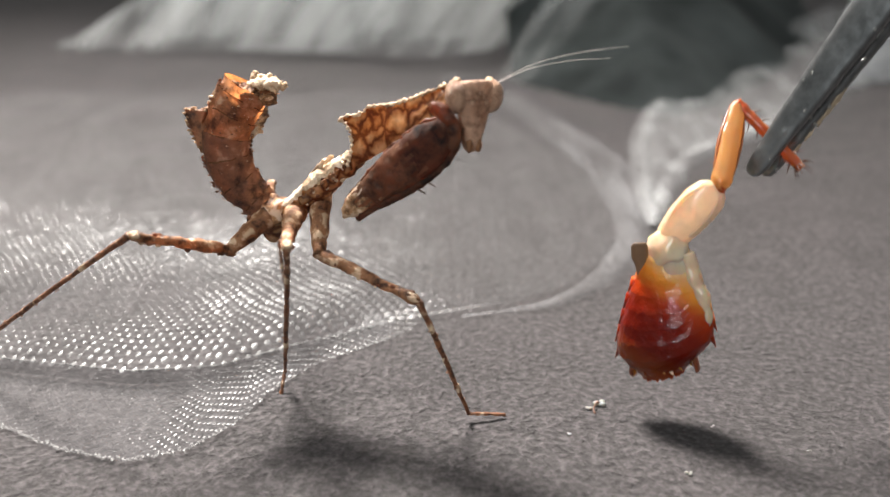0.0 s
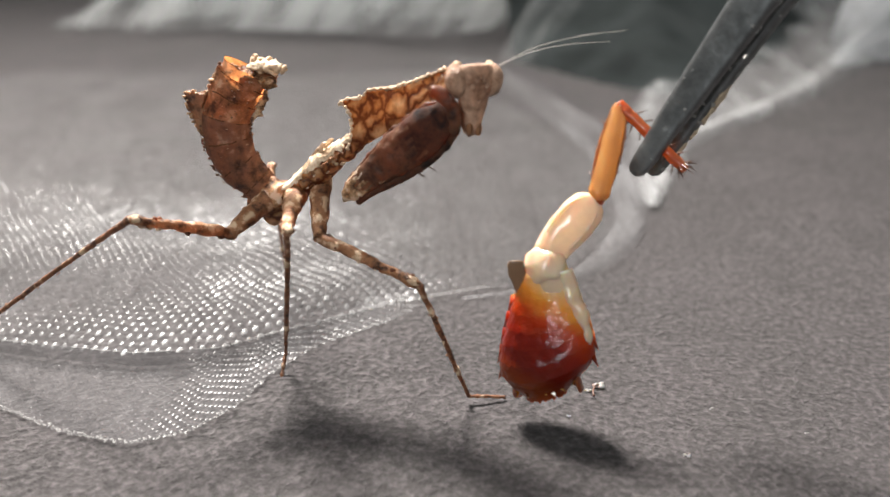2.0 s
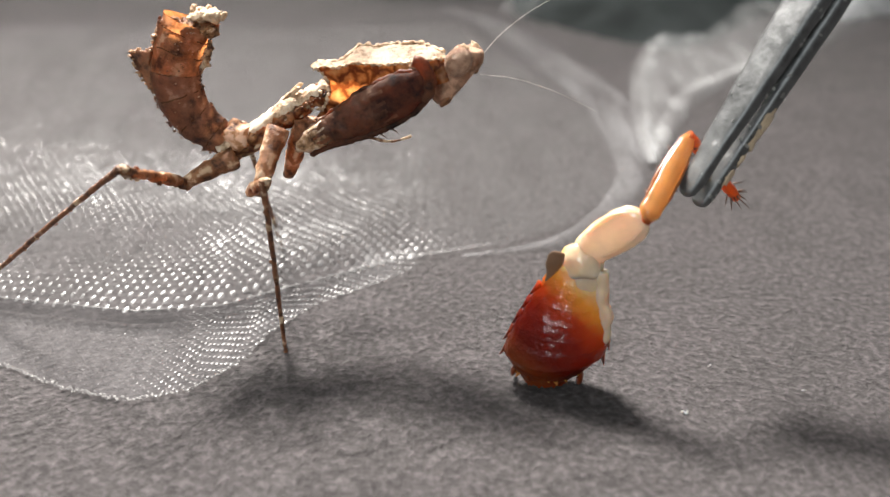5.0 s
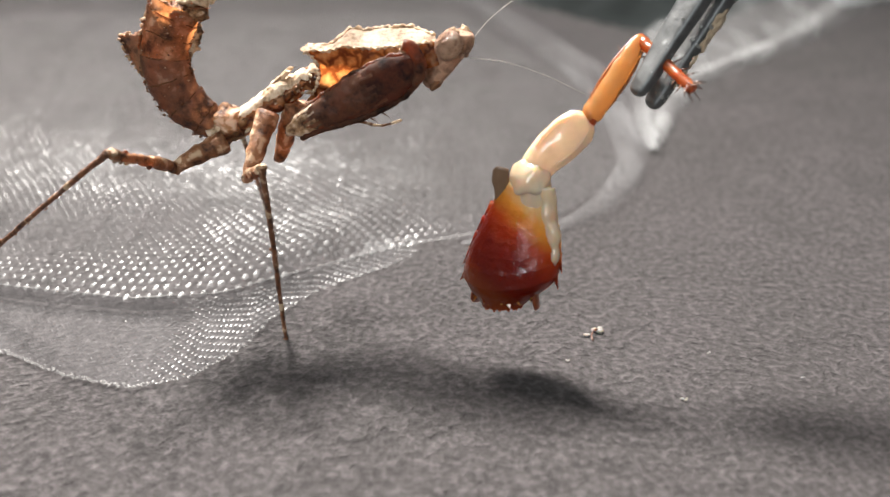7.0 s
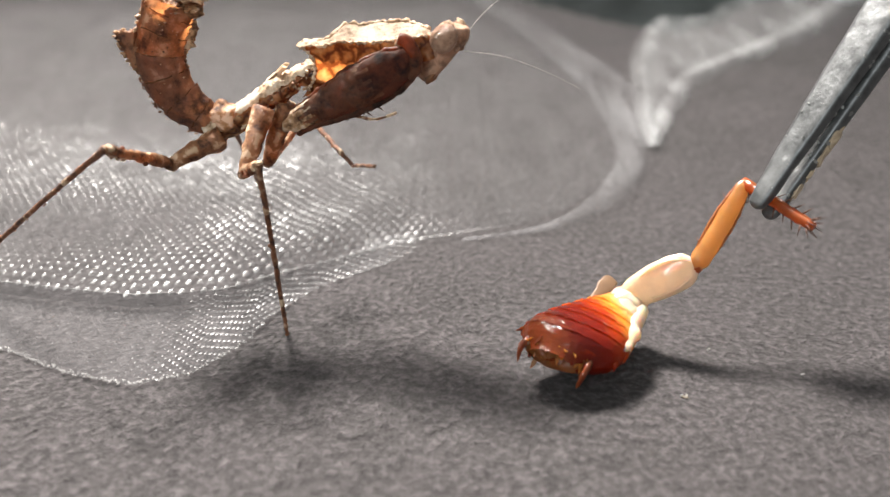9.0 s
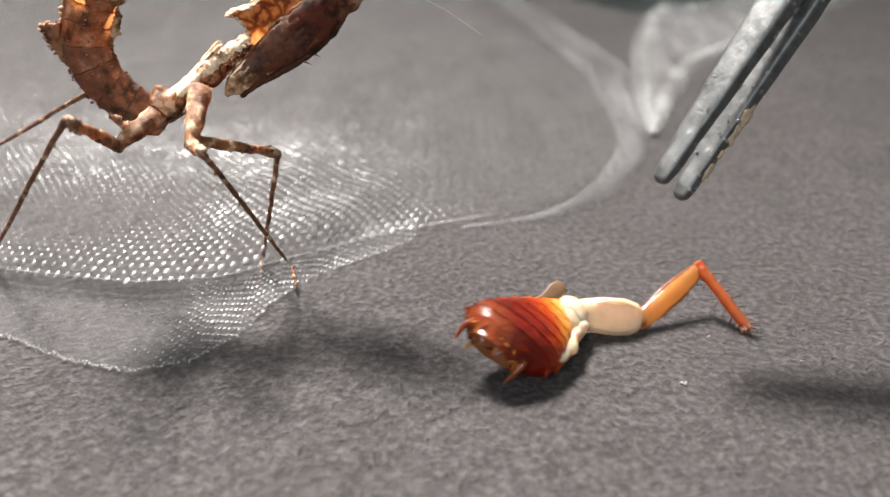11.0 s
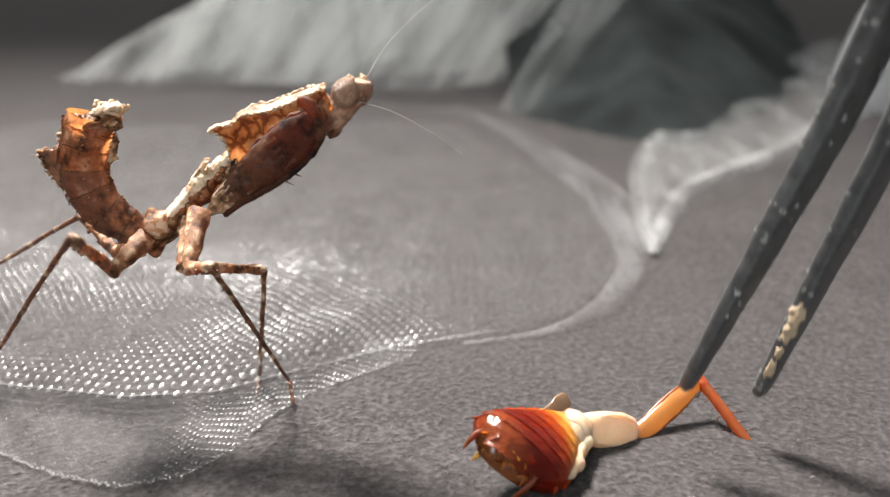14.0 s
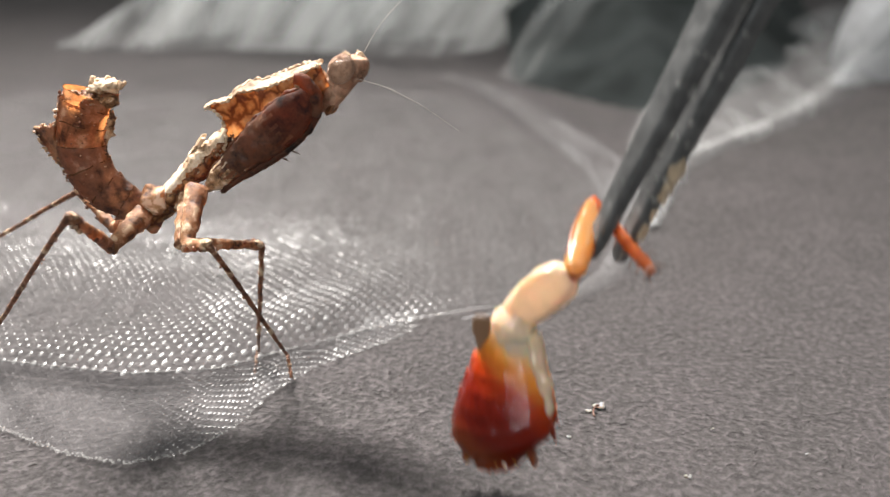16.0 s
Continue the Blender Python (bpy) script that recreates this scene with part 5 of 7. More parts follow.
def build_prong(key, sign):
    rnd = random.Random(sign + 5)
    bm = bmesh.new()
    n, sides = 190, 20
    cols = []

    def at(x, a, lift=0.0):
        d = Vector((1, (prong_way(x + 0.1) - prong_way(x - 0.1)) / 0.2, 0)).normalized()
        side = Vector((-d.y, d.x, 0))
        w = curve_of(((0, 0.12), (0.1, 0.36), (0.3, 0.52), (0.6, 0.6), (1.2, 0.68), (6, 0.96), (14, 1.35), (30, 1.85), (70, 2.6)), x)
        t = curve_of(((0, 0.1), (0.1, 0.26), (0.3, 0.36), (1, 0.42), (6, 0.52), (14, 0.68), (30, 0.9), (70, 1.0)), x)
        ca, sa = math.cos(a), math.sin(a)
        ca, sa = math.copysign(abs(ca) ** 0.42, ca), math.copysign(abs(sa) ** 0.42, sa)
        return Vector((x, prong_way(x), 0)) + side * ca * (w + lift) + Vector((0, 0, sa * (t + lift)))

    for i in range(n):
        x = 70 * (i / (n - 1)) ** 1.5
        ring = []
        for k in range(sides):
            a = 2 * math.pi * (k + 0.5) / sides
            q = at(x, a)
            lift = 0.05 * noise.noise(q * 0.5 + Vector((sign * 9, 0, 0))) + 0.018 * noise.noise(q * 2.2 + Vector((0, sign * 5, 0)))
            ring.append(bm.verts.new(at(x, a, lift * min(1.0, x / 1.5 + 0.2))))
        cols.append(ring)
    for a, b in zip(cols, cols[1:]):
        for k in range(sides):
            bm.faces.new((a[k], a[(k + 1) % sides], b[(k + 1) % sides], b[k]))
    bm.faces.new(cols[0][::-1])
    bm.faces.new(cols[-1])
    ob = part("prong", bm, STEEL, forceps)
    forceps_part[key] = ob
    # flakes of worn coating
    for k in range(44):
        x = 0.8 + 34 * rnd.random() ** 1.3
        a = radians(rnd.choice((90, 90, 75, 180, 180, 165, 200, 150, 270)) + rnd.uniform(-25, 25))
        size = rnd.uniform(0.06, 0.17) * (1 + x / 25)
        q = at(x, a, -0.01)
        out = (q - Vector((x, prong_way(x), 0))).normalized()
        along = Vector((1, 0, 0)) - out * out.x
        along.normalize()
        across = out.cross(along)
        bm = bmesh.new()
        n = rnd.randrange(5, 8)
        edge = [q + (along * math.cos(6.2832 * v / n) * rnd.uniform(0.5, 1.1) + across * math.sin(6.2832 * v / n) * rnd.uniform(0.6, 1.7)) * size for v in range(n)]
        low = [bm.verts.new(p - out * 0.03) for p in edge]
        top = [bm.verts.new(p + out * rnd.uniform(0.01, 0.05)) for p in edge]
        bm.faces.new(top)
        bm.faces.new(low[::-1])
        for v in range(n):
            bm.faces.new((low[v], low[(v + 1) % n], top[(v + 1) % n], top[v]))
        part("flake", bm, FLAKE, ob, "pale grey flake of worn coating", False)
    if sign < 0:
        for x, l, w in ((2.6, 0.7, 0.3), (3.9, 0.5, 0.25), (5.6, 0.9, 0.4), (6.9, 0.8, 0.5)):
            bm = bmesh.new()
            blob(bm, at(x, radians(192), -0.08), (l, w, 0.2), x, 0.7, 3, Matrix.Rotation(radians(100), 3, "X"))
            part("dried_residue", bm, RESIDUE, ob, "tan dried residue")
    return ob


build_prong("front", 1)
build_prong("back", -1)
bm = bmesh.new()
tube(bm, spline([(64, -18.6, 0), (70, -22, 0), (80, -27.2, 0), (92, -33.4, 0)], 24), lambda u: curve_of(((0, 1.6), (0.25, 2.6), (1, 3.0)), u), lambda u: curve_of(((0, 0.5), (0.25, 2.2), (1, 1.9)), u), 16, 0.08, 3)
part("spring_end", bm, STEEL, forceps, "joined end of the two prongs")


# ---- crumbs on the paper ----
def build_crumb(x, y, size, seed):
    bm = bmesh.new()
    rnd = random.Random(seed)
    for k in range(3):
        blob(bm, (x + rnd.uniform(-1, 1) * size, y + rnd.uniform(-1, 1) * size, size * 0.35), (size * rnd.uniform(0.4, 0.8), size * 0.5, size * 0.4), k, 0.7, 2)
    ob = part("crumb", bm, CRUMB)
    if size > 0.3:
        bm = bmesh.new()
        tube(bm, spline([(x + 0.1, y, size * 0.5), (x - 0.25, y - 0.3, 0.3), (x - 0.5, y - 0.9, 0.15), (x - 0.45, y - 1.4, 0.08)], 12), lambda u: 0.06, lambda u: 0.06, 6, 0.02, 1)
        part("thread", bm, SPINE, ob, "thin dark thread")
    return tagged(ob, "tiny whitish moist crumb on the dark paper", "crumb", "crumbs")


for k, (x, y, size) in enumerate(((11.0, -2.6, 0.4), (10.3, -3.3, 0.22), (15.5, -11.8, 0.18), (8.5, -6.8, 0.14), (18.4, -5.7, 0.12), (24, -9, 0.1))):
    build_crumb(x, y, size, k)


def motions():
    # the mantis: waits, hops back, turns, settles
    walk(mantis, [
        (0, pose(-0.01246, 0.00100, 0.01371, 0.0, -33.4, -21.0)),
        (3.1, pose(-0.01246, 0.00100, 0.01371, 0.0, -33.4, -21.0)),
        (3.2, pose(-0.01347, 0.00100, 0.01370, 0.0, -30.4, -11.4)),
        (3.35, pose(-0.01448, 0.00100, 0.01368, 0.0, -26.8, -2.4)),
        (4, pose(-0.01458, 0.00100, 0.01370, 0.0, -26.8, -2.4)),
        (5.2, pose(-0.01476, 0.00100, 0.01376, 0.0, -26.8, -2.4)),
        (7.3, pose(-0.01538, 0.00100, 0.01398, 0.0, -26.8, -2.4)),
        (8.7, pose(-0.01538, 0.00100, 0.01398, 0.0, -26.8, -2.4)),
        (10.8, pose(-0.02055, 0.00100, 0.01506, 0.0, -28.3, 18.1)),
        (11, pose(-0.02055, 0.00100, 0.01506, 0.0, -28.3, 18.1)),
        (11.5, pose(-0.02107, 0.00100, 0.01474, 0.0, -35.1, 12.3)),
        (12, pose(-0.02097, 0.00100, 0.01424, 0.0, -37.5, 8.1)),
        (14.5, pose(-0.02097, 0.00100, 0.01424, 0.0, -37.5, 8.1)),
        (15, pose(-0.02103, 0.00100, 0.01429, 0.0, -37.5, 8.1)),
        (15.5, pose(-0.02112, 0.00100, 0.01437, 0.0, -37.5, 8.1)),
        (16, pose(-0.02121, 0.00100, 0.01446, 0.0, -37.5, 8.1))])
    walk(mantis_part["abdomen"], [
        (0, pose(0.00000, 0.00000, 0.00000, 13.3, 30.9, 24.7)),
        (3.1, pose(0.00000, 0.00000, 0.00000, 13.3, 30.9, 24.7)),
        (3.2, pose(-0.00009, -0.00005, 0.00038, 6.4, 25.8, 12.7)),
        (3.35, pose(-0.00027, -0.00002, 0.00073, 1.1, 19.8, 2.5)),
        (8.7, pose(-0.00027, -0.00002, 0.00073, 1.1, 19.8, 2.5)),
        (10.8, pose(-0.00056, 0.00011, -0.00035, -8.8, 16.0, -18.5)),
        (11, pose(-0.00056, 0.00011, -0.00035, -8.8, 16.0, -18.5)),
        (11.5, pose(-0.00059, 0.00006, -0.00032, -7.5, 19.3, -12.6)),
        (12, pose(-0.00062, 0.00005, -0.00026, -5.5, 25.2, -8.8)),
        (16, pose(-0.00062, 0.00005, -0.00026, -5.5, 25.2, -8.8))])
    walk(mantis_part["thorax"], [
        (0, pose(0.00000, 0.00000, -0.00120, 0.0, -6.0, 0.0)),
        (3.1, pose(0.00000, 0.00000, -0.00120, 0.0, -6.0, 0.0)),
        (3.2, pose(0.00000, 0.00000, -0.00055, 0.0, -5.5, 0.0)),
        (3.35, pose(0.00000, 0.00000, 0.00010, 0.0, -5.0, 0.0)),
        (8.7, pose(0.00000, 0.00000, 0.00010, 0.0, -5.0, 0.0)),
        (10.8, pose(0.00000, 0.00000, -0.00115, 0.0, -6.0, 0.0)),
        (11, pose(0.00000, 0.00000, -0.00115, 0.0, -6.0, 0.0)),
        (11.5, pose(0.00000, 0.00000, -0.00115, 0.0, -6.0, 0.0)),
        (12, pose(0.00000, 0.00000, -0.00115, 0.0, -6.0, 0.0)),
        (16, pose(0.00000, 0.00000, -0.00115, 0.0, -6.0, 0.0))])
    walk(mantis_part["prothorax"], [
        (0, pose(0.00850, -0.00006, 0.00009, -4.2, 1.3, -6.5)),
        (3.1, pose(0.00850, -0.00006, 0.00009, -4.2, 1.3, -6.5)),
        (3.2, pose(0.00804, -0.00010, 0.00037, 10.6, 6.4, -6.2)),
        (3.35, pose(0.00780, -0.00026, 0.00067, 23.0, 11.5, -6.4)),
        (8.7, pose(0.00780, -0.00026, 0.00067, 23.0, 11.5, -6.4)),
        (10.8, pose(0.00800, 0.00007, -0.00011, 8.6, -3.5, -13.5)),
        (11, pose(0.00800, 0.00007, -0.00011, 8.6, -3.5, -13.5)),
        (11.5, pose(0.00766, 0.00007, -0.00009, 7.2, 2.0, -13.0)),
        (12, pose(0.00766, 0.00008, -0.00008, 4.7, 4.5, -15.9)),
        (16, pose(0.00766, 0.00008, -0.00008, 4.7, 4.5, -15.9))])
    walk(mantis_part["head"], [
        (0, pose(0.01730, -0.00114, -0.00099, -30.4, 27.0, -55.7)),
        (3.1, pose(0.01730, -0.00114, -0.00099, -30.4, 27.0, -55.7)),
        (3.2, pose(0.01680, -0.00135, -0.00110, -40.0, 53.2, -49.1)),
        (3.35, pose(0.01667, -0.00152, -0.00130, -31.4, 60.0, -39.7)),
        (8.7, pose(0.01667, -0.00152, -0.00130, -31.4, 60.0, -39.7)),
        (10.8, pose(0.01695, -0.00275, 0.00047, -43.7, 53.2, -68.2)),
        (11, pose(0.01695, -0.00275, 0.00047, -43.7, 53.2, -68.2)),
        (11.5, pose(0.01672, -0.00263, -0.00039, -53.1, 58.4, -71.1)),
        (12, pose(0.01654, -0.00303, -0.00124, -56.0, 61.6, -70.2)),
        (16, pose(0.01654, -0.00303, -0.00124, -56.0, 61.6, -70.2))])
    walk(mantis_part["rapn"], [
        (0, pose(0.01645, -0.00229, -0.00184, 1.9, 7.2, 177.3)),
        (3.1, pose(0.01645, -0.00229, -0.00184, 1.9, 7.2, 177.3)),
        (3.2, pose(0.01541, -0.00253, -0.00146, 2.1, 4.9, 176.6)),
        (3.35, pose(0.01478, -0.00254, -0.00118, 2.2, 2.4, 175.7)),
        (8.7, pose(0.01478, -0.00254, -0.00118, 2.2, 2.4, 175.7)),
        (10.8, pose(0.01476, -0.00329, -0.00023, 7.0, 10.5, 168.3)),
        (11, pose(0.01476, -0.00329, -0.00023, 7.0, 10.5, 168.3)),
        (11.5, pose(0.01459, -0.00332, -0.00082, 8.0, 3.3, 169.0)),
        (12, pose(0.01443, -0.00376, -0.00123, 10.4, 4.2, 167.0)),
        (16, pose(0.01443, -0.00376, -0.00123, 10.4, 4.2, 167.0))])
    walk(mantis_part["foretarsus"], [
        (0, pose(0.0072, 0.0003, -0.0007, 180, 175, 0)),
        (3.1, pose(0.0072, 0.0003, -0.0007, 180, 175, 0)),
        (3.35, pose(0.0058, -0.0003, -0.0014, 180, 138, 0)),
        (8.7, pose(0.0058, -0.0003, -0.0014, 180, 138, 0)),
        (10.8, pose(0.0072, 0.0003, -0.0007, 180, 175, 0)),
        (16, pose(0.0072, 0.0003, -0.0007, 180, 175, 0))])
    walk(mantis_part["rapf"], [
        (0, pose(0.01509, 0.00070, -0.00187, 2.5, 7.2, 176.6)),
        (3.1, pose(0.01509, 0.00070, -0.00187, 2.5, 7.2, 176.6)),
        (3.2, pose(0.01443, 0.00061, -0.00184, 2.8, 5.0, 175.5)),
        (3.35, pose(0.01422, 0.00066, -0.00185, 3.0, 2.7, 174.3)),
        (8.7, pose(0.01422, 0.00066, -0.00185, 3.0, 2.7, 174.3)),
        (10.8, pose(0.01505, -0.00015, -0.00119, 8.2, 11.0, 166.4)),
        (11, pose(0.01505, -0.00015, -0.00119, 8.2, 11.0, 166.4)),
        (11.5, pose(0.01446, -0.00011, -0.00158, 9.2, 3.7, 167.3)),
        (12, pose(0.01410, -0.00054, -0.00180, 11.5, 4.4, 165.6)),
        (16, pose(0.01410, -0.00054, -0.00180, 11.5, 4.4, 165.6))])
    walk(mantis_part["hncoxa"], [
        (0, pose(0.00006, -0.00092, -0.00065, -63.1, 9.1, -120.5)),
        (3.1, pose(0.00006, -0.00092, -0.00065, -63.1, 9.1, -120.5)),
        (3.2, pose(-0.00014, -0.00099, -0.00050, -56.6, 1.1, -135.9)),
        (3.35, pose(-0.00034, -0.00101, -0.00039, -48.5, -3.5, -152.1)),
        (8.7, pose(-0.00034, -0.00101, -0.00039, -48.5, -3.5, -152.1)),
        (10.8, pose(-0.00032, -0.00109, -0.00086, -46.1, -6.0, -144.1)),
        (11, pose(-0.00032, -0.00109, -0.00086, -46.1, -6.0, -144.1)),
        (11.5, pose(-0.00067, -0.00099, -0.00069, -53.5, -5.4, -124.1)),
        (12, pose(-0.00069, -0.00099, -0.00069, -56.7, -2.7, -123.5)),
        (16, pose(-0.00069, -0.00099, -0.00069, -56.7, -2.7, -123.5))])
    walk(mantis_part["hnfemur"], [
        (0, pose(-0.00175, -0.00398, -0.00121, -71.6, -32.1, -102.0)),
        (3.1, pose(-0.00175, -0.00398, -0.00121, -71.6, -32.1, -102.0)),
        (3.2, pose(-0.00269, -0.00346, -0.00057, -70.1, -32.0, -97.8)),
        (3.35, pose(-0.00352, -0.00269, -0.00017, -64.9, -30.8, -93.8)),
        (8.7, pose(-0.00352, -0.00269, -0.00017, -64.9, -30.8, -93.8)),
        (10.8, pose(-0.00322, -0.00319, -0.00048, -67.6, -39.4, -95.4)),
        (11, pose(-0.00322, -0.00319, -0.00048, -67.6, -39.4, -95.4)),
        (11.5, pose(-0.00268, -0.00396, -0.00035, -85.1, -41.2, -81.9)),
        (12, pose(-0.00268, -0.00399, -0.00052, -79.4, -33.0, -74.5)),
        (16, pose(-0.00268, -0.00399, -0.00052, -79.4, -33.0, -74.5))])
    walk(mantis_part["hntibia"], [
        (0, pose(-0.00309, -0.01028, 0.00282, -30.6, 1.0, 172.3)),
        (3.1, pose(-0.00309, -0.01028, 0.00282, -30.6, 1.0, 172.3)),
        (3.2, pose(-0.00354, -0.00967, 0.00335, -24.8, 5.9, 162.9)),
        (3.35, pose(-0.00395, -0.00920, 0.00372, -20.6, 11.8, 153.9)),
        (8.7, pose(-0.00395, -0.00920, 0.00372, -20.6, 11.8, 153.9)),
        (10.8, pose(-0.00377, -0.00904, 0.00434, 1.4, 24.7, 129.5)),
        (11, pose(-0.00377, -0.00904, 0.00434, 1.4, 24.7, 129.5)),
        (11.5, pose(-0.00188, -0.00962, 0.00465, 4.7, 18.9, 135.6)),
        (12, pose(-0.00098, -0.01013, 0.00361, 5.3, 12.9, 138.4)),
        (16, pose(-0.00098, -0.01013, 0.00361, 5.3, 12.9, 138.4))])
    walk(mantis_part["hntarsus"], [
        (0, pose(-0.02678, -0.00709, 0.00242, -56.8, -0.1, -151.6)),
        (3.1, pose(-0.02678, -0.00709, 0.00242, -56.8, -0.1, -151.6)),
        (3.2, pose(-0.02680, -0.00250, 0.00084, -50.2, -0.2, -160.8)),
        (3.35, pose(-0.02599, 0.00157, -0.00141, -44.4, 1.6, -169.7)),
        (8.7, pose(-0.02599, 0.00157, -0.00141, -44.4, 1.6, -169.7)),
        (10.8, pose(-0.01824, 0.00851, -0.00614, -37.3, 3.7, 173.8)),
        (11, pose(-0.01824, 0.00851, -0.00614, -37.3, 3.7, 173.8)),
        (11.5, pose(-0.01888, 0.00702, -0.00351, -39.9, -3.3, 178.8)),
        (12, pose(-0.01917, 0.00604, -0.00197, -42.4, -5.7, -177.7)),
        (16, pose(-0.01917, 0.00604, -0.00197, -42.4, -5.7, -177.7))])
    walk(mantis_part["qcoxa"], [
        (0, pose(0.00220, -0.00061, -0.00136, -47.8, 12.1, -71.9)),
        (3.1, pose(0.00220, -0.00061, -0.00136, -47.8, 12.1, -71.9)),
        (3.2, pose(0.00293, -0.00094, -0.00081, -52.3, 23.3, -101.6)),
        (3.35, pose(0.00359, -0.00137, -0.00012, -59.1, 35.4, -132.8)),
        (8.7, pose(0.00359, -0.00137, -0.00012, -59.1, 35.4, -132.8)),
        (10.8, pose(0.00331, -0.00263, -0.00066, -43.3, 19.6, -121.6)),
        (11, pose(0.00331, -0.00263, -0.00066, -43.3, 19.6, -121.6)),
        (11.5, pose(0.00352, -0.00226, -0.00081, -53.6, 25.7, -125.2)),
        (12, pose(0.00368, -0.00207, -0.00158, -56.0, 23.0, -120.6)),
        (16, pose(0.00368, -0.00207, -0.00158, -56.0, 23.0, -120.6))])
    walk(mantis_part["qfemur"], [
        (0, pose(0.00354, -0.00470, -0.00229, -43.7, 10.3, -64.0)),
        (3.1, pose(0.00354, -0.00470, -0.00229, -43.7, 10.3, -64.0)),
        (3.2, pose(0.00203, -0.00452, -0.00215, -34.8, -0.7, -57.6)),
        (3.35, pose(0.00075, -0.00402, -0.00227, -20.6, -11.4, -51.0)),
        (4, pose(0.00080, -0.00402, -0.00230, -20.6, -11.4, -51.0)),
        (5.2, pose(0.00088, -0.00402, -0.00238, -20.6, -11.4, -51.0)),
        (7.3, pose(0.00115, -0.00400, -0.00267, -20.6, -11.4, -51.0)),
        (8.7, pose(0.00115, -0.00400, -0.00267, -20.6, -11.4, -51.0)),
        (10.8, pose(0.00114, -0.00616, -0.00213, -30.4, -6.7, -79.8)),
        (11, pose(0.00114, -0.00616, -0.00213, -30.4, -6.7, -79.8)),
        (11.5, pose(0.00123, -0.00550, -0.00272, -23.2, 1.4, -61.9)),
        (12, pose(0.00162, -0.00556, -0.00330, -22.1, 2.4, -55.9)),
        (16, pose(0.00162, -0.00556, -0.00330, -22.1, 2.4, -55.9))])
    walk(mantis_part["qtibia"], [
        (0, pose(0.00509, -0.00788, -0.00293, 108.8, 30.6, 146.3)),
        (3.1, pose(0.00509, -0.00788, -0.00293, 108.8, 30.6, 146.3)),
        (3.2, pose(0.00377, -0.00749, -0.00197, 168.3, 44.8, 145.5)),
        (3.35, pose(0.00270, -0.00678, -0.00129, -159.9, 60.1, 151.2)),
        (4, pose(0.00278, -0.00677, -0.00135, -159.9, 60.1, 151.2)),
        (5.2, pose(0.00292, -0.00677, -0.00148, -159.9, 60.1, 151.2)),
        (7.3, pose(0.00337, -0.00674, -0.00196, -159.9, 60.1, 151.2)),
        (8.7, pose(0.00337, -0.00674, -0.00196, -159.9, 60.1, 151.2)),
        (10.8, pose(0.00177, -0.00968, -0.00171, 108.6, 59.7, 92.8)),
        (11, pose(0.00177, -0.00968, -0.00171, 108.6, 59.7, 92.8)),
        (11.5, pose(0.00293, -0.00868, -0.00280, 124.7, 57.2, 108.8)),
        (12, pose(0.00364, -0.00853, -0.00346, 124.3, 52.1, 114.3)),
        (16, pose(0.00364, -0.00853, -0.00346, 124.3, 52.1, 114.3))])
    walk(mantis_part["qtarsus"], [
        (0, pose(-0.00607, -0.00043, -0.01087, -80.1, 46.7, -130.5)),
        (3.1, pose(-0.00607, -0.00043, -0.01087, -80.1, 46.7, -130.5)),
        (3.2, pose(-0.00439, -0.00188, -0.01180, -77.7, 53.9, -133.4)),
        (3.35, pose(-0.00291, -0.00370, -0.01241, -72.2, 63.1, -130.8)),
        (4, pose(-0.00283, -0.00369, -0.01247, -72.2, 63.1, -130.8)),
        (5.2, pose(-0.00269, -0.00369, -0.01260, -72.2, 63.1, -130.8)),
        (7.3, pose(-0.00224, -0.00366, -0.01308, -72.2, 63.1, -130.8)),
        (8.7, pose(-0.00224, -0.00366, -0.01308, -72.2, 63.1, -130.8)),
        (10.8, pose(0.00136, -0.00113, -0.01637, -37.4, 22.1, -106.5)),
        (11, pose(0.00136, -0.00113, -0.01637, -37.4, 22.1, -106.5)),
        (11.5, pose(0.00008, -0.00032, -0.01648, -45.3, 23.2, -104.6)),
        (12, pose(-0.00040, 0.00038, -0.01601, -48.5, 25.1, -102.5)),
        (16, pose(-0.00040, 0.00038, -0.01601, -48.5, 25.1, -102.5))])
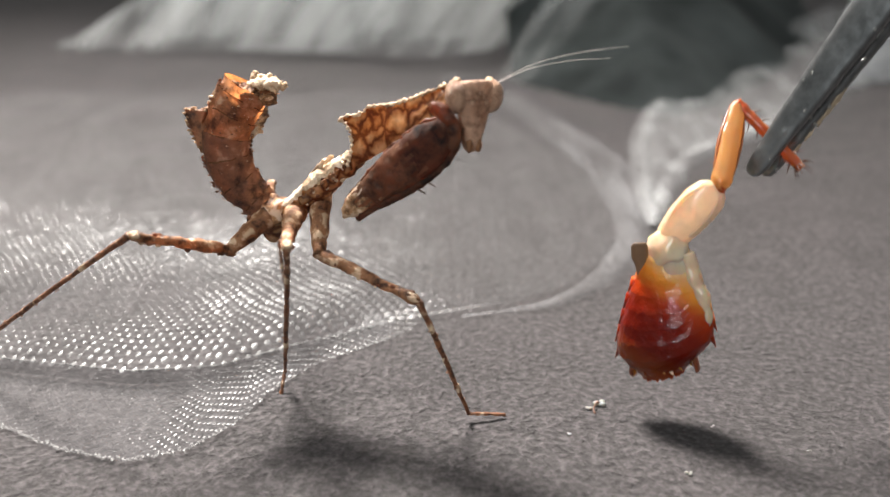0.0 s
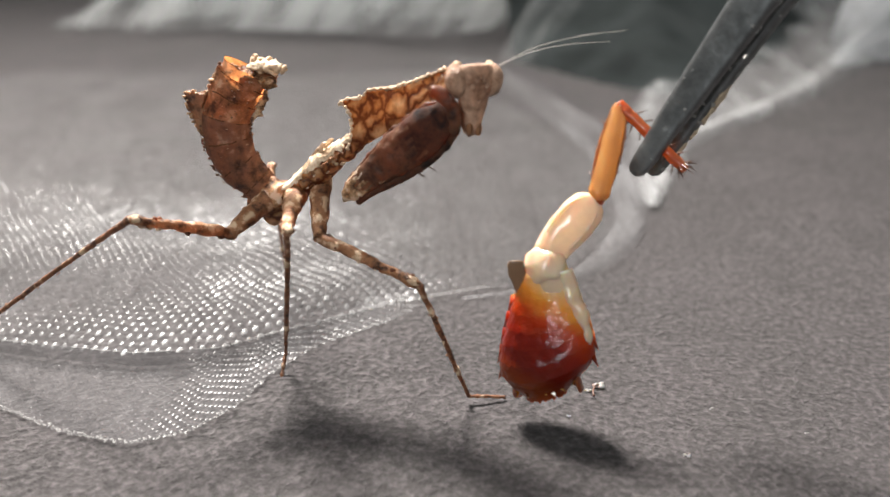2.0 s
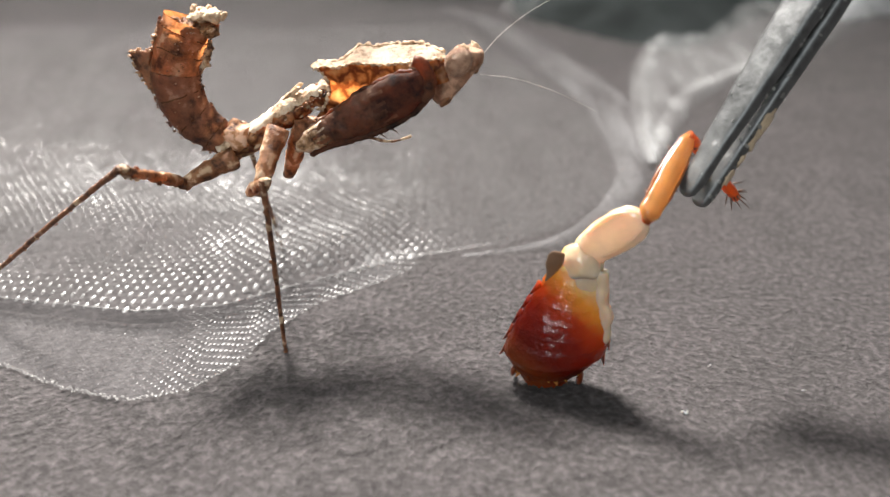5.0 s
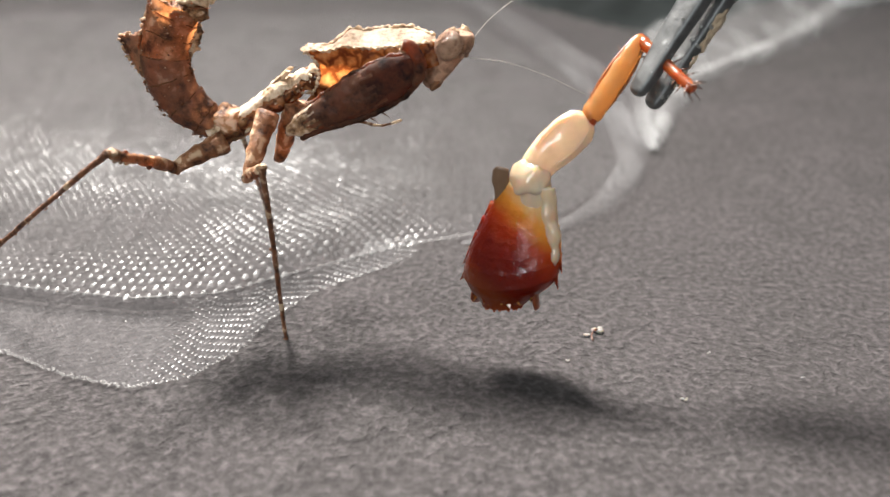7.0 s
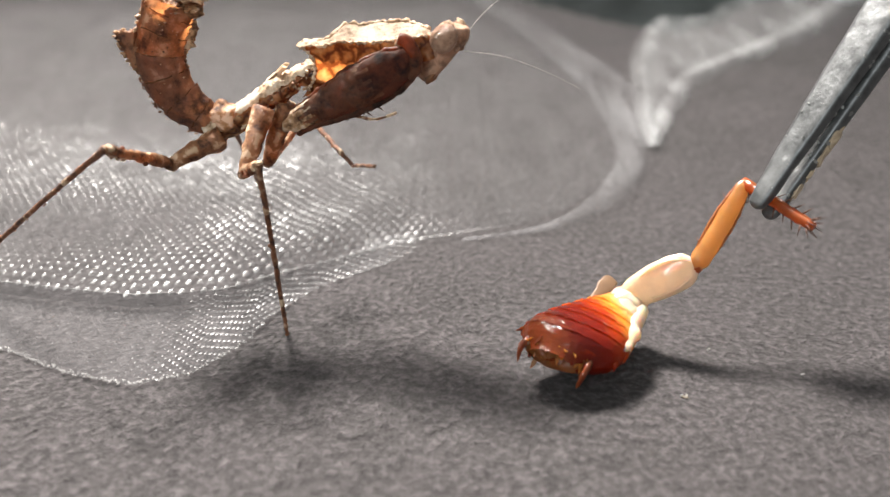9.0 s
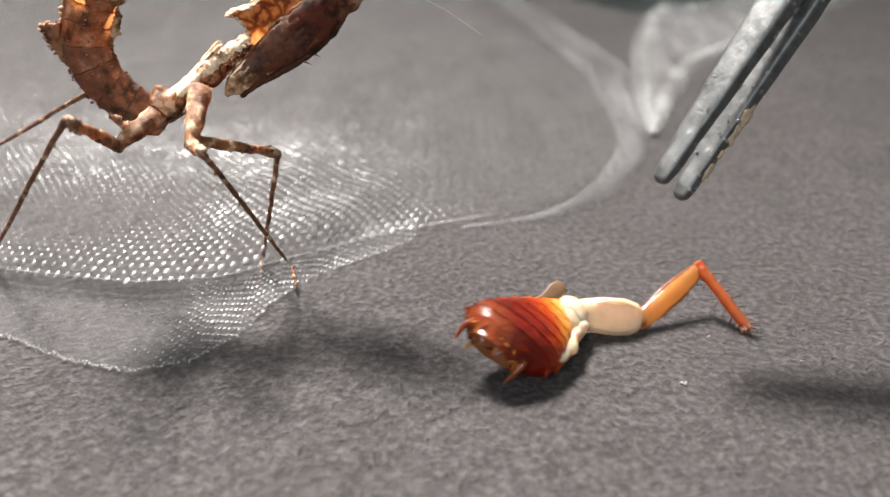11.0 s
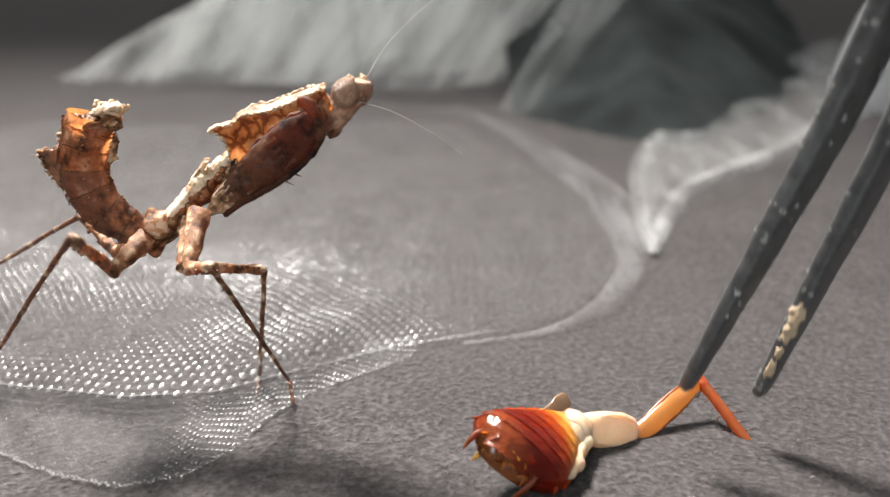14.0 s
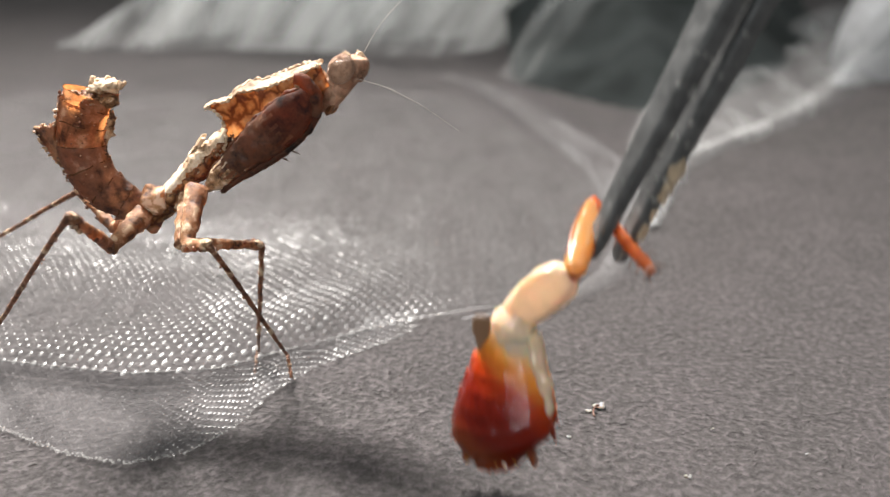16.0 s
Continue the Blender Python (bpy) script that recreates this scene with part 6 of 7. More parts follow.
    walk(mantis_part["pcoxa"], [
        (0, pose(0.00387, 0.00045, -0.00133, -61.0, 46.5, -101.2)),
        (3.1, pose(0.00387, 0.00045, -0.00133, -61.0, 46.5, -101.2)),
        (3.15, pose(0.00424, 0.00030, -0.00119, -81.2, 51.5, -136.2)),
        (3.2, pose(0.00460, 0.00014, -0.00106, -102.3, 47.8, -172.0)),
        (3.25, pose(0.00483, -0.00000, -0.00093, -98.9, 44.8, 178.7)),
        (3.3, pose(0.00508, -0.00015, -0.00079, -95.0, 42.0, 169.3)),
        (3.35, pose(0.00531, -0.00029, -0.00066, -90.8, 39.9, 160.3)),
        (8.7, pose(0.00531, -0.00029, -0.00066, -90.8, 39.9, 160.3)),
        (9.015, pose(0.00497, -0.00041, -0.00075, -80.6, 40.7, 175.3)),
        (9.33, pose(0.00462, -0.00052, -0.00084, -70.5, 39.5, -169.7)),
        (9.645, pose(0.00428, -0.00064, -0.00093, -61.4, 36.4, -155.6)),
        (9.96, pose(0.00394, -0.00076, -0.00102, -53.8, 31.7, -143.0)),
        (10.275, pose(0.00359, -0.00088, -0.00111, -47.9, 25.9, -131.7)),
        (10.59, pose(0.00325, -0.00099, -0.00120, -43.6, 19.1, -121.6)),
        (10.8, pose(0.00302, -0.00107, -0.00126, -41.5, 14.3, -115.4)),
        (11, pose(0.00302, -0.00107, -0.00126, -41.5, 14.3, -115.4)),
        (11.5, pose(0.00298, -0.00068, -0.00114, -51.9, 22.9, -120.8)),
        (12, pose(0.00287, -0.00048, -0.00173, -54.5, 19.5, -116.6)),
        (16, pose(0.00287, -0.00048, -0.00173, -54.5, 19.5, -116.6))])
    walk(mantis_part["pfemur"], [
        (0, pose(0.00329, -0.00252, -0.00452, 17.0, 49.4, -6.2)),
        (3.1, pose(0.00329, -0.00252, -0.00452, 17.0, 49.4, -6.2)),
        (3.15, pose(0.00226, -0.00160, -0.00464, 24.5, 30.1, -3.6)),
        (3.2, pose(0.00140, -0.00030, -0.00462, 30.3, 10.7, -3.8)),
        (3.25, pose(0.00171, 0.00007, -0.00403, 40.5, 7.8, 25.1)),
        (3.3, pose(0.00187, 0.00046, -0.00374, 48.2, 0.3, 53.7)),
        (3.35, pose(0.00214, 0.00085, -0.00348, 51.4, -9.7, 80.6)),
        (8.7, pose(0.00214, 0.00085, -0.00348, 51.4, -9.7, 80.6)),
        (9.015, pose(0.00164, -0.00014, -0.00362, 54.6, -1.9, 74.5)),
        (9.33, pose(0.00128, -0.00113, -0.00364, 56.9, 6.2, 68.9)),
        (9.645, pose(0.00105, -0.00210, -0.00354, 58.4, 14.4, 63.4)),
        (9.96, pose(0.00095, -0.00301, -0.00333, 59.2, 22.8, 57.9)),
        (10.275, pose(0.00096, -0.00383, -0.00303, 59.1, 31.2, 52.2)),
        (10.59, pose(0.00107, -0.00453, -0.00264, 57.9, 39.5, 45.7)),
        (10.8, pose(0.00119, -0.00492, -0.00235, 56.3, 45.0, 40.8)),
        (11, pose(0.00119, -0.00492, -0.00235, 56.3, 45.0, 40.8)),
        (11.5, pose(0.00090, -0.00416, -0.00286, 66.1, 45.2, 54.5)),
        (12, pose(0.00101, -0.00419, -0.00320, 69.1, 39.8, 62.6)),
        (16, pose(0.00101, -0.00419, -0.00320, 69.1, 39.8, 62.6))])
    walk(mantis_part["ptibia"], [
        (0, pose(0.00833, -0.00307, -0.01044, 154.4, 66.3, 136.5)),
        (3.1, pose(0.00833, -0.00307, -0.01044, 154.4, 66.3, 136.5)),
        (3.15, pose(0.00899, -0.00202, -0.00855, -164.9, 66.8, 161.1)),
        (3.2, pose(0.00924, -0.00083, -0.00611, -130.5, 61.1, 179.4)),
        (3.25, pose(0.00871, 0.00334, -0.00509, -64.5, 60.9, -106.5)),
        (3.3, pose(0.00649, 0.00674, -0.00378, -37.9, 34.3, -70.8)),
        (3.35, pose(0.00339, 0.00844, -0.00216, -33.1, 4.0, -54.3)),
        (8.7, pose(0.00339, 0.00844, -0.00216, -33.1, 4.0, -54.3)),
        (9.015, pose(0.00372, 0.00738, -0.00336, -30.6, 16.8, -67.9)),
        (9.33, pose(0.00408, 0.00610, -0.00448, -31.3, 29.9, -82.3)),
        (9.645, pose(0.00443, 0.00466, -0.00549, -36.6, 42.3, -99.5)),
        (9.96, pose(0.00477, 0.00308, -0.00636, -48.7, 52.5, -122.6)),
        (10.275, pose(0.00505, 0.00144, -0.00707, -69.7, 57.8, -154.0)),
        (10.59, pose(0.00527, -0.00023, -0.00761, -93.4, 55.8, 172.0)),
        (10.8, pose(0.00537, -0.00131, -0.00786, -105.3, 50.7, 153.1)),
        (11, pose(0.00537, -0.00131, -0.00786, -105.3, 50.7, 153.1)),
        (11.5, pose(0.00410, 0.00032, -0.00840, -114.5, 48.8, 162.1)),
        (12, pose(0.00377, 0.00113, -0.00820, -115.8, 46.2, 165.1)),
        (16, pose(0.00377, 0.00113, -0.00820, -115.8, 46.2, 165.1))])
    walk(mantis_part["ptarsus"], [
        (0, pose(0.00547, -0.00035, -0.01943, 52.8, 35.1, 38.9)),
        (3.1, pose(0.00547, -0.00035, -0.01943, 52.8, 35.1, 38.9)),
        (3.15, pose(0.00533, -0.00077, -0.01757, 83.6, 74.5, 51.0)),
        (3.2, pose(0.00565, -0.00079, -0.01259, -131.1, 61.5, 179.2)),
        (3.25, pose(0.00735, -0.00124, -0.01367, -18.2, 70.8, -69.7)),
        (3.3, pose(0.00915, -0.00092, -0.00931, 12.4, 33.3, -41.0)),
        (3.35, pose(0.00911, 0.00048, -0.00284, 20.0, -5.8, -36.2)),
        (8.7, pose(0.00911, 0.00048, -0.00284, 20.0, -5.8, -36.2)),
        (9.015, pose(0.00725, -0.00133, -0.00621, 14.6, 4.0, -46.2)),
        (9.33, pose(0.00522, -0.00233, -0.00937, 7.5, 12.6, -57.4)),
        (9.645, pose(0.00324, -0.00251, -0.01209, -1.5, 19.6, -70.0)),
        (9.96, pose(0.00155, -0.00196, -0.01414, -12.4, 24.3, -84.1)),
        (10.275, pose(0.00036, -0.00086, -0.01538, -24.5, 26.4, -99.5)),
        (10.59, pose(-0.00020, 0.00054, -0.01573, -36.8, 25.4, -115.0)),
        (10.8, pose(-0.00052, 0.00167, -0.01592, -44.6, 23.2, -124.9)),
        (11, pose(-0.00052, 0.00167, -0.01592, -44.6, 23.2, -124.9)),
        (11.5, pose(-0.00196, 0.00227, -0.01566, -52.5, 22.0, -123.0)),
        (12, pose(-0.00254, 0.00282, -0.01500, -56.1, 22.8, -121.0)),
        (16, pose(-0.00254, 0.00282, -0.01500, -56.1, 22.8, -121.0))])
    walk(mantis_part["hfcoxa"], [
        (0, pose(-0.00173, 0.00060, -0.00042, 51.8, -13.7, 99.6)),
        (3.1, pose(-0.00173, 0.00060, -0.00042, 51.8, -13.7, 99.6)),
        (3.15, pose(-0.00163, 0.00070, -0.00048, 50.4, -11.1, 96.2)),
        (3.2, pose(-0.00153, 0.00081, -0.00054, 48.9, -8.6, 92.7)),
        (3.25, pose(-0.00145, 0.00086, -0.00058, 47.6, -7.2, 90.5)),
        (3.3, pose(-0.00137, 0.00092, -0.00063, 46.2, -5.9, 88.2)),
        (3.35, pose(-0.00129, 0.00097, -0.00067, 44.8, -4.6, 86.0)),
        (8.7, pose(-0.00129, 0.00097, -0.00067, 44.8, -4.6, 86.0)),
        (9.015, pose(-0.00126, 0.00102, -0.00085, 38.0, -6.9, 92.7)),
        (9.33, pose(-0.00124, 0.00107, -0.00102, 31.0, -8.3, 99.6)),
        (9.645, pose(-0.00121, 0.00112, -0.00120, 23.8, -8.9, 106.7)),
        (9.96, pose(-0.00119, 0.00117, -0.00137, 16.5, -8.6, 113.8)),
        (10.275, pose(-0.00116, 0.00122, -0.00155, 9.4, -7.5, 120.9)),
        (10.59, pose(-0.00114, 0.00127, -0.00172, 2.5, -5.5, 127.6)),
        (10.8, pose(-0.00112, 0.00130, -0.00184, -1.9, -3.7, 132.0)),
        (11, pose(-0.00112, 0.00130, -0.00184, -1.9, -3.7, 132.0)),
        (11.5, pose(-0.00168, 0.00135, -0.00141, 1.8, -12.2, 135.8)),
        (12, pose(-0.00207, 0.00135, -0.00107, 1.5, -7.6, 139.4)),
        (16, pose(-0.00207, 0.00135, -0.00107, 1.5, -7.6, 139.4))])
    walk(mantis_part["hffemur"], [
        (0, pose(-0.00214, 0.00300, 0.00017, 44.8, -16.4, 110.3)),
        (3.1, pose(-0.00214, 0.00300, 0.00017, 44.8, -16.4, 110.3)),
        (3.15, pose(-0.00189, 0.00314, 0.00000, 44.0, -13.0, 107.0)),
        (3.2, pose(-0.00165, 0.00328, -0.00017, 43.1, -9.6, 103.6)),
        (3.25, pose(-0.00147, 0.00334, -0.00027, 42.2, -7.6, 101.5)),
        (3.3, pose(-0.00129, 0.00340, -0.00037, 41.2, -5.5, 99.3)),
        (3.35, pose(-0.00112, 0.00345, -0.00047, 40.2, -3.6, 97.1)),
        (8.7, pose(-0.00112, 0.00345, -0.00047, 40.2, -3.6, 97.1)),
        (9.015, pose(-0.00138, 0.00350, -0.00055, 37.4, -7.8, 97.4)),
        (9.33, pose(-0.00165, 0.00351, -0.00066, 34.4, -12.1, 98.0)),
        (9.645, pose(-0.00192, 0.00348, -0.00081, 31.4, -16.3, 98.8)),
        (9.96, pose(-0.00219, 0.00343, -0.00100, 28.3, -20.4, 99.8)),
        (10.275, pose(-0.00243, 0.00335, -0.00122, 25.0, -24.5, 101.2)),
        (10.59, pose(-0.00266, 0.00324, -0.00148, 21.4, -28.5, 102.8)),
        (10.8, pose(-0.00279, 0.00315, -0.00168, 18.9, -31.1, 104.1)),
        (11, pose(-0.00279, 0.00315, -0.00168, 18.9, -31.1, 104.1)),
        (11.5, pose(-0.00343, 0.00306, -0.00088, 25.8, -36.6, 105.1)),
        (12, pose(-0.00395, 0.00296, -0.00074, 27.5, -41.3, 107.6)),
        (16, pose(-0.00395, 0.00296, -0.00074, 27.5, -41.3, 107.6))])
    walk(mantis_part["hftibia"], [
        (0, pose(-0.00380, 0.00750, 0.00158, 124.2, 35.2, 143.4)),
        (3.1, pose(-0.00380, 0.00750, 0.00158, 124.2, 35.2, 143.4)),
        (3.15, pose(-0.00331, 0.00780, 0.00112, 133.6, 40.8, 139.5)),
        (3.2, pose(-0.00280, 0.00807, 0.00067, 143.4, 46.9, 136.6)),
        (3.25, pose(-0.00246, 0.00820, 0.00039, 146.7, 50.9, 133.9)),
        (3.3, pose(-0.00209, 0.00831, 0.00011, 150.0, 55.1, 131.3)),
        (3.35, pose(-0.00173, 0.00840, -0.00016, 153.3, 59.2, 128.9)),
        (8.7, pose(-0.00173, 0.00840, -0.00016, 153.3, 59.2, 128.9)),
        (9.015, pose(-0.00202, 0.00841, 0.00014, 124.0, 52.3, 116.7)),
        (9.33, pose(-0.00233, 0.00835, 0.00039, 101.4, 43.1, 112.0)),
        (9.645, pose(-0.00266, 0.00823, 0.00059, 82.5, 33.5, 112.3)),
        (9.96, pose(-0.00299, 0.00805, 0.00075, 65.1, 24.3, 116.1)),
        (10.275, pose(-0.00332, 0.00781, 0.00085, 48.1, 16.6, 122.3)),
        (10.59, pose(-0.00363, 0.00752, 0.00090, 30.9, 10.9, 130.4)),
        (10.8, pose(-0.00383, 0.00731, 0.00090, 19.2, 8.5, 136.5)),
        (11, pose(-0.00383, 0.00731, 0.00090, 19.2, 8.5, 136.5)),
        (11.5, pose(-0.00448, 0.00693, 0.00210, 23.3, 1.4, 141.6)),
        (12, pose(-0.00509, 0.00655, 0.00256, 23.2, -2.0, 145.0)),
        (16, pose(-0.00509, 0.00655, 0.00256, 23.2, -2.0, 145.0))])
    walk(mantis_part["hftarsus"], [
        (0, pose(-0.01311, 0.01441, -0.00659, 75.8, 25.4, 141.5)),
        (3.1, pose(-0.01311, 0.01441, -0.00659, 75.8, 25.4, 141.5)),
        (3.15, pose(-0.01147, 0.01477, -0.00815, 92.0, 30.8, 138.0)),
        (3.2, pose(-0.00957, 0.01446, -0.00928, 109.0, 36.9, 136.4)),
        (3.25, pose(-0.00867, 0.01465, -0.01061, 120.0, 40.7, 133.9)),
        (3.3, pose(-0.00745, 0.01442, -0.01151, 131.9, 45.0, 132.2)),
        (3.35, pose(-0.00599, 0.01368, -0.01152, 144.2, 49.3, 131.8)),
        (8.7, pose(-0.00599, 0.01368, -0.01152, 144.2, 49.3, 131.8)),
        (9.015, pose(-0.00592, 0.01615, -0.01109, 120.4, 43.9, 124.1)),
        (9.33, pose(-0.00621, 0.01794, -0.00931, 99.8, 37.0, 120.3)),
        (9.645, pose(-0.00715, 0.01917, -0.00723, 81.4, 29.5, 119.8)),
        (9.96, pose(-0.00867, 0.01965, -0.00510, 64.2, 22.2, 122.0)),
        (10.275, pose(-0.01058, 0.01930, -0.00319, 47.4, 15.8, 126.2)),
        (10.59, pose(-0.01265, 0.01813, -0.00177, 30.5, 10.8, 132.0)),
        (10.8, pose(-0.01400, 0.01696, -0.00120, 19.2, 8.5, 136.5)),
        (11, pose(-0.01400, 0.01696, -0.00120, 19.2, 8.5, 136.5)),
        (11.5, pose(-0.01559, 0.01573, 0.00176, 23.3, 1.4, 141.6)),
        (12, pose(-0.01670, 0.01468, 0.00306, 23.2, -2.0, 145.0)),
        (16, pose(-0.01670, 0.01468, 0.00306, 23.2, -2.0, 145.0))])
    walk(mantis_part["a1"], [
        (0, pose(0.01994, -0.00063, -0.00088, 9.2, 16.1, 16.2)),
        (3.1, pose(0.01994, -0.00063, -0.00088, 9.2, 16.1, 16.2)),
        (3.2, pose(0.01872, -0.00127, -0.00163, 3.7, 29.7, 7.3)),
        (3.35, pose(0.01790, -0.00175, -0.00243, -1.8, 43.1, -3.8)),
        (8.7, pose(0.01790, -0.00175, -0.00243, -1.8, 43.1, -3.8)),
        (10.8, pose(0.01746, -0.00336, -0.00049, -17.5, 50.2, -35.0)),
        (11, pose(0.01746, -0.00336, -0.00049, -17.5, 50.2, -35.0)),
        (11.5, pose(0.01717, -0.00314, -0.00139, -19.7, 57.5, -31.9)),
        (12, pose(0.01707, -0.00344, -0.00184, -18.0, 61.1, -27.2)),
        (16, pose(0.01707, -0.00344, -0.00184, -18.0, 61.1, -27.2))])
    walk(mantis_part["a2"], [
        (0, pose(0.01931, 0.00046, -0.00092, 19.5, 17.9, 36.8)),
        (3.1, pose(0.01931, 0.00046, -0.00092, 19.5, 17.9, 36.8)),
        (3.2, pose(0.01846, 0.00004, -0.00139, 16.3, 8.9, 32.1)),
        (3.35, pose(0.01801, -0.00026, -0.00188, 16.1, -6.1, 32.9)),
        (8.7, pose(0.01801, -0.00026, -0.00188, 16.1, -6.1, 32.9)),
        (10.8, pose(0.01921, -0.00218, 0.00015, 4.8, -13.9, 7.5)),
        (11, pose(0.01921, -0.00218, 0.00015, 4.8, -13.9, 7.5)),
        (11.5, pose(0.01884, -0.00184, -0.00089, 9.3, -7.7, 12.1)),
        (12, pose(0.01868, -0.00206, -0.00132, 12.4, -6.8, 15.0)),
        (16, pose(0.01868, -0.00206, -0.00132, 12.4, -6.8, 15.0))])
    # the piece of roach: lowered, dabbed, swung and laid down
    walk(roach, [
        (0, pose(0.01493, -0.00300, 0.01238, 29.0, 80.8, -83.4)),
        (0.2, pose(0.01520, -0.00180, 0.00897, 23.7, 60.6, -86.4)),
        (0.4, pose(0.01345, -0.00120, 0.00703, 28.2, 43.6, -80.7)),
        (0.5, pose(0.01253, -0.00270, 0.00841, 37.7, 56.5, -68.4)),
        (0.7, pose(0.00835, -0.00020, 0.00720, 27.7, 44.6, -81.3)),
        (0.8, pose(0.01058, -0.00090, 0.00935, 14.8, 61.6, -97.3)),
        (1, pose(0.01074, 0.00310, 0.00569, -13.9, 32.1, -96.4)),
        (1.5, pose(0.01018, 0.00300, 0.00751, 12.8, 52.1, -99.7)),
        (1.7, pose(0.01010, -0.00010, 0.00929, 9.5, 61.7, -103.7)),
        (2, pose(0.00651, -0.00600, 0.01114, 34.1, 79.4, -77.4)),
        (2.2, pose(0.00511, -0.00700, 0.01268, 44.1, 80.4, -66.8)),
        (2.5, pose(0.00394, -0.00457, 0.00642, 9.8, 37.4, -92.6)),
        (2.8, pose(0.00781, -0.00054, 0.00504, -19.4, 25.0, -112.1)),
        (3, pose(0.00750, 0.00128, 0.00338, -17.3, 12.0, -113.0)),
        (3.2, pose(0.00607, -0.00100, 0.00760, 1.1, 48.7, -113.7)),
        (3.5, pose(0.00520, -0.00150, 0.00886, 13.6, 60.8, -98.6)),
        (3.6, pose(0.00757, -0.00500, 0.01041, -6.0, 79.7, -121.6)),
        (4, pose(0.01018, -0.00067, 0.00608, -17.0, 23.1, -109.9)),
        (4.2, pose(0.00996, -0.00140, 0.00541, -26.9, 27.1, -106.3)),
        (4.5, pose(0.01172, -0.00048, 0.00657, -16.5, 35.3, -128.6)),
        (4.7, pose(0.01115, -0.00450, 0.00851, -18.5, 52.4, -137.4)),
        (5, pose(0.00891, -0.00741, 0.00914, -63.6, 75.9, -164.1)),
        (5.2, pose(0.00849, -0.00921, 0.01034, -90.7, 76.0, 171.9)),
        (7.3, pose(0.00540, -0.00500, 0.01359, -19.0, 76.0, -136.5)),
        (7.5, pose(0.00539, -0.00500, 0.01391, -20.1, 75.7, -137.8)),
        (7.6, pose(0.00486, -0.00500, 0.00908, -24.1, 73.8, -142.7)),
        (7.7, pose(0.00533, -0.00450, 0.00739, 5.3, 46.6, -108.7)),
        (7.9, pose(0.00847, -0.00518, 0.00318, -16.3, 9.9, -132.9)),
        (8, pose(0.01011, -0.00553, 0.00446, -16.8, 18.7, -137.5)),
        (8.3, pose(0.01156, -0.00419, 0.00299, -8.4, 2.7, -125.9)),
        (8.5, pose(0.01265, -0.00460, 0.00297, -46.4, 3.9, -132.9)),
        (8.7, pose(0.01302, -0.00427, 0.00299, -10.7, 4.0, -131.1)),
        (10.8, pose(0.00775, -0.00672, 0.00300, -14.4, 4.1, -134.0)),
        (10.95, pose(0.00848, -0.00580, 0.00189, -10.5, -0.0, -142.2)),
        (11.02, pose(0.00875, -0.00500, 0.00151, -33.3, -8.3, -127.7)),
        (14.15, pose(0.00875, -0.00500, 0.00151, -33.3, -8.3, -127.7)),
        (14.3, pose(0.00953, -0.00600, 0.00390, -46.5, 7.9, -166.6)),
        (14.5, pose(0.01243, 0.00280, 0.00148, -55.5, -13.2, -144.5)),
        (14.7, pose(0.01071, -0.00100, 0.00589, -42.4, 24.6, -166.9)),
        (15, pose(0.01138, -0.00290, 0.00804, -2.4, 58.8, -117.9)),
        (15.2, pose(0.01106, -0.00400, 0.01429, -34.8, 68.5, -156.0)),
        (15.5, pose(0.00753, -0.00300, 0.01643, -27.9, 72.8, -147.2)),
        (15.8, pose(0.00434, -0.00600, 0.01719, -32.2, 68.1, -153.0)),
        (16, pose(0.00412, -0.01200, 0.01100, -1.9, 79.2, -117.1))])
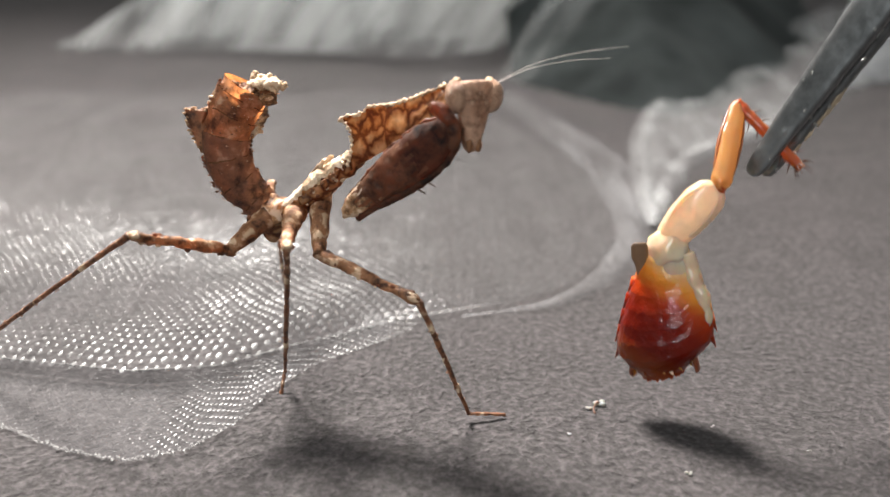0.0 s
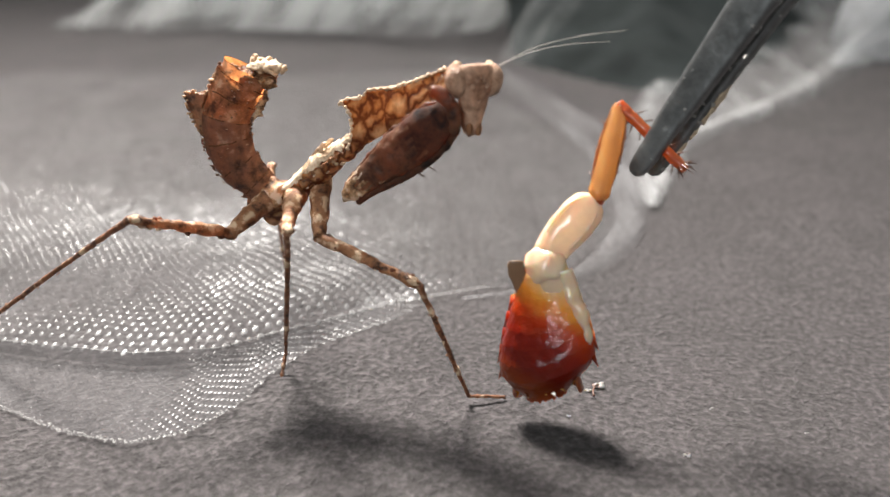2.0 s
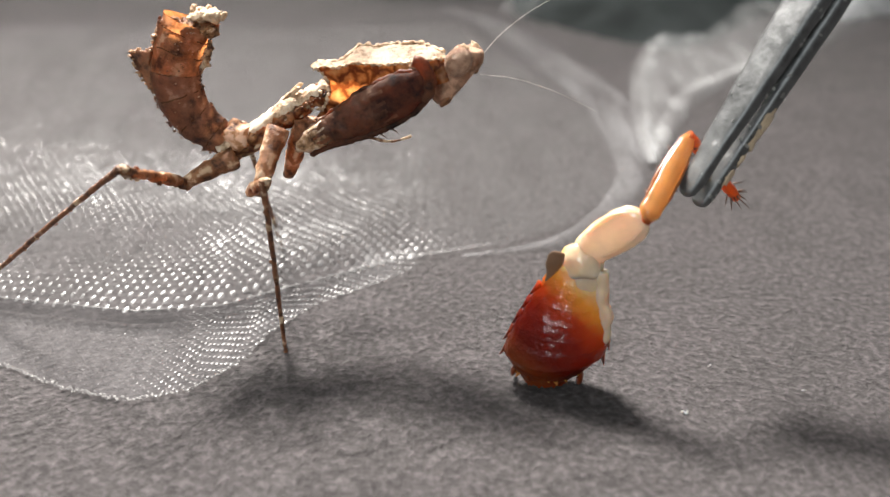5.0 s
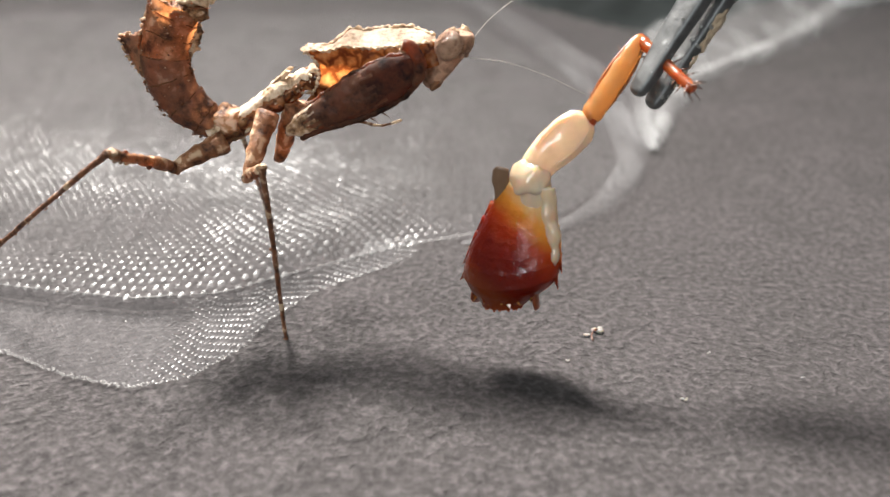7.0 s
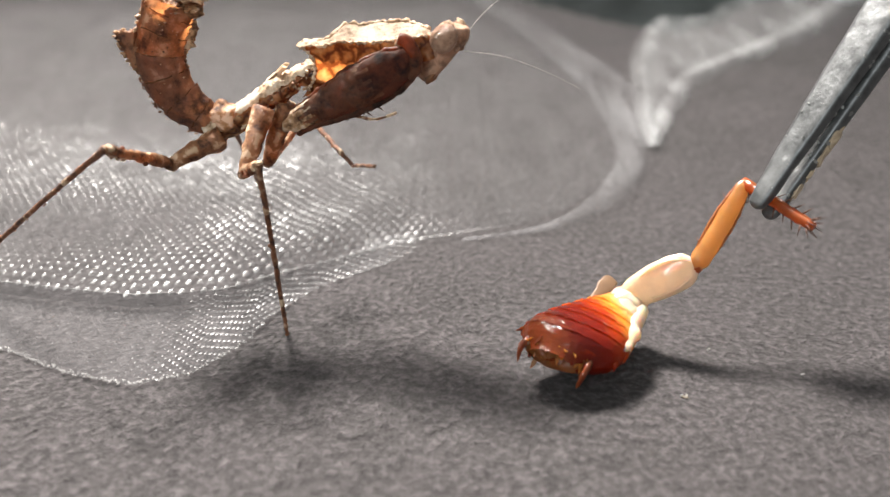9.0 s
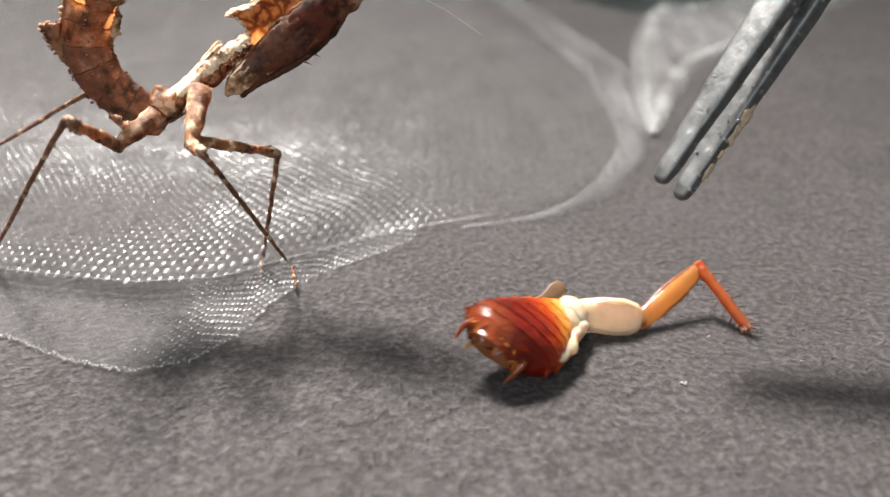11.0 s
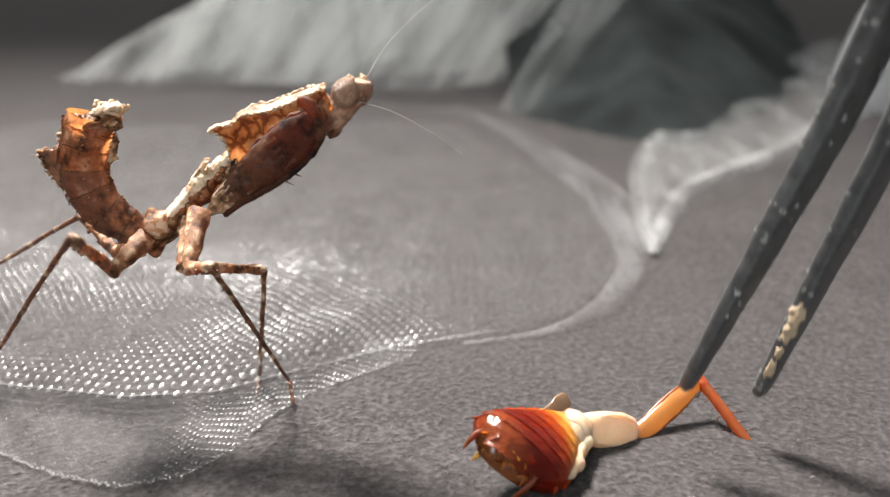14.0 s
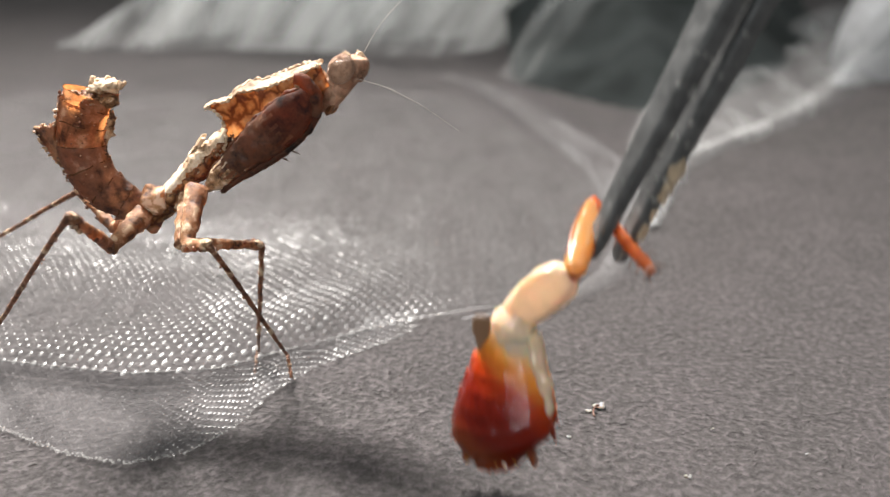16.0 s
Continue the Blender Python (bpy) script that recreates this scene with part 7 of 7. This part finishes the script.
    walk(roach_part["femur"], [
        (0, pose(0.00000, 0.00000, 0.00000, 13.0, -2.5, 140.2)),
        (0.2, pose(0.00000, 0.00000, 0.00000, 24.7, -20.2, 125.2)),
        (0.4, pose(0.00000, 0.00000, 0.00000, 36.9, -23.3, 111.4)),
        (0.5, pose(0.00000, 0.00000, 0.00000, 23.2, -20.7, 121.1)),
        (0.7, pose(0.00000, 0.00000, 0.00000, 32.9, -1.4, 112.0)),
        (0.8, pose(0.00000, 0.00000, 0.00000, 24.2, -15.0, 125.6)),
        (1, pose(0.00000, 0.00000, 0.00000, 30.6, -37.5, 123.8)),
        (1.5, pose(0.00000, 0.00000, 0.00000, 31.5, -22.4, 131.8)),
        (1.7, pose(0.00000, 0.00000, 0.00000, 30.2, -32.7, 130.7)),
        (2, pose(0.00000, 0.00000, 0.00000, 12.7, 14.7, 141.0)),
        (2.2, pose(0.00000, 0.00000, 0.00000, 7.5, -10.4, 126.8)),
        (2.5, pose(0.00000, 0.00000, 0.00000, 34.8, -17.0, 128.8)),
        (2.8, pose(0.00000, 0.00000, 0.00000, 43.2, -46.4, 122.6)),
        (3, pose(0.00000, 0.00000, 0.00000, 47.3, -40.9, 133.6)),
        (3.2, pose(0.00000, 0.00000, 0.00000, 35.8, -27.8, 139.5)),
        (3.5, pose(0.00000, 0.00000, 0.00000, 24.6, 2.0, 139.5)),
        (3.6, pose(0.00000, 0.00000, 0.00000, 16.8, -6.9, 144.9)),
        (4, pose(0.00000, 0.00000, 0.00000, 32.8, -40.6, 142.6)),
        (4.2, pose(0.00000, 0.00000, 0.00000, 20.1, -52.1, 145.3)),
        (4.5, pose(0.00000, 0.00000, 0.00000, 34.0, -21.1, 150.1)),
        (4.7, pose(0.00000, 0.00000, 0.00000, 28.8, -4.8, 156.0)),
        (5, pose(0.00000, 0.00000, 0.00000, -5.0, -16.2, 143.7)),
        (5.2, pose(0.00000, 0.00000, 0.00000, -13.5, -18.7, 151.8)),
        (7.3, pose(0.00000, 0.00000, 0.00000, 17.1, 14.9, 147.3)),
        (7.5, pose(0.00000, 0.00000, 0.00000, 17.3, 8.0, 146.5)),
        (7.6, pose(0.00000, 0.00000, 0.00000, 17.1, 1.0, 142.8)),
        (7.7, pose(0.00000, 0.00000, 0.00000, 38.2, -26.6, 128.4)),
        (7.9, pose(0.00000, 0.00000, 0.00000, 82.0, -66.0, 106.8)),
        (8, pose(0.00000, 0.00000, 0.00000, 56.4, -44.3, 131.7)),
        (8.3, pose(-0.00005, -0.00004, 0.00053, 74.9, -37.7, 114.2)),
        (8.5, pose(-0.00007, -0.00056, 0.00056, 17.8, -20.7, 171.4)),
        (8.7, pose(-0.00006, -0.00007, 0.00053, 70.5, -40.3, 124.0)),
        (10.8, pose(0.00000, 0.00000, 0.00000, 48.2, -43.8, 161.3)),
        (10.95, pose(0.00000, 0.00000, 0.00000, 78.9, -26.5, 105.5)),
        (11.02, pose(-0.00003, 0.00010, -0.00014, 50.6, -9.6, 149.5)),
        (14.15, pose(-0.00003, 0.00010, -0.00014, 50.6, -9.6, 149.5)),
        (14.3, pose(0.00000, 0.00000, 0.00000, 45.0, -51.3, 106.2)),
        (14.5, pose(-0.00000, 0.00000, 0.00000, 31.7, -41.8, 146.2)),
        (14.7, pose(0.00000, 0.00000, 0.00000, 25.4, -2.2, 146.0)),
        (15, pose(0.00000, 0.00000, 0.00000, 24.1, -7.0, 128.6)),
        (15.2, pose(0.00000, 0.00000, 0.00000, 16.3, -31.4, 124.3)),
        (15.5, pose(0.00000, 0.00000, 0.00000, 16.8, -19.3, 133.4)),
        (15.8, pose(0.00000, 0.00000, 0.00000, 24.0, -27.0, 139.7)),
        (16, pose(0.00000, 0.00000, 0.00000, 13.9, -10.5, 135.5))])
    walk(roach_part["tibia"], [
        (0, pose(-0.00407, 0.00339, 0.00023, 24.3, 39.3, 174.9)),
        (0.2, pose(-0.00287, 0.00407, 0.00183, 25.6, 24.3, 170.3)),
        (0.4, pose(-0.00178, 0.00453, 0.00209, 29.2, 10.2, 159.8)),
        (0.5, pose(-0.00256, 0.00425, 0.00187, 22.2, 19.4, 162.4)),
        (0.7, pose(-0.00198, 0.00491, 0.00013, 27.8, 5.8, 160.0)),
        (0.8, pose(-0.00298, 0.00416, 0.00137, 26.7, 24.7, 175.4)),
        (1, pose(-0.00234, 0.00349, 0.00323, -0.8, -30.1, 174.9)),
        (1.5, pose(-0.00327, 0.00365, 0.00202, 25.4, -1.2, 170.0)),
        (1.7, pose(-0.00291, 0.00338, 0.00287, 26.4, 20.8, 176.6)),
        (2, pose(-0.00398, 0.00323, -0.00135, 21.5, 27.7, 171.4)),
        (2.2, pose(-0.00312, 0.00418, 0.00095, 24.2, 39.5, 177.8)),
        (2.5, pose(-0.00318, 0.00395, 0.00155, 21.4, -26.0, 160.9)),
        (2.8, pose(-0.00197, 0.00308, 0.00384, 1.9, -14.2, -172.0)),
        (3, pose(-0.00276, 0.00290, 0.00347, -1.3, -56.9, -163.0)),
        (3.2, pose(-0.00356, 0.00304, 0.00247, 26.7, 5.6, 179.8)),
        (3.5, pose(-0.00403, 0.00344, -0.00019, 24.5, 14.5, 177.0)),
        (3.6, pose(-0.00431, 0.00302, 0.00064, 29.5, 41.1, -174.7)),
        (4, pose(-0.00320, 0.00244, 0.00345, 3.8, -31.2, -174.0)),
        (4.2, pose(-0.00268, 0.00185, 0.00418, -6.8, -22.9, -176.5)),
        (4.5, pose(-0.00429, 0.00246, 0.00191, 25.7, -58.8, -177.6)),
        (4.7, pose(-0.00483, 0.00214, 0.00045, 30.3, 20.6, -176.6)),
        (5, pose(-0.00410, 0.00302, 0.00147, 3.0, 42.2, 163.1)),
        (5.2, pose(-0.00442, 0.00237, 0.00170, -6.6, 48.8, 155.2)),
        (7.3, pose(-0.00431, 0.00277, -0.00136, 24.0, 31.4, 167.5)),
        (7.5, pose(-0.00438, 0.00289, -0.00074, 24.6, 32.4, 168.6)),
        (7.6, pose(-0.00422, 0.00321, -0.00010, 25.3, 32.2, 169.5)),
        (7.7, pose(-0.00294, 0.00371, 0.00238, 31.0, -4.7, 159.3)),
        (7.9, pose(-0.00062, 0.00206, 0.00484, 28.9, -26.0, -175.8)),
        (8, pose(-0.00252, 0.00283, 0.00370, 26.2, -24.6, -169.3)),
        (8.3, pose(-0.00177, 0.00378, 0.00377, 33.5, -35.9, 179.2)),
        (8.5, pose(-0.00497, 0.00018, 0.00243, -7.7, -27.6, -153.1)),
        (8.7, pose(-0.00232, 0.00328, 0.00396, 34.2, -41.8, -179.8)),
        (10.8, pose(-0.00362, 0.00123, 0.00367, 3.7, -36.7, -143.8)),
        (10.95, pose(-0.00127, 0.00457, 0.00237, 42.9, -22.3, -171.9)),
        (11.02, pose(-0.00453, 0.00275, 0.00075, 20.4, -35.9, -175.6)),
        (14.15, pose(-0.00453, 0.00275, 0.00075, 20.4, -35.9, -175.6)),
        (14.3, pose(-0.00093, 0.00318, 0.00414, 29.7, 32.2, -163.1)),
        (14.5, pose(-0.00328, 0.00220, 0.00354, 29.4, -19.6, -148.0)),
        (14.7, pose(-0.00439, 0.00296, 0.00020, 24.9, 8.8, -158.3)),
        (15, pose(-0.00328, 0.00411, 0.00064, 28.7, 21.8, 176.1)),
        (15.2, pose(-0.00255, 0.00373, 0.00276, 36.3, 41.3, -159.7)),
        (15.5, pose(-0.00344, 0.00363, 0.00175, 35.1, 44.3, -166.8)),
        (15.8, pose(-0.00360, 0.00305, 0.00241, 49.9, 56.8, -150.0)),
        (16, pose(-0.00372, 0.00365, 0.00096, 40.4, 57.6, -165.3))])
    walk(roach_part["tarsus"], [
        (0, pose(-0.00907, 0.00384, -0.00389, -21.6, -1.8, 45.7)),
        (0.2, pose(-0.00871, 0.00506, -0.00084, -7.3, 8.7, 39.2)),
        (0.4, pose(-0.00778, 0.00675, 0.00095, -1.1, 3.2, 27.4)),
        (0.5, pose(-0.00840, 0.00610, -0.00029, -9.0, -8.7, 25.5)),
        (0.7, pose(-0.00806, 0.00712, -0.00053, 4.5, 19.9, 38.4)),
        (0.8, pose(-0.00887, 0.00463, -0.00134, -6.0, 12.0, 47.2)),
        (1, pose(-0.00803, 0.00400, 0.00654, 35.3, 3.5, 48.2)),
        (1.5, pose(-0.00977, 0.00479, 0.00216, 1.9, 27.1, 49.8)),
        (1.7, pose(-0.00897, 0.00374, 0.00056, -5.5, 13.2, 50.8)),
        (2, pose(-0.00967, 0.00409, -0.00437, -20.3, -2.3, 45.7)),
        (2.2, pose(-0.00813, 0.00437, -0.00318, -24.4, -24.6, 48.7)),
        (2.5, pose(-0.00878, 0.00589, 0.00445, 17.3, 24.3, 44.1)),
        (2.8, pose(-0.00830, 0.00219, 0.00546, 37.8, 16.4, 72.4)),
        (3, pose(-0.00621, 0.00185, 0.00900, 48.1, 18.2, 76.1)),
        (3.2, pose(-0.01003, 0.00306, 0.00184, 3.7, 22.8, 54.6)),
        (3.5, pose(-0.01031, 0.00377, -0.00182, -6.0, 15.8, 46.1)),
        (3.6, pose(-0.00919, 0.00257, -0.00363, -23.0, -13.7, 55.5)),
        (4, pose(-0.00881, 0.00185, 0.00687, 38.7, 14.2, 67.3)),
        (4.2, pose(-0.00874, 0.00148, 0.00675, 41.4, 7.6, 67.1)),
        (4.5, pose(-0.00770, 0.00232, 0.00756, 14.5, 4.3, 63.9)),
        (4.7, pose(-0.01090, 0.00179, -0.00184, -3.2, 2.0, 63.6)),
        (5, pose(-0.00878, 0.00444, -0.00296, -17.7, 19.6, 52.0)),
        (5.2, pose(-0.00837, 0.00419, -0.00327, -21.9, 21.6, 51.5)),
        (7.3, pose(-0.00973, 0.00397, -0.00475, -26.5, -33.1, 66.2)),
        (7.5, pose(-0.00976, 0.00398, -0.00422, -26.2, -32.3, 65.9)),
        (7.6, pose(-0.00963, 0.00421, -0.00356, -26.5, -36.2, 71.0)),
        (7.7, pose(-0.00900, 0.00600, 0.00291, 5.7, -14.3, 49.6)),
        (7.9, pose(-0.00654, 0.00163, 0.00774, 43.5, -8.6, 70.6)),
        (8, pose(-0.00842, 0.00172, 0.00645, 29.5, 1.6, 71.0)),
        (8.3, pose(-0.00711, 0.00386, 0.00765, 44.5, 9.8, 67.5)),
        (8.5, pose(-0.01019, -0.00247, 0.00549, 57.5, -28.7, 61.9)),
        (8.7, pose(-0.00724, 0.00327, 0.00836, 48.0, -0.4, 71.7)),
        (10.8, pose(-0.00783, -0.00185, 0.00755, 92.7, -51.1, 99.6)),
        (10.95, pose(-0.00722, 0.00372, 0.00484, 48.0, 10.2, 90.5)),
        (11.02, pose(-0.00986, 0.00234, 0.00462, 51.0, 0.7, 78.6)),
        (14.15, pose(-0.00986, 0.00234, 0.00462, 51.0, 0.7, 78.6)),
        (14.3, pose(-0.00619, 0.00159, 0.00068, 18.9, -25.7, 95.3)),
        (14.5, pose(-0.00856, -0.00109, 0.00575, 44.9, -13.9, 105.5)),
        (14.7, pose(-0.01036, 0.00059, -0.00080, 6.4, 10.6, 93.9)),
        (15, pose(-0.00940, 0.00453, -0.00181, -9.0, 18.5, 45.4)),
        (15.2, pose(-0.00713, 0.00204, -0.00153, -23.0, -9.5, 57.5)),
        (15.5, pose(-0.00797, 0.00257, -0.00279, -22.8, -6.1, 53.3)),
        (15.8, pose(-0.00669, 0.00127, -0.00303, -17.1, -20.1, 75.7)),
        (16, pose(-0.00709, 0.00277, -0.00452, -23.5, -18.8, 54.4))])
    # the forceps that carry it
    walk(forceps, [
        (0, pose(0.02118, -0.00070, 0.01654, 62.0, -60.5, -11.7)),
        (0.2, pose(0.02128, 0.00032, 0.01265, 62.0, -60.5, -11.7)),
        (0.4, pose(0.01935, 0.00047, 0.01130, 62.0, -60.5, -11.7)),
        (0.5, pose(0.01751, -0.00125, 0.01332, 62.0, -60.5, -11.7)),
        (0.7, pose(0.01705, 0.00301, 0.01020, 62.0, -60.5, -11.7)),
        (0.8, pose(0.01748, 0.00158, 0.01296, 62.0, -60.5, -11.7)),
        (1, pose(0.01813, 0.00462, 0.01012, 62.0, -60.5, -11.7)),
        (1.5, pose(0.01673, 0.00523, 0.01252, 62.0, -60.5, -11.7)),
        (1.7, pose(0.01614, 0.00096, 0.01341, 62.0, -60.5, -11.7)),
        (2, pose(0.01301, -0.00298, 0.01609, 62.0, -60.5, -11.7)),
        (2.2, pose(0.01068, -0.00648, 0.01726, 62.0, -60.5, -11.7)),
        (2.5, pose(0.01073, -0.00186, 0.01122, 62.0, -60.5, -11.7)),
        (2.8, pose(0.01505, 0.00233, 0.00794, 61.6, -59.5, -11.3)),
        (3, pose(0.01495, 0.00270, 0.00794, 61.6, -59.5, -11.3)),
        (3.2, pose(0.01221, 0.00132, 0.01193, 61.6, -59.5, -11.3)),
        (3.5, pose(0.01168, 0.00253, 0.01284, 61.6, -59.5, -11.3)),
        (3.6, pose(0.01334, -0.00342, 0.01478, 61.6, -59.5, -11.3)),
        (4, pose(0.01710, 0.00166, 0.01074, 61.6, -59.5, -11.3)),
        (4.2, pose(0.01735, 0.00195, 0.00931, 61.6, -59.5, -11.3)),
        (4.5, pose(0.01704, -0.00390, 0.01295, 32.2, -57.1, 14.8)),
        (4.7, pose(0.01856, -0.00150, 0.01198, 12.1, -54.3, 29.5)),
        (5, pose(0.01572, -0.00677, 0.01275, 10.0, -53.4, 28.8)),
        (5.2, pose(0.01538, -0.00640, 0.01327, 10.0, -53.4, 28.8)),
        (7.3, pose(0.01257, -0.00383, 0.01853, 7.0, -53.4, 28.8)),
        (7.5, pose(0.01247, -0.00429, 0.01896, 7.0, -53.4, 28.8)),
        (7.6, pose(0.01194, -0.00518, 0.01416, 7.0, -53.4, 28.8)),
        (7.7, pose(0.01178, -0.00645, 0.01367, 7.0, -53.4, 28.8)),
        (7.9, pose(0.01497, -0.00615, 0.00843, 6.2, -54.3, 29.5)),
        (8, pose(0.01739, -0.00645, 0.00893, 6.2, -54.3, 29.5)),
        (8.3, pose(0.02044, -0.00228, 0.00618, 7.0, -53.4, 28.8)),
        (8.5, pose(0.02086, -0.00190, 0.00603, 7.8, -52.6, 28.2)),
        (8.7, pose(0.02157, -0.00456, 0.00812, 7.8, -52.6, 28.2)),
        (10.8, pose(0.01394, -0.00312, 0.01279, 4.1, -49.8, 30.8)),
        (11, pose(0.01459, -0.00591, 0.01112, 3.3, -50.6, 31.4)),
        (11.1, pose(0.01488, -0.00539, 0.01224, 3.3, -50.6, 31.4)),
        (11.3, pose(0.01475, -0.00539, 0.01550, 3.3, -50.6, 31.4)),
        (11.5, pose(0.01365, -0.00539, 0.01593, 2.5, -51.5, 32.0)),
        (11.8, pose(0.01423, -0.00540, 0.01614, 2.5, -51.5, 32.0)),
        (12, pose(0.01801, -0.00541, 0.01538, 2.5, -51.5, 32.0)),
        (12.2, pose(0.02485, -0.00545, 0.01019, 1.6, -52.3, 32.7)),
        (12.5, pose(0.02760, -0.00533, 0.00512, 28.6, -63.0, 1.6)),
        (12.8, pose(0.02726, -0.00535, 0.00553, 43.9, -64.4, -13.3)),
        (13, pose(0.02845, -0.00535, 0.00812, 43.1, -66.3, -14.4)),
        (13.2, pose(0.02455, -0.00534, 0.01130, 38.7, -67.3, -14.9)),
        (13.4, pose(0.01250, -0.00534, 0.01091, 40.2, -69.2, -16.3)),
        (13.6, pose(0.01526, -0.00534, 0.00719, 41.0, -70.2, -17.1)),
        (13.8, pose(0.01798, -0.00534, 0.00680, 41.0, -70.2, -17.1)),
        (14, pose(0.01858, -0.00534, 0.00424, 40.2, -69.2, -16.3)),
        (14.15, pose(0.01746, -0.00534, -0.00029, 40.2, -69.2, -16.3)),
        (14.3, pose(0.01684, -0.00874, 0.00091, 45.2, -69.2, -16.3)),
        (14.5, pose(0.02091, -0.00151, 0.00182, 46.0, -70.2, -17.1)),
        (14.7, pose(0.01990, -0.00021, 0.00528, 45.2, -69.2, -16.3)),
        (15, pose(0.01873, -0.00021, 0.01061, 44.4, -68.3, -15.6)),
        (15.2, pose(0.01570, -0.00475, 0.01664, 44.4, -68.3, -15.6)),
        (15.5, pose(0.01295, -0.00239, 0.01959, 45.2, -69.2, -16.3)),
        (15.8, pose(0.00937, -0.00545, 0.02045, 44.4, -68.3, -15.6)),
        (16, pose(0.00953, -0.01010, 0.01418, 43.7, -67.3, -14.9))])
    walk(forceps_part["front"], [
        (0, pose(0.00000, 0.00000, 0.00125, 0.0, 0.4, 0.0)),
        (4.2, pose(0.00000, 0.00000, 0.00125, 0.0, 0.4, 0.0)),
        (4.5, pose(0.00000, 0.00000, 0.00085, 0.0, -0.0, 0.0)),
        (4.7, pose(0.00000, 0.00000, 0.00090, 0.0, 0.1, 0.0)),
        (5, pose(0.00000, 0.00000, 0.00095, 0.0, 0.1, 0.0)),
        (8.7, pose(0.00000, 0.00000, 0.00095, 0.0, 0.1, 0.0)),
        (10.8, pose(0.00000, 0.00000, 0.00095, 0.0, 0.1, 0.0)),
        (11, pose(0.00000, 0.00000, 0.00130, -0.0, 0.4, 0.0)),
        (11.5, pose(0.00000, 0.00000, 0.00130, -30.0, 0.4, 0.0)),
        (11.8, pose(0.00000, 0.00000, 0.00145, -72.0, 0.5, 0.0)),
        (12, pose(0.00001, 0.00000, 0.00170, -72.0, 0.7, 0.0)),
        (12.2, pose(0.00002, 0.00000, 0.00250, -72.0, 1.4, 0.0)),
        (12.5, pose(0.00010, 0.00000, 0.00450, -72.0, 3.0, 0.0)),
        (12.8, pose(0.00010, 0.00000, 0.00450, -72.0, 3.0, 0.0)),
        (13, pose(0.00007, 0.00000, 0.00400, -72.0, 2.6, 0.0)),
        (13.2, pose(0.00004, 0.00000, 0.00320, -72.0, 2.0, 0.0)),
        (13.4, pose(0.00004, 0.00000, 0.00330, -72.0, 2.0, 0.0)),
        (14, pose(0.00004, 0.00000, 0.00330, -72.0, 2.0, 0.0)),
        (14.15, pose(0.00002, 0.00000, 0.00225, -55.0, 1.2, 0.0)),
        (14.3, pose(0.00000, 0.00000, 0.00120, -35.0, 0.3, 0.0)),
        (14.6, pose(0.00000, 0.00000, 0.00120, -15.0, 0.3, 0.0)),
        (16, pose(0.00000, 0.00000, 0.00120, -15.0, 0.3, 0.0))])
    walk(forceps_part["back"], [
        (0, pose(0.00000, 0.00000, -0.00125, 0.0, -0.4, 0.0)),
        (4.2, pose(0.00000, 0.00000, -0.00125, 0.0, -0.4, 0.0)),
        (4.5, pose(0.00000, 0.00000, -0.00085, 0.0, -0.0, 0.0)),
        (4.7, pose(0.00000, 0.00000, -0.00090, 0.0, -0.1, 0.0)),
        (5, pose(0.00000, 0.00000, -0.00095, 0.0, -0.1, 0.0)),
        (8.7, pose(0.00000, 0.00000, -0.00095, 0.0, -0.1, 0.0)),
        (10.8, pose(0.00000, 0.00000, -0.00095, 0.0, -0.1, 0.0)),
        (11, pose(0.00000, 0.00000, -0.00130, -0.0, -0.4, 0.0)),
        (11.5, pose(0.00000, 0.00000, -0.00130, -30.0, -0.4, 0.0)),
        (11.8, pose(0.00000, 0.00000, -0.00145, -72.0, -0.5, 0.0)),
        (12, pose(0.00001, 0.00000, -0.00170, -72.0, -0.7, 0.0)),
        (12.2, pose(0.00002, 0.00000, -0.00250, -72.0, -1.4, 0.0)),
        (12.5, pose(0.00010, 0.00000, -0.00450, -72.0, -3.0, 0.0)),
        (12.8, pose(0.00010, 0.00000, -0.00450, -72.0, -3.0, 0.0)),
        (13, pose(0.00007, 0.00000, -0.00400, -72.0, -2.6, 0.0)),
        (13.2, pose(0.00004, 0.00000, -0.00320, -72.0, -2.0, 0.0)),
        (13.4, pose(0.00004, 0.00000, -0.00330, -72.0, -2.0, 0.0)),
        (14, pose(0.00004, 0.00000, -0.00330, -72.0, -2.0, 0.0)),
        (14.15, pose(0.00002, 0.00000, -0.00225, -55.0, -1.2, 0.0)),
        (14.3, pose(0.00000, 0.00000, -0.00120, -35.0, -0.3, 0.0)),
        (14.6, pose(0.00000, 0.00000, -0.00120, -15.0, -0.3, 0.0)),
        (16, pose(0.00000, 0.00000, -0.00120, -15.0, -0.3, 0.0))])


motions()
